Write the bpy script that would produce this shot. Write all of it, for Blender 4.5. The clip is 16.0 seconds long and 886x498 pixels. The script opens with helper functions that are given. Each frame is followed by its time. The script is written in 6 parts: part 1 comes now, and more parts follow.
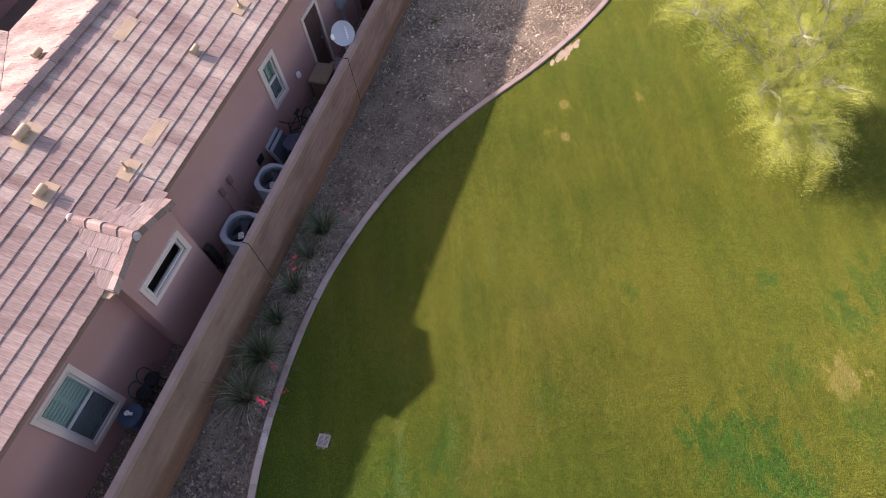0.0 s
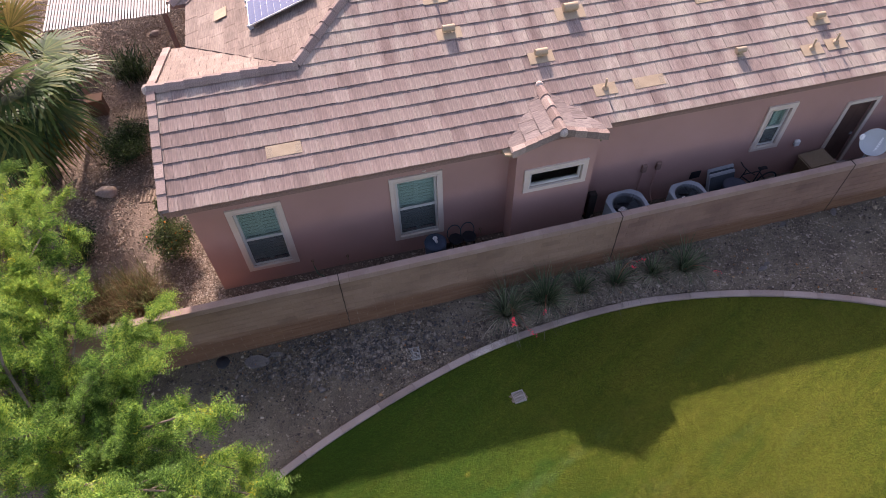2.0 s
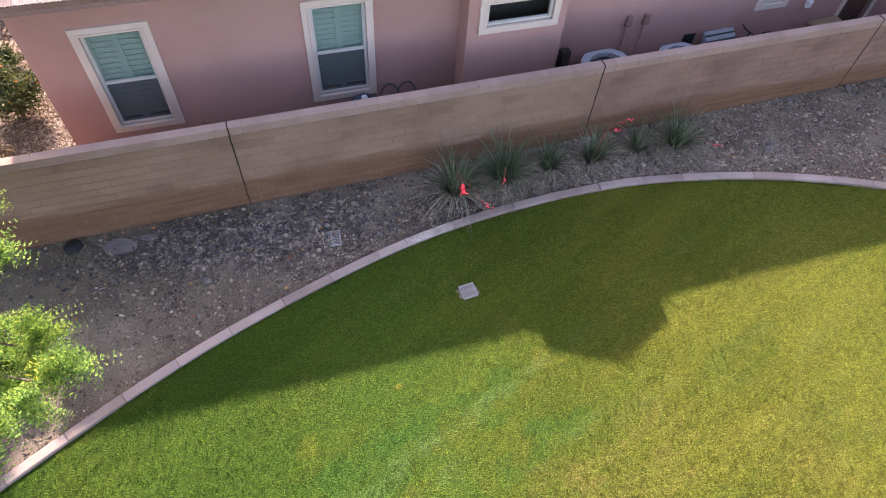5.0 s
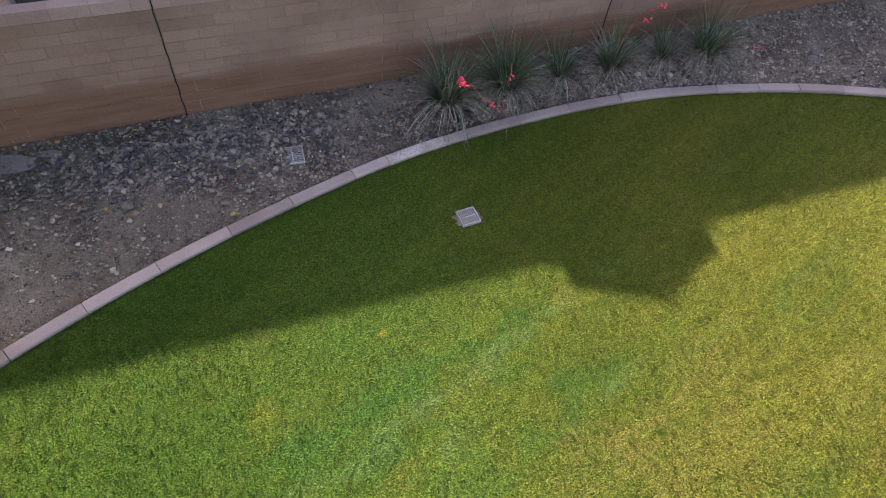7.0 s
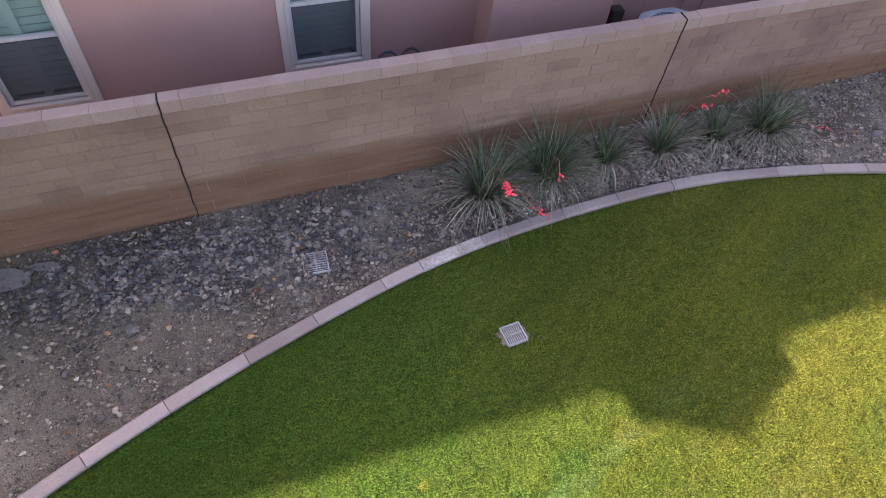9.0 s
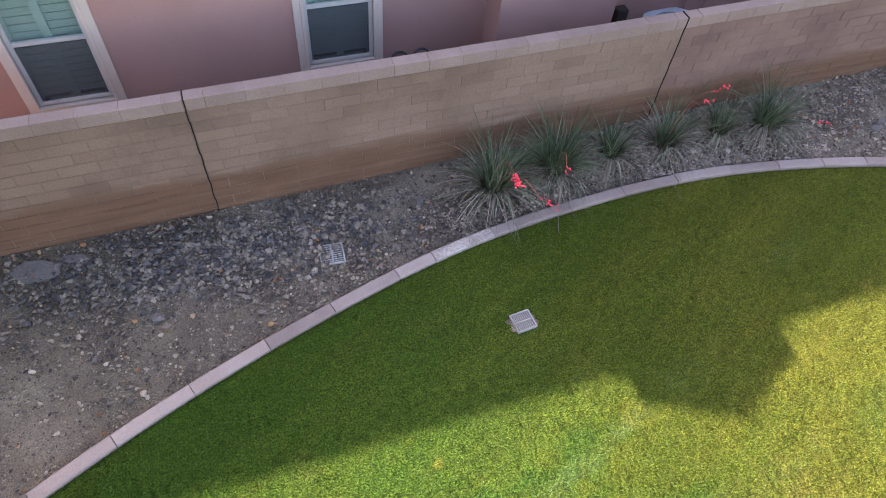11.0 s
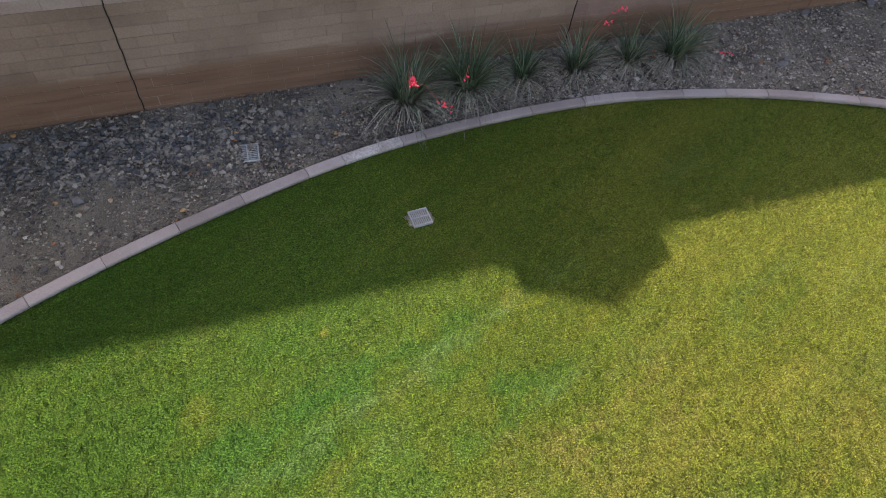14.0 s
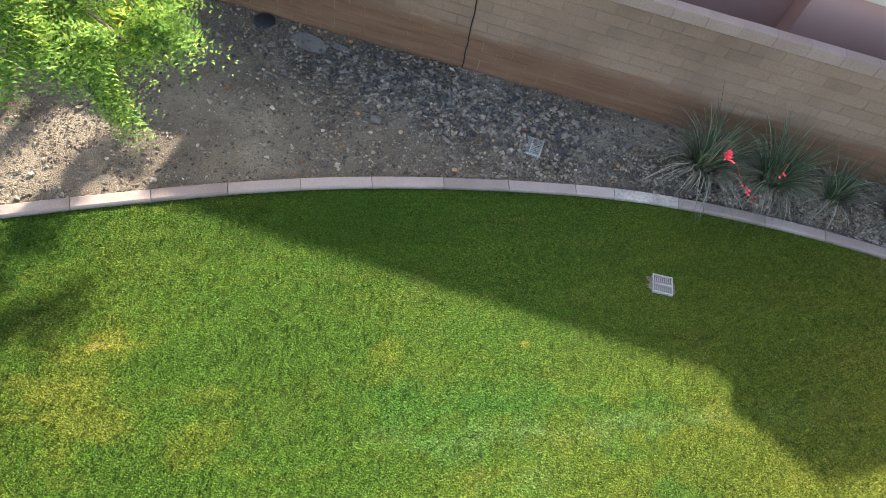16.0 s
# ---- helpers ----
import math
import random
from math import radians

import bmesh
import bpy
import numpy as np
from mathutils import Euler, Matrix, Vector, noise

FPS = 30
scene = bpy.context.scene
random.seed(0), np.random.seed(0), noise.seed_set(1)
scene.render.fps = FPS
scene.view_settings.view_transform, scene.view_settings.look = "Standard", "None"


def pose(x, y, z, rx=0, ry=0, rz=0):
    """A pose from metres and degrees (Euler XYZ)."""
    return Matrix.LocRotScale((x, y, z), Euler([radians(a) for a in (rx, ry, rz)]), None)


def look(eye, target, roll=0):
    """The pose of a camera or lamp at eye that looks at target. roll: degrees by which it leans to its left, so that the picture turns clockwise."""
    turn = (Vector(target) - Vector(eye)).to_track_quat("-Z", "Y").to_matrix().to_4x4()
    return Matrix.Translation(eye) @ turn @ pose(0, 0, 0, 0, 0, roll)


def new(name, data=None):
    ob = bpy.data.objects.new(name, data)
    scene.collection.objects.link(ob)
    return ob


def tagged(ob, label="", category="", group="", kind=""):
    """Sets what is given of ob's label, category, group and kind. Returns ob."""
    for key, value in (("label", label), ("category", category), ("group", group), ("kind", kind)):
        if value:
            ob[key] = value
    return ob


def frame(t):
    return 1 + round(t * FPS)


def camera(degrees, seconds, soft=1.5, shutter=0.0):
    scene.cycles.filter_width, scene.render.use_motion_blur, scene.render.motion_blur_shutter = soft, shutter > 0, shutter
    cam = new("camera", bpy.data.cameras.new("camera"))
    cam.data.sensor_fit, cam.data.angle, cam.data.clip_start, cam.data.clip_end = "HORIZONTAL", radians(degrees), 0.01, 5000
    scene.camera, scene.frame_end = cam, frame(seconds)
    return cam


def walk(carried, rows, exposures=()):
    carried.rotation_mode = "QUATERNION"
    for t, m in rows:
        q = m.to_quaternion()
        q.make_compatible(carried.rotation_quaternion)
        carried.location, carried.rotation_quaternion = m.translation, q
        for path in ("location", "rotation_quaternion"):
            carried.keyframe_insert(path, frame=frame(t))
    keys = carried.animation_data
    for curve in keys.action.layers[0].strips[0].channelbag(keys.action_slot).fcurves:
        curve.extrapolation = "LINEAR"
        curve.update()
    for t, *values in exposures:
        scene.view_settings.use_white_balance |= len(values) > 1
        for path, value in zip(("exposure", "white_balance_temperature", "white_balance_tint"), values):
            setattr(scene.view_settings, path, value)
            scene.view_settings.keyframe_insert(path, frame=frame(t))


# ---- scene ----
cam = camera(69.0, 16.0, 0.7)
PATH = [
    (0, (1.055, -7.19, 12.767), (1.973, -6.69, 11.062), -11.6),
    (0.2, (1.2, -7.113, 12.732), (2.062, -6.51, 11.031), -11.0),
    (0.5, (1.124, -7.001, 12.762), (1.954, -6.332, 11.069), -8.8),
    (0.8, (1.131, -7.381, 12.498), (1.88, -6.56, 10.836), -10.7),
    (1, (0.848, -7.247, 12.46), (1.522, -6.325, 10.819), -8.1),
    (1.2, (0.716, -7.471, 12.326), (1.232, -6.4, 10.718), -7.0),
    (1.5, (0.467, -7.515, 12.172), (0.813, -6.343, 10.589), -3.5),
    (2, (0.472, -7.605, 12.18), (0.732, -6.418, 10.591), -2.0),
    (2.5, (0.597, -7.738, 12.044), (0.857, -6.558, 10.451), -1.4),
    (3, (0.715, -7.726, 11.394), (1.02, -6.559, 9.799), -0.6),
    (3.5, (0.778, -7.567, 10.663), (1.117, -6.423, 9.058), 0.6),
    (4, (0.803, -7.46, 9.914), (1.159, -6.334, 8.301), 2.1),
    (4.5, (0.853, -7.451, 9.14), (1.217, -6.334, 7.521), 3.1),
    (5, (0.869, -7.323, 8.549), (1.254, -6.241, 6.911), 4.7),
    (5.2, (0.862, -7.169, 8.451), (1.254, -6.131, 6.787), 5.8),
    (7.5, (0.739, -6.836, 5.961), (1.234, -5.79, 4.33), 8.5),
    (8, (1.061, -6.699, 6.02), (1.538, -5.641, 4.391), 7.6),
    (8.5, (1.054, -6.11, 6.098), (1.535, -5.05, 4.471), 7.7),
    (9, (0.824, -5.371, 6.161), (1.305, -4.291, 4.548), 7.2),
    (9.2, (0.734, -5.144, 6.193), (1.213, -4.056, 4.585), 6.8),
    (11.3, (0.662, -5.906, 6.291), (1.128, -4.807, 4.686), 6.1),
    (11.5, (0.765, -6.131, 6.3), (1.231, -5.042, 4.689), 6.4),
    (12, (1.051, -6.672, 6.311), (1.512, -5.601, 4.686), 7.0),
    (12.5, (1.305, -7.082, 6.302), (1.766, -6.025, 4.668), 7.6),
    (13, (1.465, -7.285, 6.272), (1.931, -6.237, 4.634), 8.1),
    (13.5, (1.502, -7.223, 6.24), (1.964, -6.171, 4.603), 8.2),
    (14, (1.411, -7.056, 6.235), (1.876, -6.004, 4.599), 8.5),
    (14.5, (1.346, -6.962, 6.217), (1.815, -5.912, 4.58), 8.5),
    (15, (1.319, -7.002, 6.213), (1.791, -5.953, 4.577), 8.5),
    (15.4, (1.185, -6.946, 6.278), (1.604, -5.888, 4.633), 9.5),
    (15.5, (1.088, -6.891, 6.25), (1.472, -5.824, 4.603), 10.6),
    (15.6, (0.911, -6.941, 6.208), (1.263, -5.848, 4.571), 12.2),
    (15.7, (0.871, -6.927, 6.176), (1.15, -5.821, 4.534), 12.8),
    (15.8, (0.796, -6.901, 6.132), (0.988, -5.788, 4.481), 13.5),
    (15.9, (0.742, -6.887, 6.106), (0.821, -5.779, 4.443), 14.1),
    (16, (0.62, -6.906, 6.106), (0.588, -5.818, 4.428), 15.6),
]
walk(cam, [(t, look(eye, target, roll)) for t, eye, target, roll in PATH],
     [(0, 1.22, 7280, 32), (0.5, 0.94, 7280, 32), (0.8, 0.78, 7350, 32), (1.5, 0.91, 7300, 30), (2.5, 1.33, 7200, 27), (3.5, 1.72, 7200, 25), (4.5, 1.95, 7300, 28), (5, 2.11, 7350, 29),
      (7.5, 1.79, 7280, 26), (9, 2.22, 7350, 30), (11.5, 2.35, 7200, 24), (12.5, 2.17, 7150, 23), (13.5, 1.63, 7400, 18), (14.5, 1.77, 7400, 18), (15, 1.76, 7400, 18), (15.5, 1.85, 7360, 15), (16, 2.16, 7300, 10)])

# ---- world and sun ----
SUN_EL = radians(35.5)
world = bpy.data.worlds.new("world")
scene.world = world
world.use_nodes = True
wn, wl = world.node_tree.nodes, world.node_tree.links
sky = wn.new("ShaderNodeTexSky")
sky.sky_type, sky.sun_disc = "NISHITA", False
sky.sun_elevation, sky.sun_rotation = SUN_EL, radians(-1.0)
sky.air_density, sky.dust_density = 1.0, 2.0
wl.new(sky.outputs[0], wn["Background"].inputs[0])
wn["Background"].inputs[1].default_value = 0.15
sun = new("sun", bpy.data.lights.new("sun", "SUN"))
sun.data.energy, sun.data.angle, sun.data.color = 3.8, radians(1.2), (1.0, 0.965, 0.91)
sun.matrix_world = look((-0.35, 20, 20 * math.tan(SUN_EL)), (0, 0, 0))


# ---- materials ----
def material(name, cols, scale=3.0, fine=40.0, rough=0.85, bump=0.2, bscale=60.0, spread=0.25, vary="", vary_by=0.35,
             metal=0.0, coord="Object", stretch=(1, 1, 1), spec=0.3, bdist=0.01, hue=0.5, through_=0.0):
    """Procedural surface: two scales of colour variation, relief, and a tone of its own for each piece."""
    m = bpy.data.materials.new(name)
    m.use_nodes = True
    n, l = m.node_tree.nodes, m.node_tree.links
    b = n["Principled BSDF"]
    b.inputs["Roughness"].default_value, b.inputs["Metallic"].default_value = rough, metal
    b.inputs["Specular IOR Level"].default_value = spec
    if coord == "World":
        geo = n.new("ShaderNodeNewGeometry")
        source = geo.outputs["Position"]
    else:
        tc = n.new("ShaderNodeTexCoord")
        source = tc.outputs["Object"]
    mp = n.new("ShaderNodeMapping")
    mp.inputs["Scale"].default_value = stretch
    l.new(source, mp.inputs["Vector"])
    big = n.new("ShaderNodeTexNoise")
    big.inputs["Scale"].default_value, big.inputs["Detail"].default_value = scale, 5
    small = n.new("ShaderNodeTexNoise")
    small.inputs["Scale"].default_value, small.inputs["Detail"].default_value = fine, 4
    l.new(mp.outputs[0], big.inputs["Vector"])
    l.new(mp.outputs[0], small.inputs["Vector"])
    ramp = n.new("ShaderNodeValToRGB")
    while len(ramp.color_ramp.elements) < len(cols):
        ramp.color_ramp.elements.new(0.5)
    for i, c in enumerate(cols):
        ramp.color_ramp.elements[i].position = 0.3 + 0.4 * i / max(1, len(cols) - 1)
        ramp.color_ramp.elements[i].color = (*c, 1)
    fac = big.outputs["Fac"]
    tone = n.new("ShaderNodeMapRange")
    tone.inputs["From Min"].default_value, tone.inputs["From Max"].default_value = 0.25, 0.75
    tone.inputs["To Min"].default_value, tone.inputs["To Max"].default_value = 1 - spread, 1 + spread
    l.new(small.outputs["Fac"], tone.inputs["Value"])
    value = tone.outputs[0]
    if vary:
        if vary == "object":
            rnd = n.new("ShaderNodeObjectInfo").outputs["Random"]
        else:
            rnd = n.new("ShaderNodeNewGeometry").outputs["Random Per Island"]
        shift = n.new("ShaderNodeMath")
        shift.operation = "MULTIPLY_ADD"
        shift.inputs[1].default_value, shift.inputs[2].default_value = hue, -hue / 2
        l.new(rnd, shift.inputs[0])
        both = n.new("ShaderNodeMath")
        both.operation = "ADD"
        l.new(fac, both.inputs[0]), l.new(shift.outputs[0], both.inputs[1])
        fac = both.outputs[0]
        part_tone = n.new("ShaderNodeMapRange")
        part_tone.inputs["To Min"].default_value, part_tone.inputs["To Max"].default_value = 1 - vary_by, 1 + vary_by
        hop = n.new("ShaderNodeTexWhiteNoise")
        hop.noise_dimensions = "1D"
        l.new(rnd, hop.inputs["W"]), l.new(hop.outputs["Value"], part_tone.inputs["Value"])
        mul = n.new("ShaderNodeMath")
        mul.operation = "MULTIPLY"
        l.new(value, mul.inputs[0]), l.new(part_tone.outputs[0], mul.inputs[1])
        value = mul.outputs[0]
    l.new(fac, ramp.inputs["Fac"])
    mix = n.new("ShaderNodeVectorMath")
    mix.operation = "SCALE"
    l.new(ramp.outputs["Color"], mix.inputs[0]), l.new(value, mix.inputs["Scale"])
    l.new(mix.outputs["Vector"], b.inputs["Base Color"])
    if bump:
        bt = n.new("ShaderNodeTexNoise")
        bt.inputs["Scale"].default_value, bt.inputs["Detail"].default_value = bscale, 6
        l.new(mp.outputs[0], bt.inputs["Vector"])
        bn = n.new("ShaderNodeBump")
        bn.inputs["Strength"].default_value, bn.inputs["Distance"].default_value = bump, bdist
        l.new(bt.outputs["Fac"], bn.inputs["Height"]), l.new(bn.outputs[0], b.inputs["Normal"])
    if through_:
        thin, both_ = n.new("ShaderNodeBsdfTranslucent"), n.new("ShaderNodeMixShader")
        l.new(mix.outputs["Vector"], thin.inputs["Color"])
        both_.inputs[0].default_value = through_
        l.new(b.outputs[0], both_.inputs[1]), l.new(thin.outputs[0], both_.inputs[2])
        l.new(both_.outputs[0], n["Material Output"].inputs[0])
    return m


TILE_COLS = [(0.206, 0.143, 0.127), (0.272, 0.2, 0.178), (0.331, 0.262, 0.226), (0.38, 0.313, 0.26)]
tile_kw = dict(scale=1.2, fine=26, rough=0.9, bump=0.7, bscale=40, spread=0.3, vary_by=0.1, hue=0.17, stretch=(2.2, 0.16, 1), bdist=0.016)
M_TILE = material("roof_tile_clay", TILE_COLS, vary="object", **tile_kw)
# darker, greyer tile for the bay's small gable, streaked along its slope
M_TILE_BAY = material("roof_tile_bay", [(0.165, 0.125, 0.118), (0.23, 0.18, 0.168), (0.3, 0.25, 0.23)], vary="island", **{**tile_kw, "vary_by": 0.14, "spread": 0.4, "stretch": (0.16, 2.2, 1)})
M_TILE_FIELD = material("roof_tile_field", TILE_COLS, vary="island", **tile_kw)
M_TILE_WING = material("roof_tile_wing", [(0.2, 0.145, 0.122), (0.26, 0.195, 0.163), (0.33, 0.258, 0.215)], vary="island", **{**tile_kw, "vary_by": 0.08, "hue": 0.1})
M_RIDGE = material("ridge_tile", [(0.25, 0.176, 0.155), (0.345, 0.256, 0.222)], vary="object", vary_by=0.15, bump=0.3, scale=2)
M_STUCCO = material("stucco", [(0.42, 0.24, 0.205), (0.46, 0.264, 0.226), (0.48, 0.278, 0.241)], scale=0.8, fine=90, bump=0.35, bscale=140, spread=0.07, coord="World")
M_TRIM = material("window_trim_paint", [(0.64, 0.52, 0.44), (0.69, 0.57, 0.49)], scale=2, fine=60, bump=0.15, bscale=120, spread=0.06)
M_FASCIA = material("fascia_paint", [(0.254, 0.152, 0.124), (0.303, 0.185, 0.152)], scale=2, bump=0.1)
M_CREAM = material("cream_metal", [(0.38, 0.28, 0.185), (0.45, 0.34, 0.23)], scale=4, rough=0.6, bump=0.05, spread=0.08)
M_LOUVRE = material("vent_louvre", [(0.34, 0.26, 0.18), (0.4, 0.31, 0.22)], rough=0.6, bump=0.1)
M_VINYL = material("white_vinyl", [(0.56, 0.52, 0.48), (0.62, 0.58, 0.54)], rough=0.45, bump=0.0, spread=0.03)
M_SHUTTER = material("shutter_white", [(0.451, 0.525, 0.49), (0.499, 0.578, 0.532)], rough=0.5, bump=0.0, spread=0.04)
# near-black, with the shade of the unlit rooms put into the colour
M_DARK = material("room_shade", [(0.05, 0.048, 0.045), (0.07, 0.066, 0.062)], bump=0)
M_DOOR = material("door_brown", [(0.096, 0.0525, 0.042), (0.128, 0.072, 0.057)], scale=2, rough=0.5, bump=0.1)


def block_material(name, cols, stain, vary):
    """Concrete block: its own tint for each block, soft streaks, and an uneven brown irrigation stain up from the soil."""
    m = material(name, cols, scale=0.9, fine=50, bump=0.5, bscale=90, spread=0.14, vary=vary, vary_by=0.06, coord="World", hue=0.16)
    n, l = m.node_tree.nodes, m.node_tree.links
    b = n["Principled BSDF"]
    plain = b.inputs["Base Color"].links[0].from_socket
    geo, sep, mp = n.new("ShaderNodeNewGeometry"), n.new("ShaderNodeSeparateXYZ"), n.new("ShaderNodeMapping")
    l.new(geo.outputs["Position"], sep.inputs[0]), l.new(geo.outputs["Position"], mp.inputs["Vector"])
    mp.inputs["Scale"].default_value = (0.5, 0.5, 5.0)
    streak = n.new("ShaderNodeTexNoise")
    streak.inputs["Scale"].default_value, streak.inputs["Detail"].default_value = 2.0, 5
    l.new(mp.outputs[0], streak.inputs["Vector"])
    edge = n.new("ShaderNodeMath")
    edge.operation, edge.inputs[1].default_value = "MULTIPLY_ADD", -0.55
    l.new(streak.outputs["Fac"], edge.inputs[0]), l.new(sep.outputs["Z"], edge.inputs[2])
    fac = n.new("ShaderNodeMapRange")
    fac.interpolation_type = "SMOOTHSTEP"
    for k, x in zip(("From Min", "From Max", "To Min", "To Max"), (0.24, 0.5, 0.95, 0.0)):
        fac.inputs[k].default_value = x
    l.new(edge.outputs[0], fac.inputs["Value"])
    dirt = n.new("ShaderNodeValToRGB")
    for i, c in enumerate(stain):
        dirt.color_ramp.elements[i].position, dirt.color_ramp.elements[i].color = 0.35 + 0.3 * i, (*c, 1)
    l.new(streak.outputs["Fac"], dirt.inputs["Fac"])
    mx = n.new("ShaderNodeMix")
    mx.data_type = "RGBA"
    l.new(fac.outputs[0], mx.inputs[0]), l.new(plain, mx.inputs[6]), l.new(dirt.outputs[0], mx.inputs[7])
    l.new(mx.outputs[2], b.inputs["Base Color"])
    return m


TAN_COLS = [(0.196, 0.124, 0.088), (0.256, 0.165, 0.118), (0.3, 0.198, 0.145)]
BROWN_COLS = [(0.19, 0.112, 0.0885), (0.242, 0.146, 0.114), (0.285, 0.175, 0.137)]
STAIN_COLS = [(0.14, 0.069, 0.04), (0.195, 0.105, 0.063)]
M_BLOCK = block_material("block_tan", TAN_COLS, STAIN_COLS, "object")
M_BLOCK_RED = block_material("block_brown", BROWN_COLS, STAIN_COLS, "object")
M_BLOCK_FAR = block_material("block_tan_run", TAN_COLS, STAIN_COLS, "island")
M_BLOCK_RED_FAR = block_material("block_brown_run", BROWN_COLS, STAIN_COLS, "island")
M_RUST = material("rusty_iron", [(0.15, 0.0763, 0.0453), (0.221, 0.126, 0.0768)], scale=1.5, fine=50, bump=0.5, bscale=90, spread=0.15)
# cap blocks: colour lightened for the skylight on the top course
M_CAP_SKYLIT = material("block_cap_skylit", [(0.285, 0.192, 0.157), (0.32, 0.22, 0.182), (0.352, 0.25, 0.21)], scale=2, fine=50, bump=0.4, bscale=90, spread=0.12, vary="object", vary_by=0.035, coord="World", hue=0.12)
M_MORTAR = material("mortar", [(0.23, 0.152, 0.11), (0.268, 0.18, 0.132)], scale=5, bump=0.3, coord="World")
M_GAP = material("joint_dark", [(0.012, 0.01, 0.01), (0.02, 0.016, 0.014)], bump=0)
M_CURB_PALE = material("curb_concrete_pale", [(0.3, 0.24, 0.21), (0.42, 0.35, 0.31), (0.47, 0.4, 0.36)], scale=5, fine=40, bump=0.8, bscale=60, spread=0.3, coord="World")
M_CURB = material("curb_concrete", [(0.262, 0.197, 0.17), (0.302, 0.231, 0.2), (0.345, 0.268, 0.238)], scale=1.5, fine=60, bump=0.35, bscale=120, spread=0.12, vary="object", vary_by=0.1, coord="World")
M_SOIL = material("gravel_bed_soil", [(0.125, 0.097, 0.07), (0.188, 0.149, 0.107), (0.268, 0.218, 0.158)], scale=1.3, fine=70, bump=1.0, bscale=70, spread=0.5, coord="World", bdist=0.03)
M_YARD = material("yard_soil", [(0.15, 0.104, 0.08), (0.225, 0.16, 0.12)], scale=1.1, fine=35, bump=0.8, bscale=45, spread=0.4, coord="World", bdist=0.03)
M_STONE = material("stones_grey", [(0.085, 0.066, 0.056), (0.128, 0.098, 0.08), (0.176, 0.135, 0.103), (0.222, 0.168, 0.122), (0.3, 0.24, 0.182)], scale=6, fine=60, bump=0.3, vary="island", vary_by=0.4, spread=0.2, hue=0.5)
M_STONE_PALE = material("stones_pale", [(0.17, 0.131, 0.107), (0.25, 0.194, 0.157), (0.35, 0.28, 0.23)], scale=6, fine=60, bump=0.3, vary="island", vary_by=0.3, spread=0.2, hue=0.42)
# tan with the sunlight on the bed's far end put into the colour
M_STONE_SUNLIT = material("stones_sunlit", [(0.343, 0.256, 0.171), (0.484, 0.38, 0.261), (0.605, 0.503, 0.378)], scale=6, fine=60, bump=0.3, vary="island", vary_by=0.3, spread=0.2)
M_STONE_BLUE = material("stones_blue_grey", [(0.0578, 0.0534, 0.0524), (0.104, 0.0917, 0.0842), (0.162, 0.133, 0.112), (0.254, 0.202, 0.16)], scale=6, fine=60, bump=0.3, vary="island", vary_by=0.3, spread=0.2, hue=0.45)
M_STONE_ACCENT = material("stones_bright", [(0.302, 0.119, 0.0462), (0.36, 0.224, 0.112), (0.432, 0.371, 0.304)], scale=6, fine=60, bump=0.3, vary="island", vary_by=0.2, spread=0.2, hue=0.6)
M_STONE_LIGHT = material("stones_river", [(0.281, 0.216, 0.167), (0.41, 0.324, 0.259), (0.54, 0.454, 0.378)], scale=6, fine=60, bump=0.3, vary="island", vary_by=0.3, spread=0.2)
M_SAND = material("bare_sand", [(0.306, 0.23, 0.162), (0.408, 0.323, 0.238)], scale=5, fine=40, bump=0.6, bscale=40, spread=0.3, coord="World")
M_PEBBLE = material("stones_pink", [(0.187, 0.128, 0.0935), (0.289, 0.212, 0.157), (0.391, 0.31, 0.242)], scale=6, fine=60, bump=0.3, vary="island", vary_by=0.4, spread=0.2)
M_GREY = material("grey_metal", [(0.3, 0.33, 0.35), (0.36, 0.39, 0.41)], rough=0.5, bump=0.05, spread=0.08)
M_ACTOP = material("condenser_paint", [(0.36, 0.41, 0.45), (0.44, 0.49, 0.53)], rough=0.45, bump=0.03, spread=0.06, scale=3)
M_BLACK = material("black_plastic", [(0.015, 0.016, 0.02), (0.03, 0.03, 0.035)], rough=0.5, bump=0.05)
M_BLUE = material("blue_plastic", [(0.04, 0.062, 0.1), (0.06, 0.09, 0.14)], rough=0.45, bump=0.05)
M_TAN = material("tan_resin", [(0.26, 0.185, 0.115), (0.31, 0.225, 0.145)], rough=0.6, bump=0.15, bscale=30)
M_WHITE = material("white_plastic", [(0.75, 0.74, 0.72), (0.8, 0.79, 0.77)], rough=0.4, bump=0)
M_FAN = material("dark_fan", [(0.06, 0.075, 0.09), (0.09, 0.105, 0.12)], rough=0.5, bump=0)
M_DISH = material("dish_grey", [(0.375, 0.395, 0.421), (0.42, 0.441, 0.468)], rough=0.45, bump=0.02, spread=0.04)
M_GRATE = material("drain_plastic", [(0.3, 0.28, 0.255), (0.4, 0.375, 0.345)], rough=0.6, bump=0.2, spread=0.2)
M_SLAB = material("flagstone", [(0.131, 0.115, 0.11), (0.18, 0.154, 0.139)], scale=5, bump=0.5, bscale=30)
M_ROCK = material("boulder", [(0.24, 0.175, 0.145), (0.38, 0.29, 0.24)], scale=3, bump=0.8, bscale=14, spread=0.3)
M_CORR = material("pale_slat_paint", [(0.36, 0.34, 0.33), (0.46, 0.44, 0.43)], rough=0.6, bump=0.1, scale=2, spread=0.2, vary="object", vary_by=0.1)
M_BARK = material("bark", [(0.11, 0.085, 0.06), (0.2, 0.16, 0.12)], scale=8, bump=0.8, bscale=30, stretch=(1, 1, 0.3))
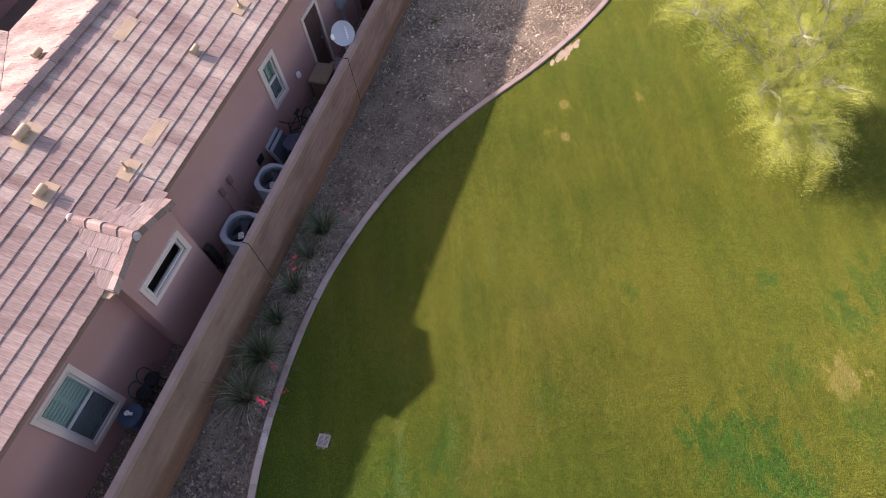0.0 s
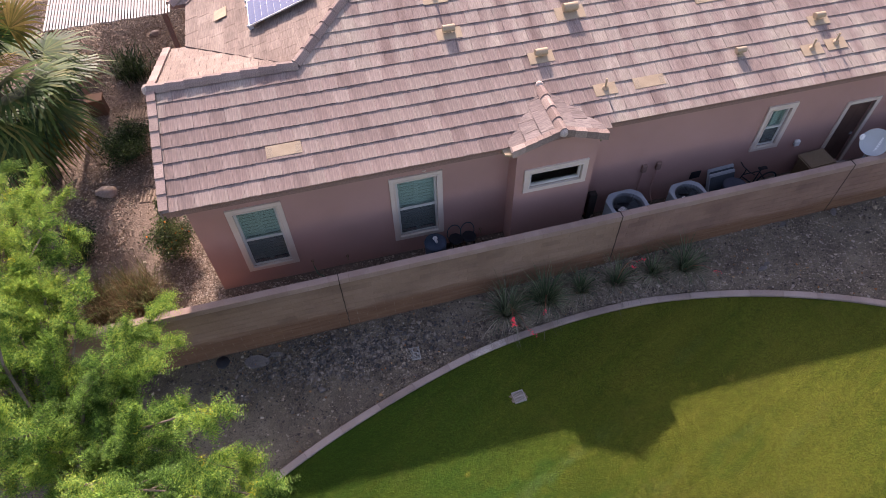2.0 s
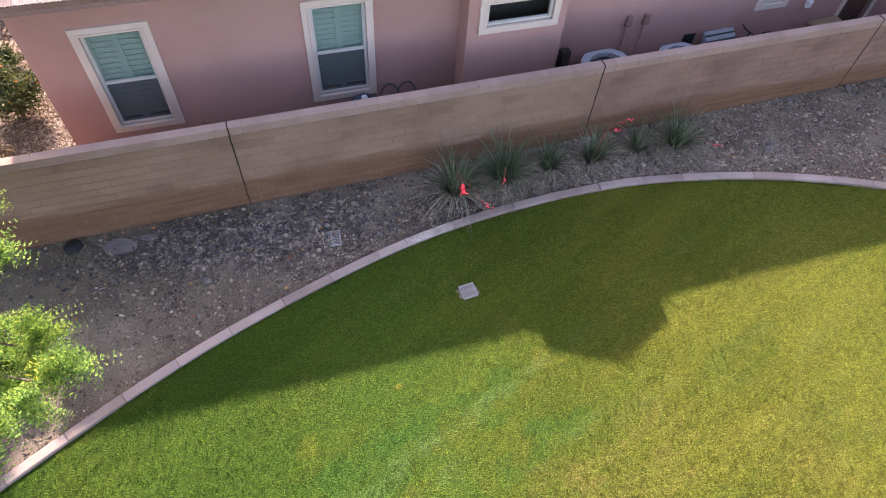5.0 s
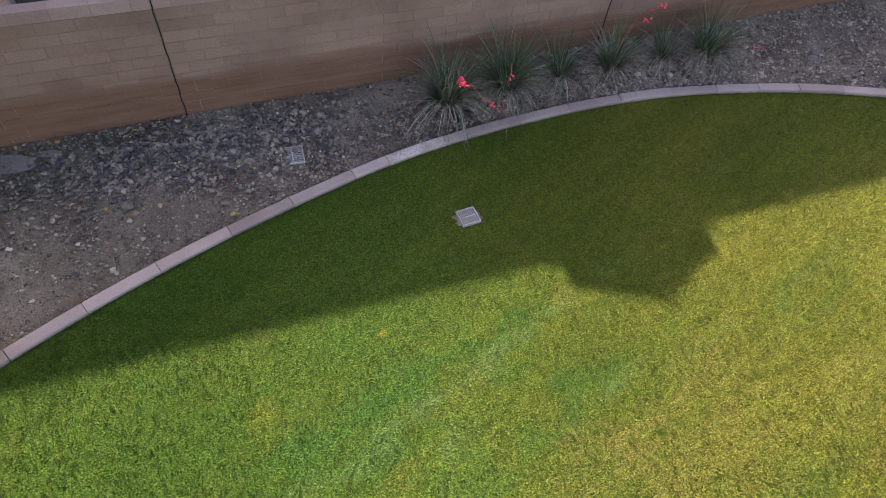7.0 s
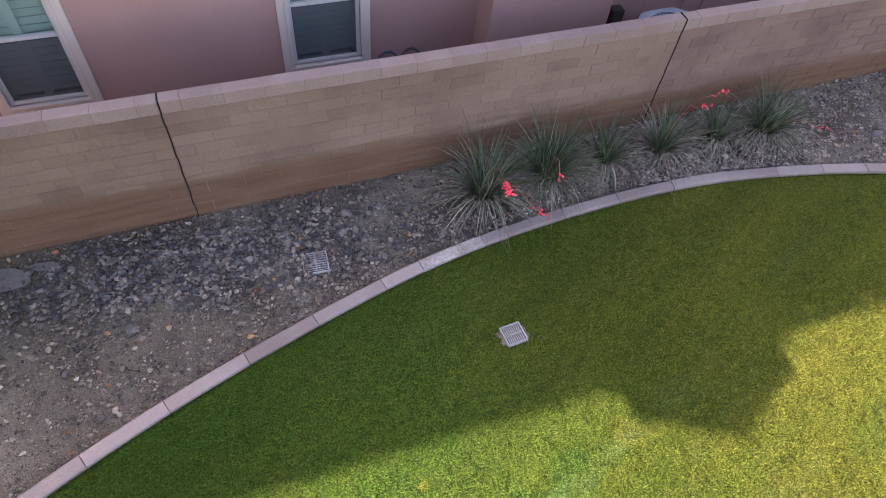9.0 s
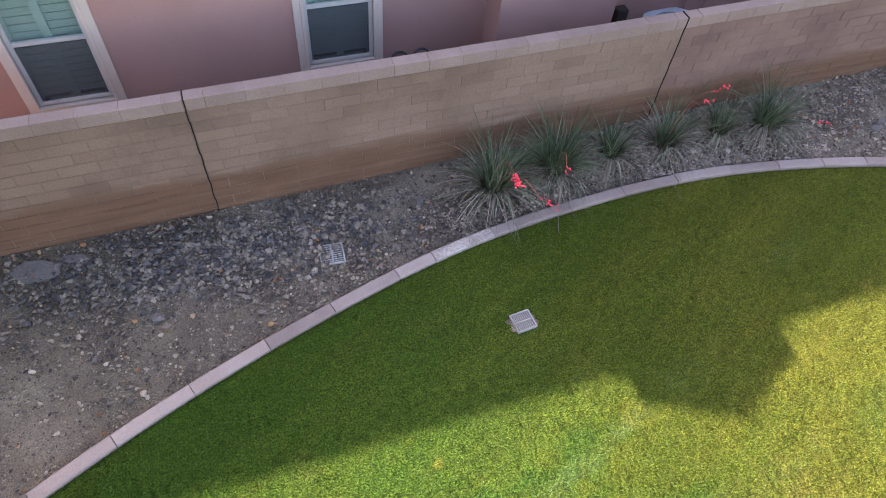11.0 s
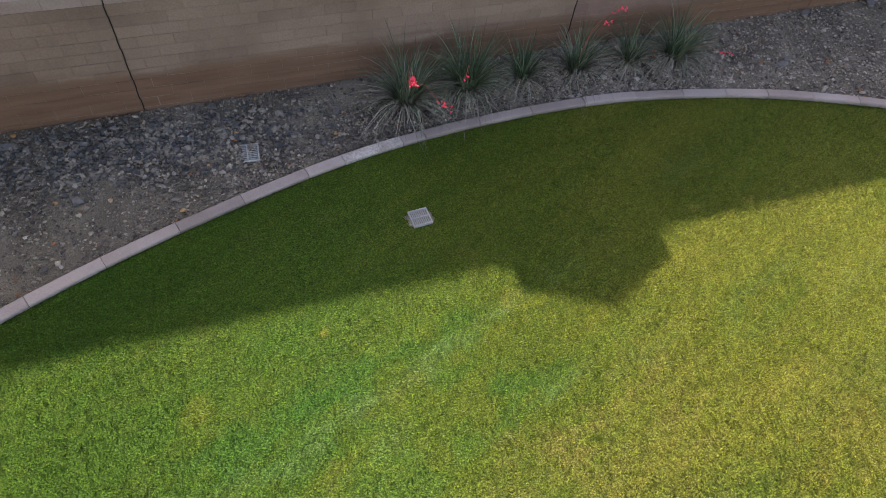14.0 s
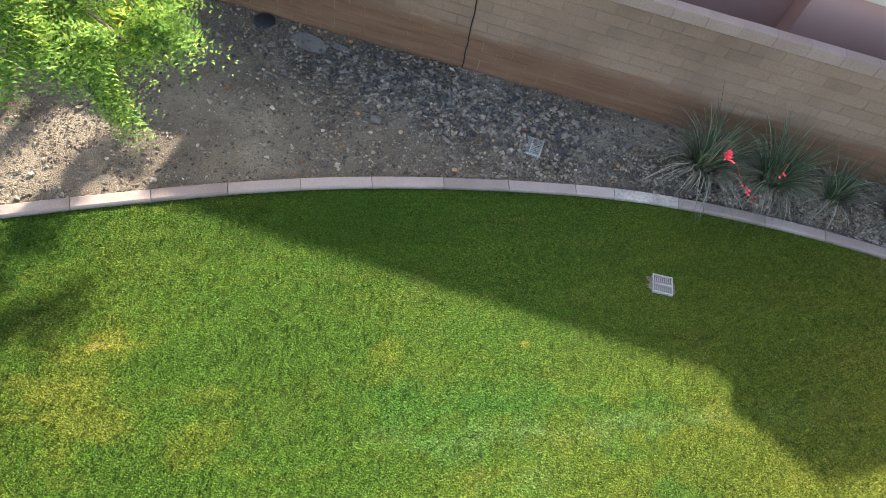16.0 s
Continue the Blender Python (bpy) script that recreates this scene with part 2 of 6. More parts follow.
M_PALEBARK = material("pale_bark", [(0.252, 0.248, 0.198), (0.378, 0.368, 0.315)], scale=8, bump=0.4, bscale=40)
M_LEAF = material("leaf_green", [(0.085, 0.165, 0.04), (0.16, 0.29, 0.062), (0.235, 0.395, 0.078), (0.36, 0.45, 0.085)], scale=0.7, fine=8, rough=0.6, spec=0.12, bump=0, vary="island", vary_by=0.28, spread=0.2, coord="World", through_=0.48)
M_CATKIN = material("yellow_catkin", [(0.42, 0.38, 0.035), (0.6, 0.52, 0.06)], scale=6, bump=0, vary="island", vary_by=0.2, through_=0.3)
M_LEAF_PV = material("leaf_yellow_green", [(0.33, 0.38, 0.075), (0.45, 0.5, 0.1), (0.57, 0.58, 0.15)], scale=0.8, fine=8, rough=0.6, bump=0, vary="island", vary_by=0.35, spread=0.2, coord="World", through_=0.35)
M_WEED = material("weed_green", [(0.05, 0.075, 0.02), (0.09, 0.12, 0.035), (0.16, 0.17, 0.06)], scale=6, bump=0, vary="island", vary_by=0.3, through_=0.2)
M_SHRUB = material("leaf_shrub", [(0.03, 0.055, 0.015), (0.07, 0.1, 0.03), (0.13, 0.15, 0.05)], scale=3, rough=0.55, bump=0, vary="island", vary_by=0.5, coord="World", through_=0.25)
M_LEAF_DARK = material("leaf_dark", [(0.012, 0.03, 0.01), (0.03, 0.06, 0.018), (0.06, 0.1, 0.03)], scale=3, rough=0.5, bump=0, vary="island", vary_by=0.5, coord="World", through_=0.2)
M_PALM = material("palm_leaf", [(0.02, 0.05, 0.014), (0.042, 0.086, 0.022), (0.075, 0.125, 0.03), (0.15, 0.15, 0.04)], scale=1.2, hue=0.3, rough=0.5, spec=0.25, bump=0, vary="island", vary_by=0.35, coord="World", through_=0.3)
M_PALM_OLD = material("palm_leaf_yellowing", [(0.1, 0.09, 0.02), (0.2, 0.15, 0.03), (0.26, 0.17, 0.05)], scale=1.2, rough=0.6, spec=0.08, bump=0, vary="island", vary_by=0.3, coord="World", through_=0.25)
M_DRY = material("dry_stems", [(0.15, 0.1, 0.05), (0.23, 0.17, 0.085), (0.12, 0.15, 0.05)], scale=3, bump=0, vary="island", vary_by=0.4, coord="World", through_=0.2)
M_YUCCA = material("yucca_blade", [(0.042, 0.076, 0.033), (0.086, 0.126, 0.064), (0.19, 0.215, 0.13)], scale=2, rough=0.6, bump=0, vary="island", vary_by=0.5, coord="World", through_=0.2)
M_YUCCA_DRY = material("yucca_blade_dry", [(0.151, 0.124, 0.0953), (0.281, 0.237, 0.185)], scale=2, rough=0.7, bump=0, vary="island", vary_by=0.4, coord="World")
M_STALK = material("flower_stalk", [(0.3, 0.09, 0.06), (0.42, 0.14, 0.09)], scale=6, bump=0)
M_FLOWER = material("coral_flower", [(0.8, 0.035, 0.075), (0.9, 0.1, 0.13)], scale=8, bump=0)
M_ORANGE = material("orange_flower", [(0.7, 0.16, 0.03), (0.8, 0.25, 0.05)], scale=8, bump=0)
M_RED_SOIL = material("red_wall", [(0.128, 0.072, 0.052), (0.18, 0.104, 0.072)], scale=2, bump=0.5, coord="World")


def glass_material():
    m = bpy.data.materials.new("window_glass")
    m.use_nodes = True
    n, l = m.node_tree.nodes, m.node_tree.links
    n.remove(n["Principled BSDF"])
    clear, gloss, edge, mix = n.new("ShaderNodeBsdfTransparent"), n.new("ShaderNodeBsdfGlossy"), n.new("ShaderNodeLayerWeight"), n.new("ShaderNodeMixShader")
    clear.inputs[0].default_value = (0.85, 0.92, 0.9, 1)
    gloss.inputs["Roughness"].default_value = 0.02
    power, lift = n.new("ShaderNodeMath"), n.new("ShaderNodeMath")
    power.operation, power.inputs[1].default_value = "POWER", 4.0
    lift.operation, lift.inputs[1].default_value, lift.inputs[2].default_value = "MULTIPLY_ADD", 0.6, 0.05
    l.new(edge.outputs["Facing"], power.inputs[0]), l.new(power.outputs[0], lift.inputs[0]), l.new(lift.outputs[0], mix.inputs[0])
    l.new(clear.outputs[0], mix.inputs[1]), l.new(gloss.outputs[0], mix.inputs[2])
    l.new(mix.outputs[0], n["Material Output"].inputs[0])
    return m


M_GLASS = glass_material()


def screen_material():
    """Fine dark mesh that lets part of the view through."""
    m = bpy.data.materials.new("insect_screen")
    m.use_nodes = True
    n, l = m.node_tree.nodes, m.node_tree.links
    b = n["Principled BSDF"]
    b.inputs["Base Color"].default_value, b.inputs["Roughness"].default_value = (0.085, 0.098, 0.1, 1), 0.6
    clear, mix = n.new("ShaderNodeBsdfTransparent"), n.new("ShaderNodeMixShader")
    mix.inputs[0].default_value = 0.55
    l.new(b.outputs[0], mix.inputs[1]), l.new(clear.outputs[0], mix.inputs[2])
    l.new(mix.outputs[0], n["Material Output"].inputs[0])
    return m


M_SCREEN = screen_material()


# spots in the turf: place, radius, amount. LUSH greener, DRY yellower (or greener below nought), BROWN thatchy
LUSH = [((5.2, -10.3), 0.8, 0.85), ((5.25, -9.6), 0.4, 0.6), ((4.9, -11.1), 0.6, 0.8), ((7.1, -10.95), 0.4, 0.45), ((8.57, -12.0), 0.4, 0.7), ((9.02, -10.43), 0.24, 0.7), ((9.5, -12.6), 0.6, 0.6),
        ((6.5, -12.5), 0.5, 0.5), ((8.0, -7.7), 0.2, 0.5), ((1.76, -4.4), 0.3, 0.55), ((0.66, -4.83), 0.34, 0.6), ((1.2, -4.9), 0.4, 0.6), ((3.08, -4.16), 0.24, 0.5), ((2.58, -4.34), 0.26, 0.5),
        ((2.0, -5.6), 0.4, 0.5), ((3.85, -4.9), 0.22, 0.4), ((3.3, -5.05), 0.26, 0.4), ((2.7, -5.3), 0.2, 0.4), ((3.5, -5.0), 0.3, 0.3), ((6.2, -4.6), 0.3, 0.25), ((5.2, -6.6), 0.4, 0.3), ((7.4, -5.9), 0.4, 0.25)]
DRY = [((0.32, -4.4), 0.16, 0.28), ((1.61, -3.79), 0.08, 0.5), ((6.56, -3.19), 0.09, 0.22), ((7.35, -3.25), 0.1, 0.22), ((-2.27, -5.0), 0.22, 0.35), ((-2.3, -5.64), 0.5, 0.3), ((-1.0, -5.7), 0.35, 0.28), ((2.2, -4.62), 0.16, 0.2),
       ((3.75, -3.89), 0.14, 0.25), ((12.9, -5.15), 0.16, 0.4), ((11.86, -5.39), 0.12, 0.45), ((13.6, -6.91), 0.12, 0.4), ((11.96, -4.93), 0.2, 0.3), ((7.2, -12.0), 0.45, 0.4), ((-3.4, -4.2), 0.5, -0.2)]
BROWN = [((4.4, -5.9), 0.8, 0.5), ((3.5, -5.75), 0.5, 0.5), ((5.0, -5.2), 0.5, 0.3), ((6.9, -6.1), 0.8, 0.4), ((5.7, -7.2), 0.7, 0.3), ((1.4, -5.25), 0.2, 0.3), ((2.5, -4.55), 0.16, 0.3)]

# streaks left by the mower: place, half length, half width, heading, strength; the pale ones hold the leaves' sheen as
# colour
SHEEN_STREAKS = [((0.85, -5.12), 0.5, 0.09, 10, 0.5), ((1.5, -4.8), 0.4, 0.11, 18, 0.6), ((2.2, -4.6), 0.4, 0.1, 16, 0.7), ((3.0, -4.23), 0.55, 0.09, 17, 0.7), ((3.7, -3.93), 0.3, 0.08, 20, 0.5), ((3.85, -5.0), 0.45, 0.07, 14, 0.5),
                ((2.0, -5.12), 0.4, 0.1, 20, 0.5), ((4.9, -4.9), 0.5, 0.1, 18, 0.35), ((6.68, -2.49), 0.5, 0.12, 25, 0.4), ((4.44, -3.67), 0.3, 0.12, 20, 0.35), ((7.1, -4.3), 0.7, 0.1, 22, 0.35), ((8.1, -4.6), 0.7, 0.1, 24, 0.35)]
DEEP_STREAKS = [((0.9, -4.7), 0.6, 0.19, 12, 0.8), ((1.75, -4.42), 0.55, 0.14, 16, 0.8), ((2.95, -4.06), 0.5, 0.08, 18, 0.65), ((3.75, -4.78), 0.5, 0.14, 14, 0.45), ((2.85, -4.6), 0.35, 0.1, 18, 0.6), ((1.2, -5.0), 0.45, 0.13, 14, 0.7),
                ((2.75, -5.28), 0.2, 0.07, 20, 0.5), ((6.9, -4.75), 0.5, 0.1, 20, 0.3), ((0.2, -4.8), 0.3, 0.1, 14, 0.4)]


def lawn_material(name, vary):
    """Turf: fresh, dry and thatchy patches, mowing stripes with their sheen as colour, fine mottling."""
    m = bpy.data.materials.new(name)
    m.use_nodes = True
    n, l = m.node_tree.nodes, m.node_tree.links
    b = n["Principled BSDF"]
    b.inputs["Roughness"].default_value, b.inputs["Specular IOR Level"].default_value = 0.8, 0.15
    pos = n.new("ShaderNodeNewGeometry").outputs["Position"]
    sep = n.new("ShaderNodeSeparateXYZ")
    l.new(pos, sep.inputs[0])

    def noise_at(scale, detail=3, stretch=(1, 1, 1), turn=0.0):
        mp = n.new("ShaderNodeMapping")
        mp.vector_type = "TEXTURE"
        mp.inputs["Scale"].default_value, mp.inputs["Rotation"].default_value = [1 / q for q in stretch], (0, 0, turn)
        t = n.new("ShaderNodeTexNoise")
        t.inputs["Scale"].default_value, t.inputs["Detail"].default_value = scale, detail
        l.new(pos, mp.inputs[0]), l.new(mp.outputs[0], t.inputs["Vector"])
        return t.outputs["Fac"]

    def span(v, a, c, lo, hi):
        r = n.new("ShaderNodeMapRange")
        r.interpolation_type = "SMOOTHSTEP"
        for k, x in zip(("From Min", "From Max", "To Min", "To Max"), (a, c, lo, hi)):
            r.inputs[k].default_value = x
        l.new(v, r.inputs["Value"])
        return r.outputs[0]

    def op(kind, a, c):
        o = n.new("ShaderNodeMath")
        o.operation = kind
        for i, v in enumerate((a, c)):
            if isinstance(v, (int, float)):
                o.inputs[i].default_value = v
            else:
                l.new(v, o.inputs[i])
        return o.outputs[0]

    fray = span(noise_at(3.2, 5, (0.75, 1.2, 1), radians(24)), 0.25, 0.75, -0.8, 0.8)

    def spots(start, places):
        for (px, py), rad, by in places:
            far = n.new("ShaderNodeVectorMath")
            far.operation = "DISTANCE"
            l.new(pos, far.inputs[0])
            far.inputs[1].default_value = (px, py, 0)
            ragged = op("ADD", far.outputs["Value"], op("MULTIPLY", fray, rad))
            start = op("ADD", start, span(ragged, rad * 0.3, rad * 1.4, by, 0.0))
        return start

    def streaks(start, places):
        for (px, py), long, wide, turn, by in places:
            mp, far = n.new("ShaderNodeMapping"), n.new("ShaderNodeVectorMath")
            mp.vector_type, far.operation = "TEXTURE", "LENGTH"
            mp.inputs["Location"].default_value, mp.inputs["Rotation"].default_value, mp.inputs["Scale"].default_value = (px, py, 0), (0, 0, radians(turn)), (long, wide, 1)
            l.new(pos, mp.inputs[0]), l.new(mp.outputs[0], far.inputs[0])
            start = op("ADD", start, span(op("ADD", far.outputs["Value"], op("MULTIPLY", fray, 0.95)), 0.1, 1.7, by * 0.9, 0.0))
        return start

    def blend(fac, a, c):
        mx = n.new("ShaderNodeMix")
        mx.data_type, mx.clamp_factor = "RGBA", True
        l.new(fac, mx.inputs[0])
        l.new(a, mx.inputs[6])
        mx.inputs[7].default_value = (*c, 1)
        return mx.outputs[2]

    dry = op("ADD", span(sep.outputs["X"], -0.8, 6.8, 0.012, 0.45), span(noise_at(0.45, 3), 0.3, 0.75, -0.04, 0.08))
    dry = op("ADD", dry, span(sep.outputs["X"], -3.6, -0.6, 0.09, 0.0))
    dry = op("ADD", dry, span(sep.outputs["X"], 8.0, 13.0, 0.0, -0.06))
    dry = op("ADD", dry, span(noise_at(1.2, 2, (0.25, 1.6, 1), radians(25)), 0.35, 0.68, -0.03, 0.03))
    dry = op("ADD", dry, span(noise_at(7, 4), 0.3, 0.75, -0.05, 0.07))
    dry = op("ADD", dry, span(noise_at(2.2, 4, (0.22, 2.4, 1), radians(27)), 0.52, 0.8, 0.0, 0.13))
    dry = op("ADD", dry, span(noise_at(1.3, 3, (0.1, 1.4, 1), radians(20)), 0.38, 0.64, -0.03, 0.03))
    dry = spots(dry, DRY)
    if vary:
        isl = n.new("ShaderNodeNewGeometry").outputs["Random Per Island"]
        dry = op("ADD", dry, span(isl, 0.75, 1.0, 0.0, 0.22))
    ramp = n.new("ShaderNodeValToRGB")
    stops = [(0.0, (0.044, 0.0962, 0.0092)), (0.3, (0.083, 0.1183, 0.01242)), (0.62, (0.153, 0.1587, 0.0207)), (1.0, (0.28, 0.2405, 0.0736))]
    while len(ramp.color_ramp.elements) < len(stops):
        ramp.color_ramp.elements.new(0.5)
    for i, (p, c) in enumerate(stops):
        ramp.color_ramp.elements[i].position, ramp.color_ramp.elements[i].color = p, (*c, 1)
    l.new(dry, ramp.inputs[0])
    zero = op("MULTIPLY", sep.outputs["X"], 0.0)
    mottle = noise_at(9, 4)
    lush = op("MULTIPLY", spots(op("ADD", zero, span(noise_at(1.7, 4, (0.35, 1.3, 1), radians(27)), 0.6, 0.78, 0.0, 0.3)), LUSH), span(mottle, 0.3, 0.65, 0.55, 1.1))
    brown = op("MULTIPLY", spots(op("ADD", zero, span(noise_at(1.1, 4), 0.56, 0.78, 0.0, 0.35)), BROWN), span(mottle, 0.35, 0.7, 0.6, 0.25))
    col = blend(brown, ramp.outputs[0], (0.187, 0.1539, 0.03864))
    col = blend(lush, col, (0.046, 0.116, 0.0155))
    col = blend(streaks(zero, DEEP_STREAKS), col, (0.036, 0.0962, 0.01104))
    # sheen of the mown leaves, painted as a paler green
    col = blend(op("MULTIPLY", streaks(zero, SHEEN_STREAKS), span(mottle, 0.3, 0.65, 0.25, 0.85)), col, (0.1, 0.1587, 0.03864))
    tone = op("MULTIPLY", span(noise_at(46, 4), 0.28, 0.72, 0.55, 1.45), span(noise_at(1.5, 5, (0.3, 1.9, 1), radians(24)), 0.3, 0.72, 0.94, 1.07))
    tone = op("MULTIPLY", tone, span(noise_at(17, 3), 0.32, 0.68, 0.88, 1.12))
    if vary:
        hop = n.new("ShaderNodeTexWhiteNoise")
        hop.noise_dimensions = "1D"
        l.new(isl, hop.inputs["W"])
        tone = op("MULTIPLY", tone, span(hop.outputs["Value"], 0.0, 1.0, 0.6, 1.4))
    else:
        tone = op("MULTIPLY", tone, span(noise_at(80, 4), 0.28, 0.72, 0.5, 1.25))
    sc = n.new("ShaderNodeVectorMath")
    sc.operation = "SCALE"
    l.new(col, sc.inputs[0]), l.new(tone, sc.inputs["Scale"])
    l.new(sc.outputs["Vector"], b.inputs["Base Color"])
    if vary:
        thin, both = n.new("ShaderNodeBsdfTranslucent"), n.new("ShaderNodeMixShader")
        l.new(sc.outputs["Vector"], thin.inputs["Color"])
        both.inputs[0].default_value = 0.3
        l.new(b.outputs[0], both.inputs[1]), l.new(thin.outputs[0], both.inputs[2])
        l.new(both.outputs[0], n["Material Output"].inputs[0])
    else:
        bn = n.new("ShaderNodeBump")
        bn.inputs["Strength"].default_value, bn.inputs["Distance"].default_value = 0.9, 0.03
        l.new(noise_at(55, 5), bn.inputs["Height"])
        l.new(bn.outputs[0], b.inputs["Normal"])
    return m


M_LAWN = lawn_material("turf", False)
M_BLADE = lawn_material("turf_blades", True)


# ---- mesh building ----
class Shape:
    """Collects vertices and faces for one mesh."""

    def __init__(self):
        self.v, self.f = [], []

    def add(self, verts, faces, m=None):
        k = len(self.v)
        self.v += [tuple(m @ Vector(p)) if m else tuple(p) for p in verts]
        self.f += [tuple(i + k for i in f) for f in faces]
        return self

    def box(self, lo, hi, b=0.0, m=None):
        if b <= 0:
            v = [(x, y, z) for z in (lo[2], hi[2]) for y in (lo[1], hi[1]) for x in (lo[0], hi[0])]
            return self.add(v, [(0, 2, 3, 1), (4, 5, 7, 6), (0, 1, 5, 4), (2, 6, 7, 3), (0, 4, 6, 2), (1, 3, 7, 5)], m)
        bm = bmesh.new()
        bmesh.ops.create_cube(bm, size=1)
        size, mid = [h - l for l, h in zip(lo, hi)], [(h + l) / 2 for l, h in zip(lo, hi)]
        for p in bm.verts:
            p.co = [c * s + o for c, s, o in zip(p.co, size, mid)]
        bmesh.ops.bevel(bm, geom=list(bm.edges), offset=b, segments=2, affect="EDGES")
        bm.verts.index_update()
        self.add([p.co[:] for p in bm.verts], [[q.index for q in f.verts] for f in bm.faces], m)
        bm.free()
        return self

    def tube(self, pts, r, n=8, caps=True, m=None):
        pts = [Vector(p) for p in pts]
        rs = r if isinstance(r, (list, tuple)) else [r] * len(pts)
        v, f = [], []
        for i, p in enumerate(pts):
            d = (pts[min(i + 1, len(pts) - 1)] - pts[max(i - 1, 0)]).normalized()
            a = d.cross(Vector((0, 0, 1)) if abs(d.z) < 0.9 else Vector((1, 0, 0))).normalized()
            c = d.cross(a)
            v += [p + (a * math.cos(t) + c * math.sin(t)) * rs[i] for t in [2 * math.pi * k / n for k in range(n)]]
        for i in range(len(pts) - 1):
            f += [(i * n + k, i * n + (k + 1) % n, (i + 1) * n + (k + 1) % n, (i + 1) * n + k) for k in range(n)]
        if caps:
            f += [tuple(reversed(range(n))), tuple(range((len(pts) - 1) * n, len(pts) * n))]
        return self.add(v, f, m)

    def lathe(self, prof, n=24, m=None, closed=False):
        v = [(r * math.cos(2 * math.pi * k / n), r * math.sin(2 * math.pi * k / n), z) for r, z in prof for k in range(n)]
        f = [(i * n + k, i * n + (k + 1) % n, (i + 1) * n + (k + 1) % n, (i + 1) * n + k) for i in range(len(prof) - 1) for k in range(n)]
        if closed:
            f += [tuple(reversed(range(n))), tuple(range((len(prof) - 1) * n, len(prof) * n))]
        return self.add(v, f, m)

    def torus(self, R, r, n=28, k=8, m=None):
        v = [((R + r * math.cos(b)) * math.cos(a), (R + r * math.cos(b)) * math.sin(a), r * math.sin(b))
             for a in [2 * math.pi * i / n for i in range(n)] for b in [2 * math.pi * j / k for j in range(k)]]
        f = [(i * k + j, (i + 1) % n * k + j, (i + 1) % n * k + (j + 1) % k, i * k + (j + 1) % k) for i in range(n) for j in range(k)]
        return self.add(v, f, m)

    def prism(self, poly, lo, hi, m=None):
        n = len(poly)
        v = [(*p, lo) for p in poly] + [(*p, hi) for p in poly]
        f = [tuple(reversed(range(n))), tuple(range(n, 2 * n))] + [(i, (i + 1) % n, (i + 1) % n + n, i + n) for i in range(n)]
        return self.add(v, f, m)

    def mesh(self, name, mat, smooth=False):
        me = bpy.data.meshes.new(name)
        me.from_pydata(self.v, [], self.f)
        me.materials.append(mat)
        if smooth:
            me.shade_smooth()
            me.set_sharp_from_angle(angle=radians(40))
        me.update()
        return me


def part(name, shape, mat, parent, label="", smooth=False, m=None):
    ob = new(name, shape if isinstance(shape, bpy.types.Mesh) else shape.mesh(name, mat, smooth))
    ob.parent = parent
    if m is not None:
        ob.matrix_basis = m
    return tagged(ob, label)


def thing(name, label, category, group="", kind="", at=None):
    ob = new(name)
    ob.empty_display_size = 0.1
    if at is not None:
        ob.matrix_basis = at
    return tagged(ob, label, category, group, kind)


def solid(name, shape, mat, label, category="", kind="", group="", smooth=False):
    return tagged(new(name, shape.mesh(name, mat, smooth)), label, category, group, kind)


def mesh_from(name, verts, faces, mat):
    """A mesh from arrays: verts (n, 3), faces (k, 3) or (k, 4)."""
    me = bpy.data.meshes.new(name)
    verts, faces = np.asarray(verts, np.float32), np.asarray(faces, np.int32)
    k = faces.shape[1]
    me.vertices.add(len(verts)), me.loops.add(faces.size), me.polygons.add(len(faces))
    me.vertices.foreach_set("co", verts.ravel())
    me.loops.foreach_set("vertex_index", faces.ravel())
    me.polygons.foreach_set("loop_start", np.arange(0, faces.size, k, dtype=np.int32))
    me.materials.append(mat)
    me.update(calc_edges=True)
    me.validate()
    me.shade_flat()
    return me


# ---- ground ----
CURB = [(-9.0, -7.4), (-6.5, -5.75), (-5.2, -4.95), (-4.0, -4.2), (-3.05, -3.67), (-1.96, -3.08), (-1.26, -2.74), (-0.51, -2.42), (0.29, -2.12), (1.05, -1.87),
        (1.86, -1.62), (2.6, -1.43), (3.47, -1.29), (4.28, -1.2), (5.07, -1.15), (5.89, -1.13), (6.7, -1.17), (7.44, -1.28), (8.11, -1.4),
        (8.75, -1.54), (9.47, -1.75), (10.6, -2.15), (11.68, -2.65), (12.5, -3.12), (13.84, -4.0), (15.5, -4.85), (17.18, -5.5), (18.3, -5.69), (19.3, -5.59), (21.0, -5.2)]
cx, cy = np.array(CURB).T
cs = np.r_[0, np.cumsum(np.hypot(np.diff(cx), np.diff(cy)))]


def curb_at(s):
    """Place and heading on the lawn's edge at the length s along it."""
    def f(q):
        return np.array([np.interp(q, cs, cx), np.interp(q, cs, cy)])
    p = sum(f(s + d) * w for d, w in ((-0.7, 0.15), (-0.35, 0.2), (0, 0.3), (0.35, 0.2), (0.7, 0.15)))
    d = f(s + 0.6) - f(s - 0.6)
    return p, d / np.linalg.norm(d)


def curb_y(x):
    return np.interp(x, cx, cy)


def fence_y(x):
    """The fence's face towards the lawn."""
    return -0.04 + 0.013 * x


def bed_z(x, y):
    """The bed climbs gently to the fence's far end."""
    f = np.clip((y - curb_y(x)) / np.maximum(0.2, fence_y(x) - curb_y(x)), 0, 1)
    return (0.016 * np.clip(x, -8, 22)) * f + 0.02 * f


g = Shape()
g.add([(-300, -300, -0.12), (300, -300, -0.12), (300, 300, -0.12), (-300, 300, -0.12)], [(0, 1, 2, 3)])
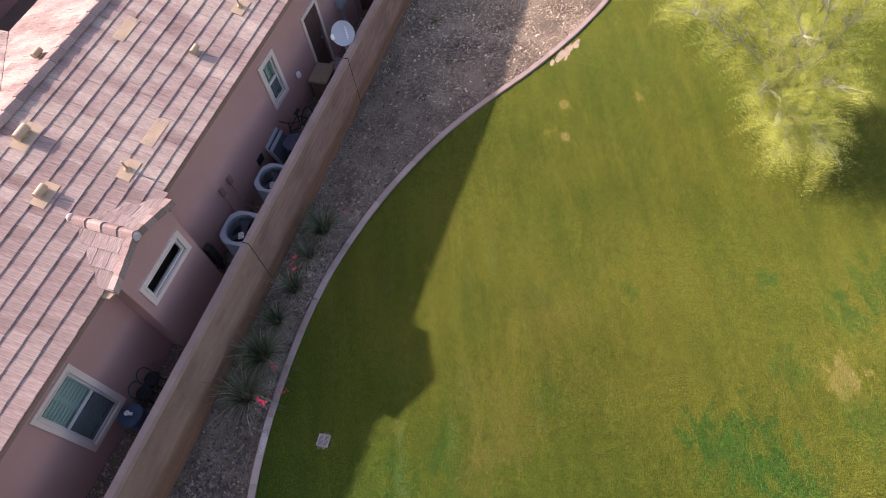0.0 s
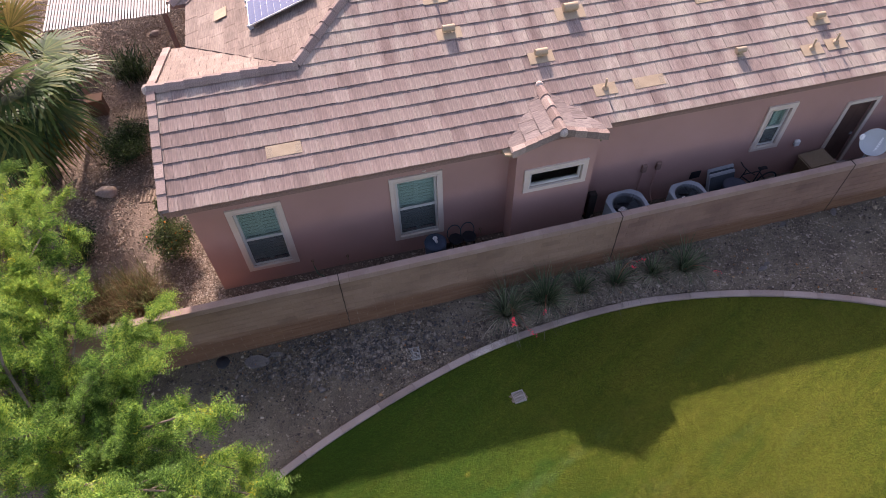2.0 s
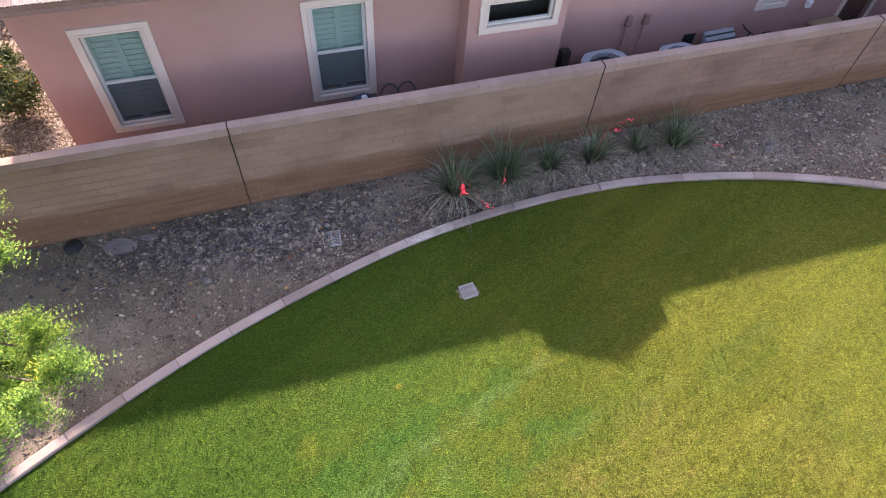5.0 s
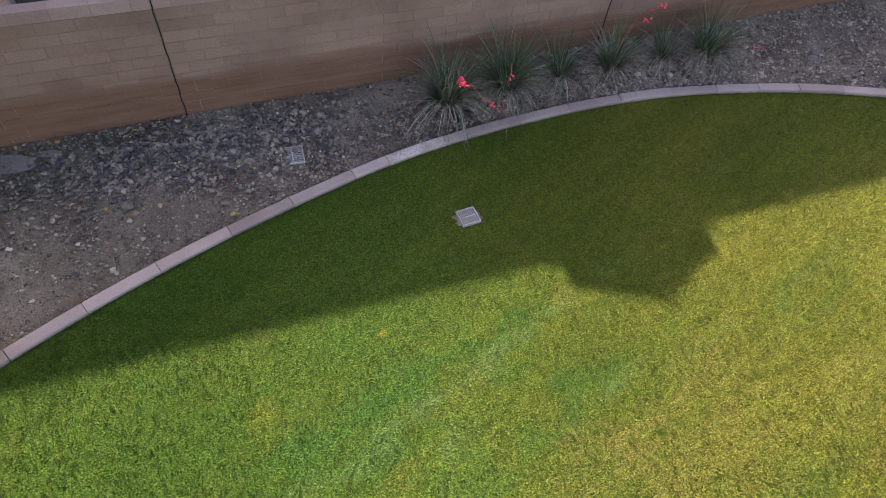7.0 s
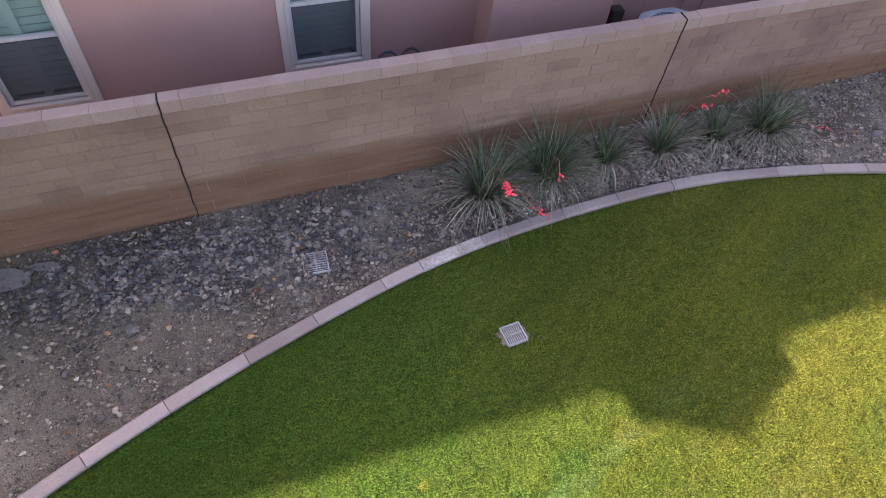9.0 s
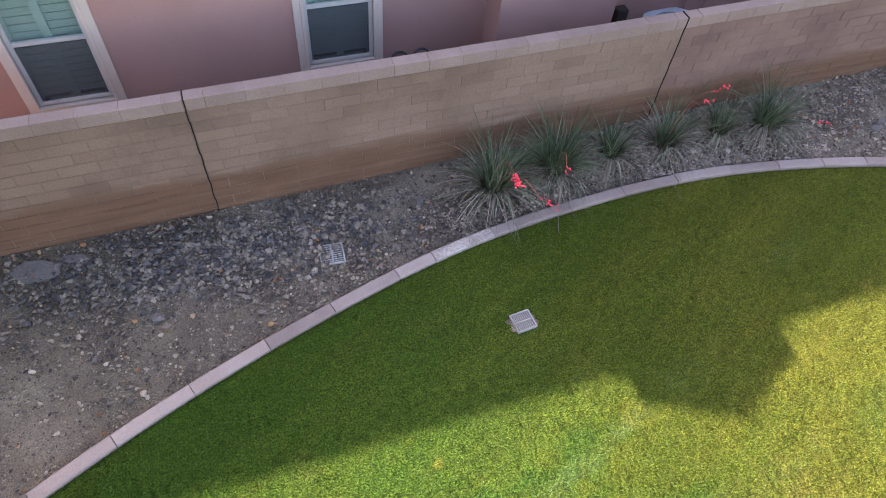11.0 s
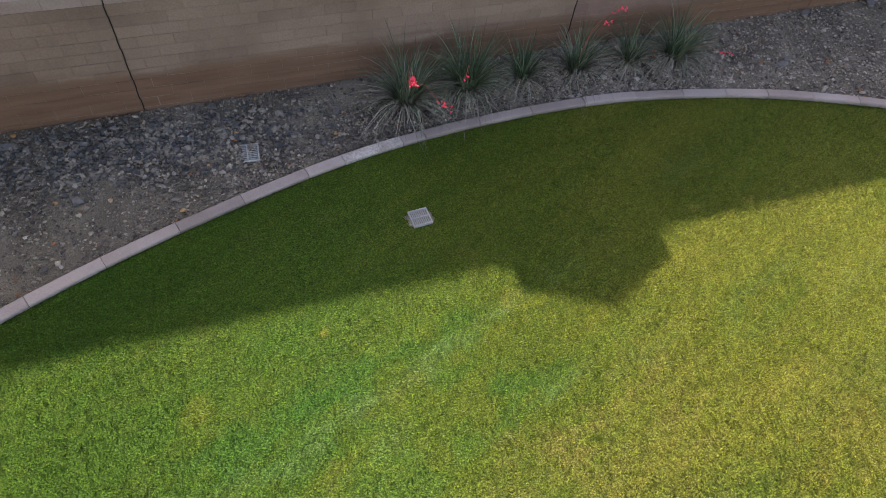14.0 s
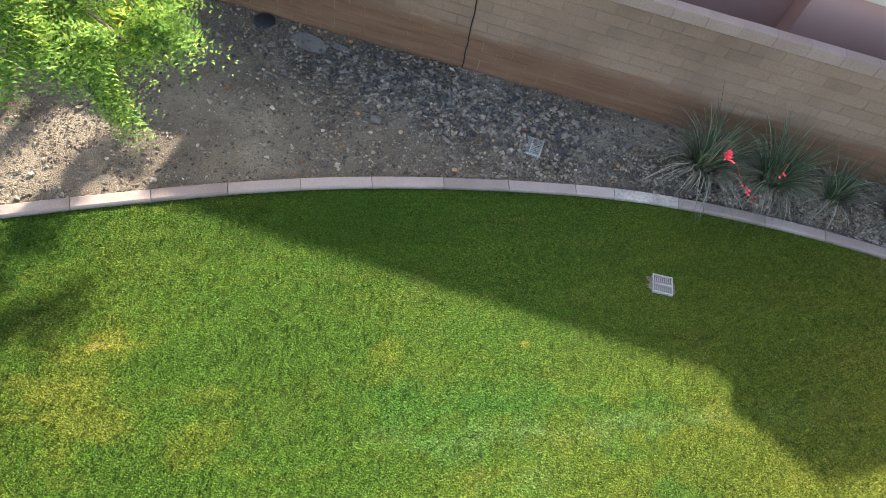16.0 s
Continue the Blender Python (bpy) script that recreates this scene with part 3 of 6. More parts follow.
solid("ground", g, M_YARD, "bare reddish desert soil round the houses", "ground", "structure")

xs = np.r_[-60, -30, -18, -12, np.arange(-9, 21, 0.25), 24, 32, 45, 70]
ys = np.linspace(0, 1, 14)
verts, faces = [], []
for x in xs:
    y0 = curb_y(x) if -9 <= x <= 21 else (-7.4 if x < 0 else -5.2)
    verts += [(x, y0 - 0.0 - f * 60, 0.004 * math.sin(x * 0.9) * (f > 0)) for f in ys ** 2]
k = len(ys)
faces = [(i * k + j, i * k + j + 1, (i + 1) * k + j + 1, (i + 1) * k + j) for i in range(len(xs) - 1) for j in range(k - 1)]
tagged(new("lawn", mesh_from("lawn", verts, faces, M_LAWN)), "mown green lawn with dry yellowish patches beside the gravel bed", "lawn", "", "structure")

bx, by = np.arange(-14, 24, 0.12), np.linspace(0, 1, 22)
verts = []
for x in bx:
    y0, y1 = curb_y(x) + 0.04, fence_y(x) + 0.06
    for f in by:
        y = y0 + (y1 - y0) * f
        verts.append((x, y, bed_z(x, y) + 0.03 * noise.noise((x * 1.3, y * 1.3, 0)) + 0.018 * noise.noise((x * 6, y * 6, 3))))
k = len(by)
faces = [(i * k + j, (i + 1) * k + j, (i + 1) * k + j + 1, i * k + j + 1) for i in range(len(bx) - 1) for j in range(k - 1)]
tagged(new("gravel_bed", mesh_from("gravel_bed", verts, faces, M_SOIL)), "brown soil of the planting bed along the block fence", "planting bed", "", "structure")
bx, by = np.arange(-12, 24, 0.3), np.linspace(0.02, 16, 60)
verts = [(x, y + fence_y(x), 0.02 * noise.noise((x, y, 0)) + 0.012 * noise.noise((x * 5, y * 5, 3))) for x in bx for y in by]
k = len(by)
faces = [(i * k + j, (i + 1) * k + j, (i + 1) * k + j + 1, i * k + j + 1) for i in range(len(bx) - 1) for j in range(k - 1)]
tagged(new("side_yard", mesh_from("side_yard", verts, faces, M_YARD)), "reddish soil of the yard between house and fence", "yard", "", "structure")


# ---- roof and house ----
EAVE_Y, EAVE_Z, PITCH = 1.16, 3.26, 0.333
TW, TE = 0.305, 0.335
house = thing("house", "single-storey pinkish stucco house with a clay-pink concrete tile roof", "house")


def clip(poly, edge):
    """Cuts a polygon to a convex outline (both counter-clockwise)."""
    out = list(poly)
    for (ax, ay), (bx_, by_) in zip(edge, edge[1:] + edge[:1]):
        src, out = out, []
        for p, q in zip(src, src[1:] + src[:1]):
            sp = (bx_ - ax) * (p[1] - ay) - (by_ - ay) * (p[0] - ax)
            sq = (bx_ - ax) * (q[1] - ay) - (by_ - ay) * (q[0] - ax)
            if sp >= 0:
                out.append(p)
            if (sp >= 0) != (sq >= 0):
                t = sp / (sp - sq)
                out.append((p[0] + t * (q[0] - p[0]), p[1] + t * (q[1] - p[1])))
        if len(out) < 3:
            return []
    return out


TILE_SHAPES = []
for q in range(8):
    s = Shape()
    k = 14
    front = [(0.001 + (TW - 0.006) * i / (k - 1), random.uniform(-0.01, 0.008) if 0 < i < k - 1 else 0.0) for i in range(k)]
    lift = [0.031 + random.uniform(-0.003, 0.002) for i in range(k)]
    v = [(x, y, z) for (x, y), z in zip(front, lift)] + [(x, TE + 0.05, 0.01) for x, y in front] + [(x, y, 0.012) for x, y in front] + [(0.002, TE + 0.05, 0.0), (TW - 0.005, TE + 0.05, 0.0)]
    f = [(i, i + 1, k + i + 1, k + i) for i in range(k - 1)] + [(2 * k + i, 2 * k + i + 1, i + 1, i) for i in range(k - 1)]
    f += [(0, k, 3 * k, 2 * k), (k - 1, 3 * k - 1, 3 * k + 1, 2 * k - 1)]
    s.add(v, f)
    TILE_SHAPES.append(s.mesh("roof_tile", M_TILE))


def tile_face(name, origin, u, v, outline, parts=lambda a, b: False, skip=lambda a, b: False, deck_to=None, mat=None, lift=0.031):
    """Lays courses of flat tiles on a roof face; outline in metres along the eave and up the slope."""
    u, v = Vector(u).normalized(), Vector(v).normalized()
    n = u.cross(v)
    m = Matrix((u, v, n)).transposed().to_4x4()
    m.translation = origin
    tiles_in, outline = outline, deck_to or outline
    deck = Shape()
    deck.add([tuple(m @ Vector((a, b, 0.0))) for a, b in outline] + [tuple(m @ Vector((a, b, -0.09))) for a, b in outline],
             [tuple(range(len(outline))), tuple(reversed(range(len(outline), 2 * len(outline))))] +
             [(i, i + len(outline), (i + 1) % len(outline) + len(outline), (i + 1) % len(outline)) for i in range(len(outline))])
    part("roof_deck", deck, M_FASCIA, house)
    outline = tiles_in
    lo, hi = [min(p[i] for p in outline) for i in (0, 1)], [max(p[i] for p in outline) for i in (0, 1)]
    field = Shape()
    for r in range(math.floor(lo[1] / TE), math.ceil(hi[1] / TE)):
        for c in range(math.floor(lo[0] / TW) - 1, math.ceil(hi[0] / TW) + 1):
            a, b = c * TW + (TW / 2 if r % 2 else 0) + 0.02 * math.sin(r * 5.1), r * TE
            if skip(a + TW / 2, b + TE / 2):
                continue
            jb, jz = random.uniform(-0.004, 0.004), random.uniform(-0.002, 0.003)
            rect = [(a + 0.001, b + jb), (a + TW - 0.005, b + jb), (a + TW - 0.005, b + TE + 0.05), (a + 0.002, b + TE + 0.05)]
            ring = clip(rect, outline)
            if len(ring) < 3:
                continue
            area = abs(sum(p[0] * q[1] - q[0] * p[1] for p, q in zip(ring, ring[1:] + ring[:1]))) / 2
            if area < 0.008:
                continue
            if area > 0.112 and parts(a + TW / 2, b + TE / 2):
                part("roof_tile", random.choice(TILE_SHAPES), M_TILE, house, m=m @ pose(a, b + jb, jz))
                continue
            k = len(ring)
            top = [(p[0], p[1], lift + jz - (lift - 0.01) * (p[1] - b) / (TE + 0.05)) for p in ring]
            field.add(top + [(x, y, z - 0.016) for x, y, z in top],
                      [tuple(range(k)), tuple(reversed(range(k, 2 * k)))] + [(i, i + k, (i + 1) % k + k, (i + 1) % k) for i in range(k)], m)
    ob = part(name, field, mat or M_TILE_FIELD, house, "rows of flat weathered pinkish roof tiles")
    return tagged(ob, kind="stuff")


def ridge(p, q, size=0.11, lift=0.05):
    """A run of overlapping ridge tiles from p up or along to q."""
    p, q = Vector(p), Vector(q)
    d = (q - p)
    n = max(1, round(d.length / 0.36))
    step = d / n
    side = d.cross(Vector((0, 0, 1))).normalized()
    up = side.cross(d).normalized()
    m = Matrix((side, d.normalized(), up)).transposed().to_4x4()
    s = Shape()
    L = step.length + 0.05
    prof = [(-size * 1.15, -size * 0.55), (-size * 0.8, 0.0), (-size * 0.3, size * 0.5), (size * 0.3, size * 0.5), (size * 0.8, 0.0), (size * 1.15, -size * 0.55)]
    k = len(prof)
    a = [(x, 0, z + 0.03) for x, z in prof] + [(x, L, z) for x, z in prof] + [(x * 0.82, 0, z - 0.0) for x, z in prof] + [(x * 0.82, L, z - 0.03) for x, z in prof]
    f = [(i, i + 1, k + i + 1, k + i) for i in range(k - 1)] + [(2 * k + i, i + 2 * k + k, 2 * k + k + i + 1, 2 * k + i + 1) for i in range(k - 1)]
    f += [(i, 2 * k + i, 2 * k + i + 1, i + 1) for i in range(k - 1)] + [(k + i, k + i + 1, 3 * k + i + 1, 3 * k + i) for i in range(k - 1)]
    f += [(0, k, 3 * k, 2 * k), (k - 1, 2 * k + k - 1, 3 * k + k - 1, 2 * k - 1)]
    s.add(a, f)
    me = s.mesh("ridge_tile", M_RIDGE)
    for i in range(n):
        mm = m.copy()
        mm.translation = p + step * i + up * lift
        part("ridge_tile", me, M_RIDGE, house, m=mm)


c1 = math.hypot(1, PITCH)  # slope length per metre of plan
VN = (0, 1, PITCH)


def up_(y):
    return (y - EAVE_Y) * c1


def roof_z(y):
    return EAVE_Z + PITCH * (y - EAVE_Y)


X0, X1 = -2.87, 22.0
WR, RR = 3.72, 4.45      # ridge lines of the two wings
APEX = (3.39, 6.95)
APEX_L, APEX_R = (2.95, 6.93), (3.62, 6.93)   # the hips end in a short blunt ridge
HL, HR = (0.03, 3.74), (5.9, 4.45)
near = (X0, EAVE_Y, EAVE_Z)
in_dormer = lambda a, b: abs(a + X0 - 4.88) < 0.78 and b < 0.3
xl, xr, o = HL[0] - X0, HR[0] - X0, 0.16
tile_face("roof_tile_field", near, (1, 0, 0), VN, [(0, 0), (xl + o, 0), (xl + o, up_(WR)), (0, up_(WR))], parts=lambda a, b: True, skip=lambda a, b: a > xl, deck_to=[(0, 0), (xl, 0), (xl, up_(WR)), (0, up_(WR))])
tile_face("roof_tile_field", near, (1, 0, 0), VN, [(xl - o, 0), (xr + o, 0), (xr + o, up_(HR[1] - o)), (xr, up_(HR[1])), (APEX_R[0] - X0, up_(APEX_R[1])), (APEX_L[0] - X0, up_(APEX_L[1])), (xl, up_(HL[1])), (xl - o, up_(HL[1] - o))],
          parts=lambda a, b: b < 2.3, skip=lambda a, b: in_dormer(a, b) or not xl < a <= xr,
          deck_to=[(xl, 0), (xr - 0.12, 0), (xr - 0.12, up_(HR[1])), (APEX_R[0] - X0, up_(APEX_R[1])), (APEX_L[0] - X0, up_(APEX_L[1])), (xl, up_(HL[1]))])
tile_face("roof_tile_field", (X0, EAVE_Y, EAVE_Z - 0.002), (1, 0, 0), VN, [(xr - o, 0.1), (X1 - X0, 0.1), (X1 - X0, up_(RR)), (xr - o, up_(RR))], skip=lambda a, b: a <= xr)
# far slopes of both wings, and the main roof's two sides
far_w = (X0, 2 * WR - EAVE_Y, EAVE_Z)
tile_face("roof_tile_field", far_w, (-1, 0, 0), (0, -1, PITCH), [(-2.9, 2.56 * c1), (-0.47, 0), (0, 0), (0, 2.56 * c1)], mat=M_TILE_WING)
fy = 2 * RR - EAVE_Y
tile_face("roof_tile_field", (HR[0], fy, EAVE_Z), (-1, 0, 0), (0, -1, PITCH), [(-(X1 - HR[0]), 0), (-3.29, 0), (0, 3.29 * c1), (-(X1 - HR[0]), 3.29 * c1)])
LX = -2.4
tile_face("roof_tile_field", (LX, 14, 3.3), (0, -1, 0), (1, 0, PITCH), [(0, 0), (14 - 6.26, 0), (14 - HL[1], 2.43 * c1), (14 - APEX[1], 5.79 * c1), (0, 5.79 * c1)], mat=M_TILE_WING)
RX = 9.2
tile_face("roof_tile_field", (RX, 4.45, 3.27), (0, 1, 0), (-1, 0, PITCH), [(3.3, 0), (9.5, 0), (9.5, 5.81 * c1), (2.5, 5.81 * c1), (0, 3.3 * c1)])
# low return at the back corner
tile_face("roof_tile_field", (-2.76, 8.0, 3.34), (1, 0, 0), (0, 1, PITCH), [(0, 0), (0.4, 0), (3.4, 3.0 * c1), (3.0, 3.0 * c1)])
tile_face("roof_tile_field", (-2.76, 13, 3.34), (0, -1, 0), (1, 0, PITCH), [(0, 0), (5.0, 0), (2.0, 3.0 * c1), (0, 3.0 * c1)])
ridge((X0 - 0.02, WR, roof_z(WR)), (HL[0], WR, roof_z(WR)))
ridge((HL[0], HL[1], roof_z(HL[1])), (*APEX_L, roof_z(APEX_L[1])))
ridge((HR[0], HR[1], roof_z(HR[1])), (*APEX_R, roof_z(APEX_R[1])))
ridge((*APEX_L, roof_z(APEX_L[1])), (*APEX_R, roof_z(APEX_R[1])))
ridge((HR[0], RR, roof_z(RR)), (X1, RR, roof_z(RR)))
ridge((APEX[0], APEX[1], roof_z(APEX[1])), (APEX[0], 13.9, roof_z(APEX[1])))
ridge((-2.76, 8.0, 3.36), (0.24, 11.0, 4.36))
# rake tiles down the gable's edge
for a, b in ((EAVE_Y, WR), (2 * WR - EAVE_Y, WR)):
    n = 8
    for i in range(n):
        y0, y1 = a + (b - a) * i / n, a + (b - a) * (i + 1) / n
        z0, z1 = EAVE_Z + PITCH * abs(y0 - a) + 0.02, EAVE_Z + PITCH * abs(y1 - a) + 0.02
        s = Shape()
        w = 0.13
        q = [(X0 - 0.04, y0, z0 - 0.16), (X0 - 0.04, y0, z0 + 0.075), (X0 + w, y0, z0 + 0.075), (X0 + w, y0, z0 + 0.05), (X0 - 0.015, y0, z0 + 0.05), (X0 - 0.015, y0, z0 - 0.16)]
        r_ = [(X0 - 0.035, y1, z1 - 0.16), (X0 - 0.035, y1, z1 + 0.055), (X0 + w, y1, z1 + 0.055), (X0 + w, y1, z1 + 0.02), (X0 - 0.01, y1, z1 + 0.02), (X0 - 0.01, y1, z1 - 0.16)]
        s.add(q + r_, [(i_, (i_ + 1) % 6, (i_ + 1) % 6 + 6, i_ + 6) for i_ in range(6)] + [(5, 4, 3, 2, 1, 0), (6, 7, 8, 9, 10, 11)])
        part("rake_tile", s, M_RIDGE, house)
# fascia and soffit
s = Shape().box((X0 + 0.03, EAVE_Y + 0.03, 3.1), (3.98, EAVE_Y + 0.07, 3.23), 0.006).box((5.75, EAVE_Y + 0.13, 3.13), (X1, EAVE_Y + 0.17, 3.21), 0.006)
part("fascia", s, M_FASCIA, house, "brown painted fascia board")
part("soffit", Shape().box((X0 + 0.03, EAVE_Y + 0.07, 3.06), (5.75, 1.66, 3.09)).box((5.75, EAVE_Y + 0.17, 3.1), (X1, 1.66, 3.13)), M_STUCCO, house)
part("fascia", Shape().box((X0 + 0.02, EAVE_Y + 0.07, 3.05), (X0 + 0.06, WR, 3.2)).box((LX + 0.02, 6.4, 3.06), (LX + 0.06, 14, 3.24), 0.005), M_FASCIA, house)
# downpipe at the inner corner
part("downpipe", Shape().tube([(LX - 0.03, 6.5, 3.2), (LX - 0.03, 6.5, 0.1)], 0.04, 8), M_STUCCO, house)

WALL_Y, BUMP_Y = 1.64, 1.18
WINDOWS = [(-1.945, -0.83, 0.50, 2.53, WALL_Y), (1.39, 2.53, 0.52, 2.53, WALL_Y), (10.09, 10.83, 1.13, 2.50, WALL_Y), (4.19, 5.61, 1.83, 2.515, BUMP_Y)]
DOOR = (12.26, 13.16, 0.05, 2.16)
TR = 0.125


def wall_with_holes(x0, x1, z0, z1, y0, y1, holes):
    xs_ = sorted({x0, x1, *[h[0] for h in holes], *[h[1] for h in holes]})
    zs_ = sorted({z0, z1, *[h[2] for h in holes], *[h[3] for h in holes]})
    s = Shape()
    for a, b in zip(xs_, xs_[1:]):
        for c, d in zip(zs_, zs_[1:]):
            if not any(h[0] <= a and b <= h[1] and h[2] <= c and d <= h[3] for h in holes):
                s.box((a, y0, c), (b, y1, d))
    return s


holes = [(a + TR, b - TR, c + TR, d - TR) for a, b, c, d, y in WINDOWS if y == WALL_Y] + [(DOOR[0] + 0.1, DOOR[1] - 0.1, DOOR[2], DOOR[3] - 0.1)]
s = wall_with_holes(-2.64, 21.8, -0.1, 3.2, WALL_Y, WALL_Y + 0.16, holes)
part("wall", s, M_STUCCO, house, "smooth pinkish-brown stucco wall")
s = Shape().box((-2.64, WALL_Y + 0.16, -0.1), (-2.48, 6.1, 3.2))
s.add([(-2.64, 1.64, 3.2), (-2.64, 6.1, 3.2), (-2.64, WR, 3.99), (-2.48, 1.64, 3.2), (-2.48, 6.1, 3.2), (-2.48, WR, 3.99)], [(2, 1, 0), (3, 4, 5), (0, 1, 4, 3), (1, 2, 5, 4), (2, 0, 3, 5)])
s.box((-2.15, 6.1, -0.1), (-1.99, 13.8, 3.25)).box((-2.48, 5.94, -0.1), (-1.99, 6.1, 3.2))
s.box((21.64, 1.8, -0.1), (21.8, 13.8, 3.25)).box((-1.99, 13.64, -0.1), (21.64, 13.8, 3.25))
part("wall", s, M_STUCCO, house)
# back and floor panels only; their dark colour gives the unlit interior
part("room", Shape().box((-2.4, 2.6, 0), (14, 2.65, 2.9)).box((-2.4, 1.82, 0.0), (14, 2.6, 0.05)), M_DARK, house, "dark-coloured panels for the unlit interior behind the windows")
# projecting bay with its own little gable
BX0, BX1, DX, DZ, DS = 4.0, 5.76, 4.8, 3.63, 0.345
h = WINDOWS[3]
front = [(BX0, -0.1), (BX1, -0.1), (BX1, 3.2), (DX, 3.53), (BX0, 3.25), (h[0] + TR, h[2] + TR), (h[1] - TR, h[2] + TR), (h[1] - TR, h[3] - TR), (h[0] + TR, h[3] - TR)]
rim = [(0, 1, 6, 5), (1, 2, 7, 6), (2, 3, 8, 7), (3, 4, 8), (4, 0, 5, 8)]
s = Shape().add([(x, BUMP_Y, z) for x, z in front] + [(x, BUMP_Y + 0.12, z) for x, z in front],
                rim + [tuple(q + 9 for q in reversed(f)) for f in rim] + [(i, i + 9, (i + 1) % 5 + 9, (i + 1) % 5) for i in range(5)] + [(5 + i, 5 + (i + 1) % 4, 14 + (i + 1) % 4, 14 + i) for i in range(4)])
for x in (BX0, BX1 - 0.12):
    part("bay_side", Shape().box((x, BUMP_Y + 0.12, -0.1), (x + 0.12, WALL_Y, 3.2)), M_STUCCO, house)
part("bay_wall", s, M_STUCCO, house, "stucco bay with a small high window")
# dark panel in place of the unlit space behind the bay window
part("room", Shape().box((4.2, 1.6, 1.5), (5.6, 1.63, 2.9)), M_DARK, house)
FY = 0.94
cd = math.hypot(1, DS)
for sg in (-1, 1):
    ev = 1.0
    dy = 2.32
    if sg < 0:
        tile_face("roof_tile_field", (DX - ev, dy, DZ - DS * ev), (0, -1, 0), (1, 0, DS), [(dy - 1.24, 0), (dy - FY, 0), (dy - FY, ev * cd), (0, ev * cd)], mat=M_TILE_BAY, lift=0.045)
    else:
        tile_face("roof_tile_field", (DX + ev, FY, DZ - DS * ev), (0, 1, 0), (-1, 0, DS), [(0, 0), (1.24 - FY, 0), (dy - FY, ev * cd), (0, ev * cd)], mat=M_TILE_BAY, lift=0.045)
    # rake tiles over the little gable's front edge
    for i in range(4):
        a, b = ev * i / 4, ev * (i + 1) / 4
        za, zb = DZ - DS * a + 0.02, DZ - DS * b + 0.02
        s = Shape()
        q = [(DX + sg * a, FY - 0.03, za - 0.1), (DX + sg * a, FY - 0.03, za + 0.065), (DX + sg * a, FY + 0.09, za + 0.065), (DX + sg * a, FY + 0.09, za + 0.02)]
        r_ = [(DX + sg * b, FY - 0.03, zb - 0.1), (DX + sg * b, FY - 0.03, zb + 0.08), (DX + sg * b, FY + 0.09, zb + 0.08), (DX + sg * b, FY + 0.09, zb + 0.02)]
        s.add(q + r_, [(0, 1, 2, 3), (7, 6, 5, 4), (0, 4, 5, 1), (1, 5, 6, 2), (2, 6, 7, 3), (3, 7, 4, 0)])
        part("rake_tile", s, M_RIDGE, house)
    # cream flashing box at the foot of the valley
    s = Shape()
    xa, xb = DX + sg * 0.88, DX + sg * (1.12 if sg < 0 else 1.04)
    s.add([(xa, 0.97, 3.2), (xb, 1.02, 3.22), (xb + sg * 0.04, 1.24, 3.27), (xa, 1.3, 3.32), (xa, 1.0, 3.11), (xb, 1.05, 3.15), (xb + sg * 0.04, 1.24, 3.18), (xa, 1.3, 3.15)],
          [(0, 1, 2, 3), (7, 6, 5, 4), (0, 4, 5, 1), (1, 5, 6, 2), (2, 6, 7, 3), (3, 7, 4, 0)])
    part("flashing", s, M_CREAM, house, "cream metal flashing")
ridge((DX, FY - 0.02, DZ), (DX, 2.33, DZ + 0.0), 0.1, 0.035)
M_MUD = material("mortar_white", [(0.42, 0.33, 0.29), (0.5, 0.41, 0.36)], scale=6, bump=0.5, bscale=30)
for p, r in (((DX, FY - 0.0, DZ + 0.02), 0.09), ((DX, 2.36, DZ + 0.06), 0.08), ((X0 - 0.02, WR, roof_z(WR) + 0.05), 0.1)):
    s = Shape().lathe([(0.001, r * 0.8), (r * 0.5, r * 0.72), (r * 0.9, r * 0.3), (r * 1.05, -r * 0.3), (r, -r * 0.8)], 12, Matrix.Translation(p))
    part("mortar_cap", s, M_MUD, house, smooth=True)


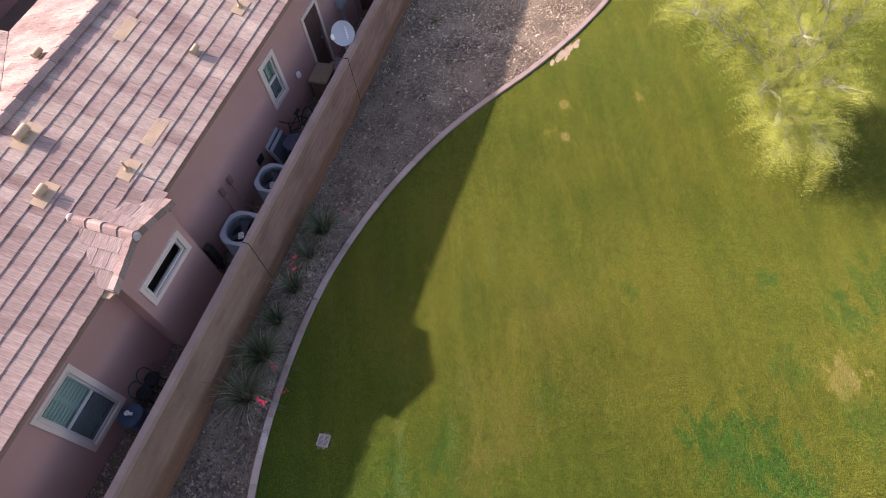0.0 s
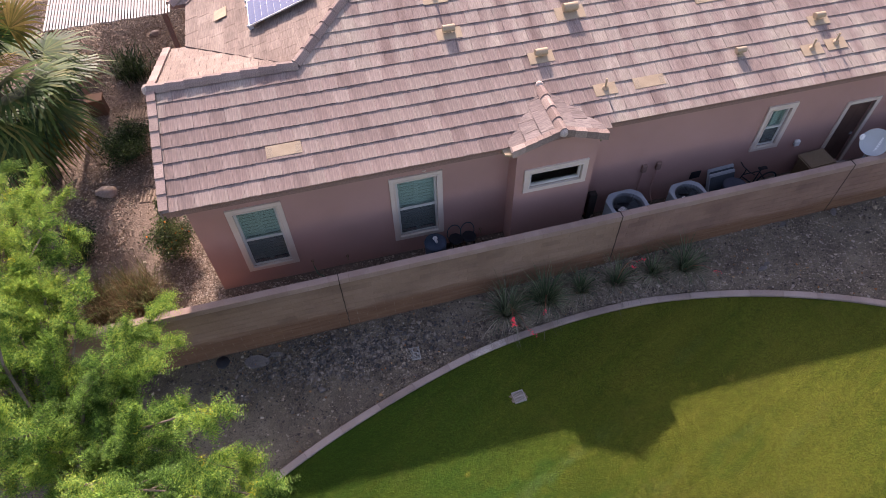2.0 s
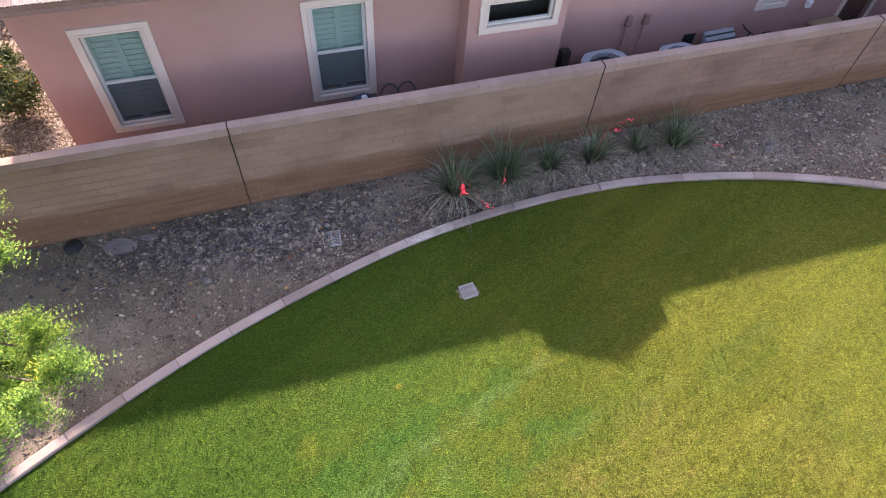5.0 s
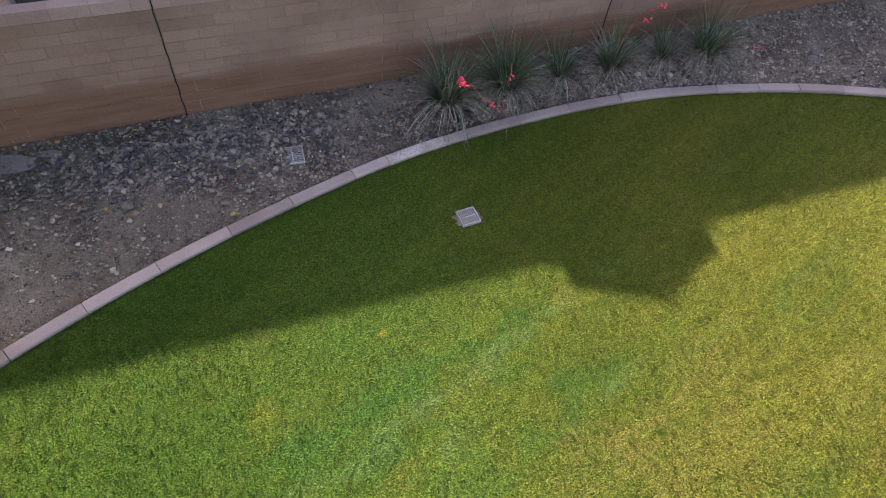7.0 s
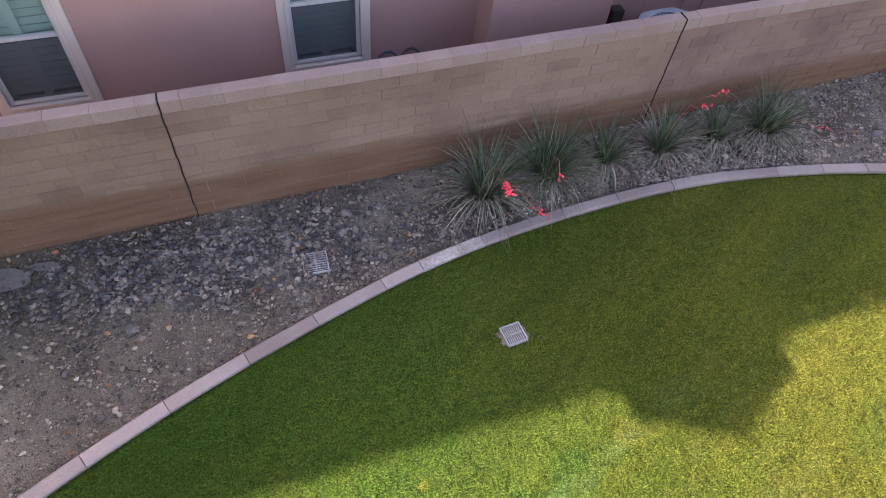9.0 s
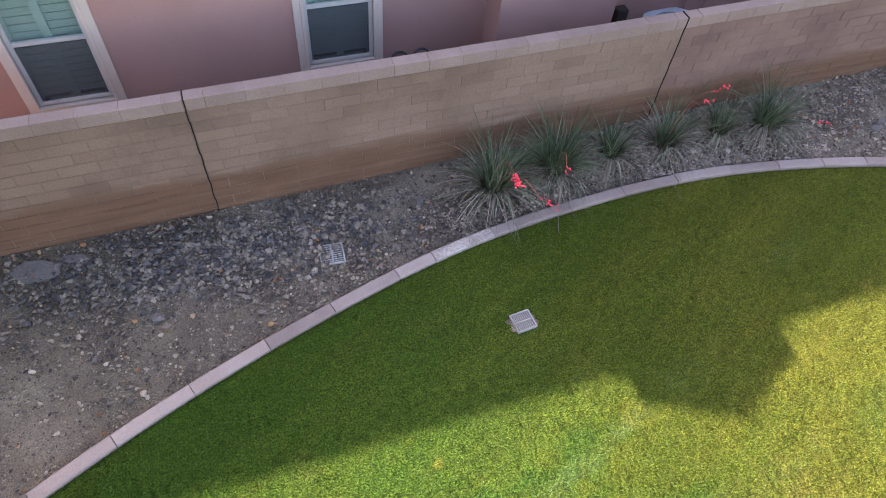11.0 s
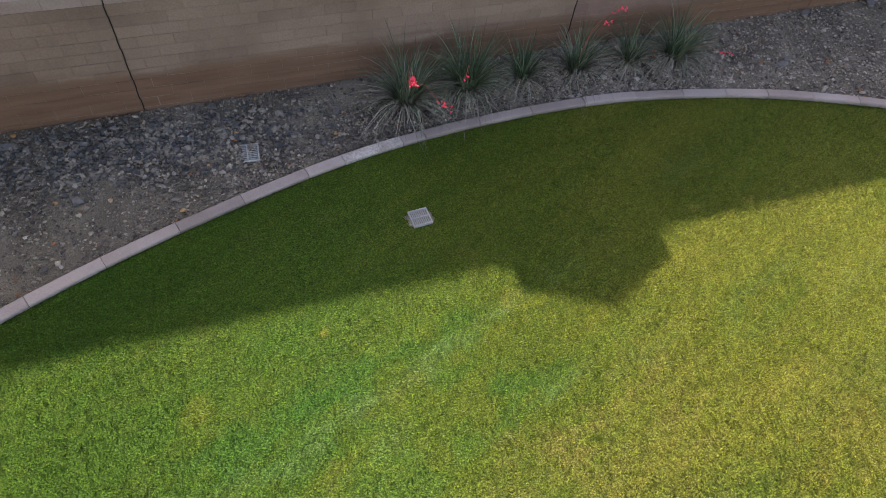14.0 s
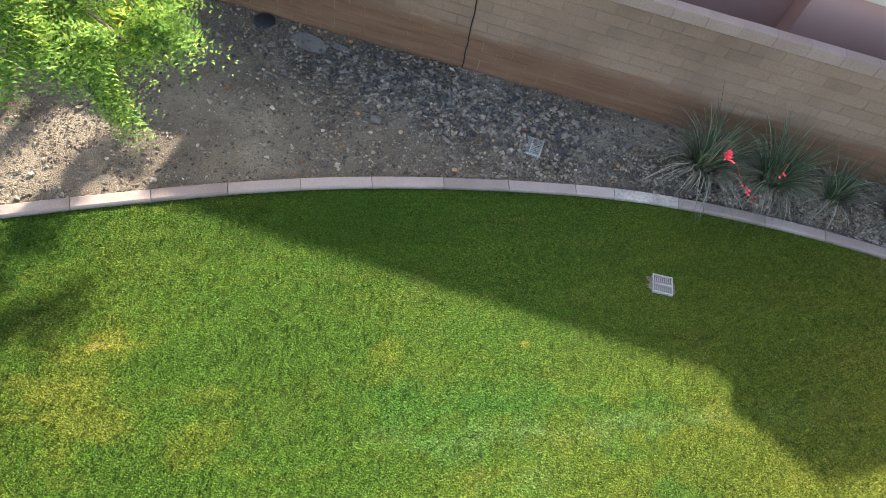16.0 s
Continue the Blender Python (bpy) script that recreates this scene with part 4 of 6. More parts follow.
def window(a, b, c, d, y, split=True, dark=False):
    """Sash window: stucco trim, vinyl frame, shutters behind the upper pane, screen below."""
    t = TR
    prof = ((0.0, 0.03), (0.0, -0.037), (0.003, -0.04), (t - 0.036, -0.04), (t - 0.033, -0.055), (t - 0.003, -0.055), (t, -0.052), (t, 0.03))
    v = [(px, y + py, pz) for q, py in prof for px, pz in ((a + q, c + q), (b - q, c + q), (b - q, d - q), (a + q, d - q))]
    k = len(prof)
    w = Shape().add(v, [(j * 4 + i, j * 4 + (i + 1) % 4, (j + 1) % k * 4 + (i + 1) % 4, (j + 1) % k * 4 + i) for j in range(k) for i in range(4)])
    ob = part("window", w, M_TRIM, house, "window with a wide off-white stucco surround")
    a, b, c, d = a + t, b - t, c + t, d - t
    f = Shape()
    e = 0.05
    for lo, hi in (((a, y + 0.01, c), (a + e, y + 0.07, d)), ((b - e, y + 0.01, c), (b, y + 0.07, d)), ((a + e, y + 0.01, c), (b - e, y + 0.07, c + e)), ((a + e, y + 0.01, d - e), (b - e, y + 0.07, d))):
        f.box(lo, hi, 0.004)
    zm = (c + d) / 2 - 0.02
    if split:
        f.box((a + e, y + 0.005, zm - 0.022), (b - e, y + 0.06, zm + 0.022), 0.004)
    part("window_frame", f, M_VINYL, ob)
    gap = 0.004
    pane = part("pane", Shape().box((a + e + gap, y + 0.045, (zm + 0.024) if split else c + e + gap), (b - e - gap, y + 0.05, d - e - gap)), M_GLASS, ob)
    pane.visible_shadow = False
    if split:
        part("screen", Shape().box((a + e + gap, y + 0.03, c + e + gap), (b - e - gap, y + 0.036, zm - 0.024), 0.0), M_SCREEN, ob, "dark insect screen over the lower pane").visible_shadow = False
    if not dark:
        mid, zs_ = (a + b) / 2, c + e + 0.03
        stile = Shape()
        for x in (a + e, mid, b - e):
            sw = 0.05 if x == mid else 0.03
            stile.box((x - sw, y + 0.085, zs_ - 0.03), (x + sw, y + 0.1, d - e))
        part("shutter_frame", stile, M_SHUTTER, ob)
        slat = Shape().box((a + e, -0.004, -0.05), (b - e, 0.004, 0.05)).mesh("shutter_slat", M_SHUTTER)
        k = max(6, round((d - c) / 0.105))
        for i in range(k):
            z = zs_ + 0.03 + (d - e - zs_ - 0.06) * i / (k - 1)
            part("shutter_slat", slat, M_SHUTTER, ob, m=pose(0, y + 0.13, z, 8.5))
        for x, z in ((a + e + 0.06, c + e + 0.02), (b - e - 0.06, c + e + 0.02)):
            part("catch", Shape().box((x - 0.015, y + 0.018, z), (x + 0.015, y + 0.03, z + 0.02)), M_BLACK, ob)


for i, wd in enumerate(WINDOWS):
    window(*wd, split=i < 3, dark=i == 3)
# side door
a, b, c, d = DOOR
s = Shape()
for lo, hi in (((a, WALL_Y - 0.03, c), (a + 0.1, WALL_Y + 0.04, d)), ((b - 0.1, WALL_Y - 0.03, c), (b, WALL_Y + 0.04, d)), ((a + 0.1, WALL_Y - 0.03, d - 0.1), (b - 0.1, WALL_Y + 0.04, d))):
    s.box(lo, hi, 0.006)
door = part("door", s, M_TRIM, house, "dark brown side door in an off-white surround")
s = Shape().box((a + 0.1, WALL_Y + 0.07, c), (b - 0.1, WALL_Y + 0.11, d - 0.1), 0.003)
for z0, z1 in ((0.25, 0.95), (1.1, 1.9)):
    for x0, x1 in ((a + 0.17, (a + b) / 2 - 0.04), ((a + b) / 2 + 0.04, b - 0.17)):
        s.box((x0, WALL_Y + 0.062, z0), (x1, WALL_Y + 0.072, z1), 0.004)
part("door_leaf", s, M_DOOR, door)
part("door_handle", Shape().tube([(b - 0.17, WALL_Y + 0.07, 1.0), (b - 0.17, WALL_Y + 0.02, 1.0), (b - 0.25, WALL_Y + 0.02, 1.0)], 0.012), M_GREY, door)
part("door_step", Shape().box((a - 0.1, WALL_Y - 0.5, -0.1), (b + 0.1, WALL_Y, 0.05), 0.01), M_CURB, house)


def on_roof(x, y, far=False):
    """Pose on the roof's slope with z along its normal."""
    z = roof_z(y) if not far else roof_z(RR) - PITCH * (y - RR)
    tilt = math.degrees(math.atan(PITCH)) * (-1 if far else 1)
    return pose(x, y, z + 0.034, tilt)


def roof_vent(x, y, kind, far=False, size=1.0, plate=True):
    m = on_roof(x, y, far)
    s = Shape()
    if plate:
        w = 0.27 if kind == "hood" else 0.24
        s.box((-w * size, -0.13 * size, -0.01), (w * size, 0.15 * size, 0.006), 0.003)
    else:
        s.box((-0.07, -0.05, 0), (0.07, 0.05, 0.02), 0.004)
    if kind == "patch":
        s = Shape().box((-0.34, -0.12, -0.03), (0.34, 0.14, 0.001), 0.003)
    v = part("roof_vent", s, M_CREAM, house, "cream metal roof flashing", m=m)
    if kind == "patch":
        for dx in (-0.27, 0.27):
            part("louvre", Shape().box((dx - 0.05, -0.08, 0.001), (dx + 0.05, 0.1, 0.004), 0.0), M_LOUVRE, v)
        return
    up = m.to_3x3().inverted() @ Vector((0, 0, 1))
    if kind == "pipe":
        part("pipe", Shape().tube([(0, 0.03, 0.0), tuple(Vector((0, 0.03, 0)) + up * 0.24)], 0.021 * size, 10), M_CREAM, v)
        part("collar", Shape().lathe([(0.07, 0.015), (0.045, 0.06), (0.03, 0.075)], 12, Matrix.Translation((0, 0.03, 0))), M_CREAM, v)
    else:
        top = Vector((0, 0.05, 0)) + up * 0.07 * size
        part("pipe", Shape().tube([(0, 0.05, 0), tuple(top)], 0.05 * size, 12), M_CREAM, v)
        part("hood", Shape().tube([tuple(top + Vector((-0.13 * size, 0, 0.03))), tuple(top + Vector((0.13 * size, 0, 0.03)))], 0.075 * size, 14), M_CREAM, v, smooth=True)


for x, y, kind, size in ((5.02, 2.94, "hood", 1.0), (5.96, 3.86, "hood", 1.2), (3.27, 3.84, "hood", 1.0), (3.18, 4.75, "pipe", 1.1), (6.11, 1.98, "pipe", 1.0),
                         (10.88, 2.02, "pipe", 1.0), (11.47, 2.06, "pipe", 1.0), (11.35, 2.68, "hood", 0.9)):
    roof_vent(x, y, kind, size=size)
roof_vent(9.25, 2.2, "hood", size=0.85, plate=False)
roof_vent(7.95, 5.05, "hood", far=True, size=0.9, plate=False)
for x, y in ((-0.5, 1.95), (7.08, 1.98), (9.14, 3.69), (2.82, 5.23), (4.2, 5.18)):
    roof_vent(x, y, "patch")

# solar panels on the main roof's side
def solar_panel(cx_, cy_, wide, deep):
    """Framed panel parallel to the roof's side face, on short feet."""
    u, v = Vector((0, -1, 0)), Vector((1, 0, PITCH)).normalized()
    m = Matrix((u, v, u.cross(v))).transposed().to_4x4()
    m.translation = (cx_, cy_, 3.3 + PITCH * (cx_ - LX) + 0.16)
    p = part("solar_panel", Shape().box((-deep / 2, -wide / 2, 0), (deep / 2, wide / 2, 0.03), 0.004), M_PVFRAME, house, "blue solar panel in an aluminium frame", m=m)
    nx, ny = 6, 10
    cw, ch = (deep - 0.05) / nx, (wide - 0.05) / ny
    cell = Shape().box((-cw / 2 + 0.0013, -ch / 2 + 0.0013, 0), (cw / 2 - 0.0013, ch / 2 - 0.0013, 0.003)).mesh("cell", M_PVCELL)
    for i in range(nx):
        for j in range(ny):
            part("cell", cell, M_PVCELL, p, m=pose(-deep / 2 + 0.025 + cw * (i + 0.5), -wide / 2 + 0.025 + ch * (j + 0.5), 0.03))
    for x in (-deep / 2 + 0.1, deep / 2 - 0.1):
        part("foot", Shape().box((x - 0.02, -wide / 2 - 0.06, -0.12), (x + 0.02, -wide / 2 + 0.05, 0.0)), M_GREY, p)


M_PVFRAME = material("aluminium", [(0.5, 0.52, 0.55), (0.58, 0.6, 0.62)], rough=0.4, metal=0.5, bump=0)
M_PVCELL = material("solar_cell", [(0.05, 0.07, 0.17), (0.07, 0.095, 0.21)], scale=1.5, rough=0.12, bump=0, spec=0.5)
for cy_, c0 in ((6.05, 0.0), (7.06, 0.0), (8.07, 0.0), (7.06, 1.68), (8.07, 1.68), (9.08, 0.9)):
    solar_panel(-0.05 + c0, cy_, 1.62, 0.99)
part("replacement_tile", Shape().box((-0.16, -0.2, 0), (0.16, 0.2, 0.02), 0.005, Matrix.LocRotScale((-1.5, 6.82, 3.3 + PITCH * 0.9 + 0.045), Euler((0, -math.atan(PITCH), 0)), None)), M_CREAM, house, "pale tan replacement tile")


# ---- block fence ----
fence = thing("block_fence", "tan concrete-block garden fence with a rusty stained foot", "fence", kind="structure")
BL, BH, BT = 0.406, 0.1525, 0.15
JOINTS = (-6.1, 0.0, 6.04, 11.6, 17.6)
ROWS_B, BASE = 12, -0.07
FA = math.atan(0.013)
FM = pose(0, -0.04, 0, 0, 0, math.degrees(FA))
core = Shape().box((-14, 0.006, -0.3), (23, BT - 0.009, BASE + BH * ROWS_B - 0.01))
part("mortar", core, M_MORTAR, fence, m=FM)
far_tan, far_brown, cache = Shape(), Shape(), {}
ends = [-13.9, *JOINTS, 22.9]
for a, b in zip(ends, ends[1:]):
    for r in range(ROWS_B):
        x, first = a + 0.008, True
        while x < b - 0.05:
            length = BL / 2 if first and r % 2 else BL
            first = False
            length = min(length, b - 0.008 - x)
            z = BASE + r * BH
            near_one = -2.0 < x < 7.9
            jy = random.uniform(-0.003, 0.003)
            if near_one or (r == ROWS_B - 1 and -5 < x < 14):
                mat = M_CAP_SKYLIT if r == ROWS_B - 1 else M_BLOCK_RED if a > 6 else M_BLOCK
                key = (round(length, 2), mat.name)
                if key not in cache:
                    s = Shape()
                    lo, hi, q = (0.002, 0.0, 0.002), (length - 0.002, BT, BH - 0.002), 0.004
                    s.add([(lo[0], q, lo[2]), (hi[0], q, lo[2]), (hi[0], q, hi[2]), (lo[0], q, hi[2]), (lo[0] + q, 0, lo[2] + q), (hi[0] - q, 0, lo[2] + q), (hi[0] - q, 0, hi[2] - q), (lo[0] + q, 0, hi[2] - q),
                           (lo[0], BT, lo[2]), (hi[0], BT, lo[2]), (hi[0], BT, hi[2]), (lo[0], BT, hi[2])],
                          [(4, 5, 6, 7), (0, 1, 5, 4), (1, 2, 6, 5), (2, 3, 7, 6), (3, 0, 4, 7), (3, 2, 10, 11), (1, 0, 8, 9), (0, 3, 11, 8), (2, 1, 9, 10), (9, 8, 11, 10)])
                    cache[key] = s.mesh("block", mat)
                part("block", cache[key], mat, fence, m=FM @ pose(x, jy, z))
            else:
                (far_brown if a > 6 else far_tan).box((x + 0.005, jy, z + 0.005), (x + length - 0.005, BT + jy, z + BH - 0.005), 0, FM)
            x += length
part("block_run", far_tan, M_BLOCK_FAR, fence, "further courses of tan block")["kind"] = "stuff"
part("block_run", far_brown, M_BLOCK_RED_FAR, fence, "further courses of browner block")["kind"] = "stuff"
for j in JOINTS:
    s = Shape()
    for r in range(ROWS_B):
        dx = 0.004 * math.sin(r * 2.4)
        s.box((j - 0.006 + dx, -0.003, BASE + r * BH), (j + 0.006 + dx, BT + 0.003, BASE + (r + 1) * BH + (0.003 if r == ROWS_B - 1 else 0)), 0, FM)
    part("control_joint", s, M_GAP, fence, "dark open control joint")

# ---- lawn edging ----
edging = thing("lawn_edging", "curved pinkish concrete lawn edging", "edging", kind="structure")
marks = [np.interp(x, cx, cs) for x in (-1.26, -0.51, 0.29, 1.05, 1.86, 2.34, 3.15, 3.47, 4.28, 5.07, 5.89, 6.7, 7.44, 8.11, 8.75)]
joints = sorted([*[marks[0] - 0.8 * i for i in range(1, 9)], *marks, *[marks[-1] + 0.72 * i for i in range(1, 20)]])
for a, b in zip(joints, joints[1:]):
    n = max(2, int((b - a) / 0.16))
    v, sag = [], random.uniform(-0.006, 0.006)
    for i in range(n + 1):
        p, d = curb_at(a + 0.004 + (b - a - 0.008) * i / n)
        nrm = np.array([-d[1], d[0]])
        for off, z in ((-0.005, -0.1), (-0.005, 0.042), (0.012, 0.055), (0.125, 0.06), (0.142, 0.045), (0.142, -0.1)):
            q = p + nrm * off
            v.append((q[0], q[1], z + sag + float(bed_z(p[0], p[1] + 0.1))))
    k = 6
    f = [(i * k + j, (i + 1) * k + j, (i + 1) * k + j + 1, i * k + j + 1) for i in range(n) for j in range(k - 1)]
    f += [tuple(range(k)), tuple(reversed(range(n * k, n * k + k)))]
    part("edging_block", Shape().add(v, [tuple(reversed(q)) for q in f]), M_CURB_PALE if a == marks[5] else M_CURB, edging, "paler chipped edging block" if a == marks[5] else "")

# ---- loose stones ----
PHI = (1 + 5 ** 0.5) / 2
ICO = np.array([(-1, PHI, 0), (1, PHI, 0), (-1, -PHI, 0), (1, -PHI, 0), (0, -1, PHI), (0, 1, PHI), (0, -1, -PHI), (0, 1, -PHI), (PHI, 0, -1), (PHI, 0, 1), (-PHI, 0, -1), (-PHI, 0, 1)]) / 1.9
ICOF = np.array([(0, 11, 5), (0, 5, 1), (0, 1, 7), (0, 7, 10), (0, 10, 11), (1, 5, 9), (5, 11, 4), (11, 10, 2), (10, 7, 6), (7, 1, 8), (3, 9, 4), (3, 4, 2), (3, 2, 6), (3, 6, 8), (3, 8, 9), (4, 9, 5), (2, 4, 11), (6, 2, 10), (8, 6, 7), (9, 8, 1)])
rng = np.random.default_rng(7)


CHIP = np.array([(1, 0, -0.3), (0, 1, -0.3), (-1, 0, -0.3), (0, -1, -0.3), (0.1, 0.1, 0.9)]) * 1.1
CHIPF = np.array([(0, 1, 4), (1, 2, 4), (2, 3, 4), (3, 0, 4)])


def stones(name, pts, sizes, mat, label, small=False):
    """Many angular stones as one mesh of loose pieces."""
    n = len(pts)
    V, F = (CHIP, CHIPF) if small else (ICO, ICOF)
    shape = V[None] * (1 + rng.uniform(-0.4, 0.35, (n, len(V), 1)))
    shape = (shape + rng.normal(0, 0.14, shape.shape)) * rng.uniform(0.6, 1.3, (n, 1, 3)) * np.array([1, 1, 0.7])
    a = rng.uniform(0, 6.283, n)
    ca, sa = np.cos(a)[:, None], np.sin(a)[:, None]
    x, y, z = shape[..., 0], shape[..., 1], shape[..., 2]
    out = np.stack([x * ca - y * sa, x * sa + y * ca, z], -1) * sizes[:, None, None] + pts[:, None]
    faces = (F[None] + len(V) * np.arange(n)[:, None, None]).reshape(-1, 3)
    return tagged(new(name, mesh_from(name, out.reshape(-1, 3), faces, mat)), label, "gravel", "", "stuff")


def bed_points(n, x0, x1):
    x = rng.uniform(x0, x1, n)
    y = curb_y(x) + 0.17 + rng.uniform(0, 1, n) * (fence_y(x) - curb_y(x) - 0.18)
    return x, y


# dusty spots with few stones
BARE = [(1.95, -0.36, 0.5), (2.7, -0.3, 0.4), (-1.4, -2.3, 0.5), (-2.6, -2.4, 0.6), (-2.3, -1.75, 0.5), (-0.75, -1.7, 0.3), (-3.5, -1.4, 0.8), (0.35, -1.75, 0.3), (9.0, -0.6, 0.8), (8.4, -1.1, 0.4), (10.6, -0.9, 1.3), (12.2, -1.6, 1.2)]


def stony(x, y):
    """Drops most stones on the bare spots."""
    bare = sum(np.exp(-((x - px) ** 2 + (y - py) ** 2) / (r * r)) for px, py, r in BARE)
    return rng.uniform(0, 1, len(x)) > np.minimum(0.45, bare)


def patchy(x, y, f=1.0):
    return np.array([noise.noise((a * f, b * f, 11.3)) for a, b in zip(x, y)])


x, y = bed_points(64000, -7, 14.5)
keep = stony(x, y)
x, y = x[keep], y[keep]
sz = rng.gamma(3, 0.0022, len(x)) + 0.003
stones("fine_gravel", np.c_[x, y, bed_z(x, y) + 0.016], sz, M_STONE, "fine grey and tan grit over the planting bed", True)
x, y = bed_points(22000, -5, 18)
near_heap = 0.7 * np.exp(-((x - 0.2) / 1.4) ** 2 - ((y + 0.75) / 0.6) ** 2)
keep = patchy(x, y, 0.9) + near_heap > rng.uniform(-0.55, 0.6, len(x))
keep &= stony(x, y)
x, y = x[keep], y[keep]
stones("crushed_rock", np.c_[x, y, bed_z(x, y) + 0.016], rng.gamma(3, 0.0036, len(x)) + 0.006, M_STONE, "blue-grey crushed rock scattered on the planting bed")
x, y = rng.normal(-0.1, 1.3, 2300), rng.normal(-0.68, 0.34, 2300)
keep = (y < fence_y(x) - 0.04) & (y > curb_y(x) + 0.3) & (np.hypot(x - 1.18, y + 1.12) > 0.19)
x, y = x[keep], y[keep]
stones("crushed_rock", np.c_[x, y, bed_z(x, y) + 0.02], rng.gamma(4, 0.0044, len(x)) + 0.007, M_STONE_BLUE, "heaped blue-grey crushed rock in the bed")
x, y = rng.uniform(0.98, 1.13, 70), rng.uniform(-1.24, -0.92, 70)
stones("crushed_rock", np.c_[x, y, np.full(70, 0.062)], rng.uniform(0.012, 0.024, 70), M_STONE, "crushed rock spilled over one edge of the drain grate")
x, y = bed_points(420, -3.5, 12)
stones("bright_stones", np.c_[x, y, bed_z(x, y) + 0.02], rng.gamma(3, 0.0032, len(x)) + 0.007, M_STONE_ACCENT, "a few orange and white stones among the gravel")
x, y = bed_points(10500, 5.5, 15)
keep = stony(x, y)
x, y = x[keep], y[keep]
stones("pale_rock", np.c_[x, y, bed_z(x, y) + 0.014], rng.gamma(3, 0.0036, len(x)) + 0.005, M_STONE_PALE, "paler crushed rock towards the sunny end of the bed")
# paler stones carry the sunlit look, thinning out towards the shaded gravel
x, y = bed_points(30000, 10.8, 21)
keep = rng.uniform(11.5, 15.5, len(x)) < x - 0.35 * (y + 2)
x, y = x[keep], y[keep]
stones("tan_grit", np.c_[x, y, bed_z(x, y) + 0.006], rng.uniform(0.008, 0.022, len(x)), M_STONE_SUNLIT, "fine grit coloured pale tan for the sunlight on the bed's far end", True)
x, y = bed_points(3000, 11, 20)
keep = rng.uniform(11.5, 15.5, len(x)) < x - 0.35 * (y + 2)
x, y = x[keep], y[keep]
stones("tan_gravel", np.c_[x, y, bed_z(x, y) + 0.01], rng.gamma(4, 0.004, len(x)) + 0.006, M_STONE_SUNLIT, "gravel coloured tan for the sunlight on the bed's far end")
x, y = rng.uniform(-9, -2.2, 52000), rng.uniform(0.2, 15.5, 52000)
keep = ((x < -2.66) | (y < 1.6)) & ((np.abs(x + 4.5 - 0.05 * (y - 4)) > 0.34 + 0.1 * np.sin(y * 2.3)) | (y > 5.0) | (rng.uniform(0, 1, len(x)) < 0.15))
x, y = x[keep], y[keep]
stones("pink_gravel", np.c_[x, y, np.full(len(x), 0.015)], rng.uniform(0.014, 0.032, len(x)), M_PEBBLE, "pinkish river gravel in the side yard", True)
x, y = rng.uniform(-3.7, -2.62, 7000), rng.uniform(0.2, 5.2, 7000)
keep = rng.uniform(-3.75, -3.1, len(x)) < x
x, y = x[keep], y[keep]
stones("light_gravel", np.c_[x, y, np.full(len(x), 0.018)], rng.uniform(0.014, 0.03, len(x)), M_STONE_LIGHT, "pale tan river gravel along the house wall", True)
x, y = rng.uniform(-2.6, 15, 14000), rng.uniform(0.25, 1.6, 14000)
stones("pink_gravel", np.c_[x, y, np.full(len(x), 0.012)], rng.uniform(0.012, 0.03, len(x)), M_PEBBLE, "pinkish gravel in the passage behind the fence", True)


# ---- grass ----
def blades(name, n, height, width, seed):
    """Tufted blades thinning out smoothly with distance from the stretch by the bed; each tuft leans its own way."""
    r_ = np.random.default_rng(seed)
    x, y = r_.uniform(-9, 20, n), r_.uniform(-14.5, -1.0, n)
    away = np.hypot(np.maximum(0, np.abs(x - 2.5) - 4.5), np.maximum(0, -5.5 - y))
    keep = (y < curb_y(x)) & (np.hypot(x - 3.03, y + 2.57) > 0.15) & (r_.uniform(0, 1, n) < np.exp(-(away / 4.6) ** 2) * 0.84 + 0.16)
    x, y, away = x[keep], y[keep], away[keep]
    n = len(x)
    tuft = 0.027
    gx, gy = np.floor((x + 0.02 * np.sin(y * 37)) / tuft), np.floor((y + 0.02 * np.sin(x * 41)) / tuft)
    h1, h2, h3 = [np.modf(np.abs(np.sin(gx * p + gy * q) * 43758.5453))[0] for p, q in ((12.9898, 78.233), (39.346, 11.135), (73.156, 52.235))]
    a = r_.uniform(0, 6.283, n)
    h = height * r_.uniform(0.6, 1.25, n) * (0.75 + 0.5 * h3)
    lean = (np.c_[h1 - 0.5, h2 - 0.5] * 1.5 + r_.normal(0, 0.4, (n, 2))) * h[:, None]
    w = width * (1 + 0.13 * away) / 2
    dx, dy = np.cos(a) * w, np.sin(a) * w
    z = np.zeros(n)
    flip = np.where(dx * lean[:, 1] - dy * lean[:, 0] < 0, -1.0, 1.0)
    dx, dy = dx * flip, dy * flip
    v = np.stack([np.c_[x - dx, y - dy, z], np.c_[x + dx, y + dy, z], np.c_[x + lean[:, 0], y + lean[:, 1], h]], 1).reshape(-1, 3)
    me = mesh_from(name, v, np.arange(3 * n).reshape(-1, 3), M_BLADE)
    soft = np.c_[(h1 - 0.5) * 0.9, (h2 - 0.5) * 0.9, np.ones(n)] + r_.normal(0, 0.16, (n, 3))
    soft /= np.linalg.norm(soft, axis=1)[:, None]
    me.shade_smooth()
    me.normals_split_custom_set_from_vertices(np.repeat(soft, 3, 0))
    tagged(new(name, me), "short mown grass blades", "grass", "", "stuff")


blades("grass", 2300000, 0.028, 0.007, 3)

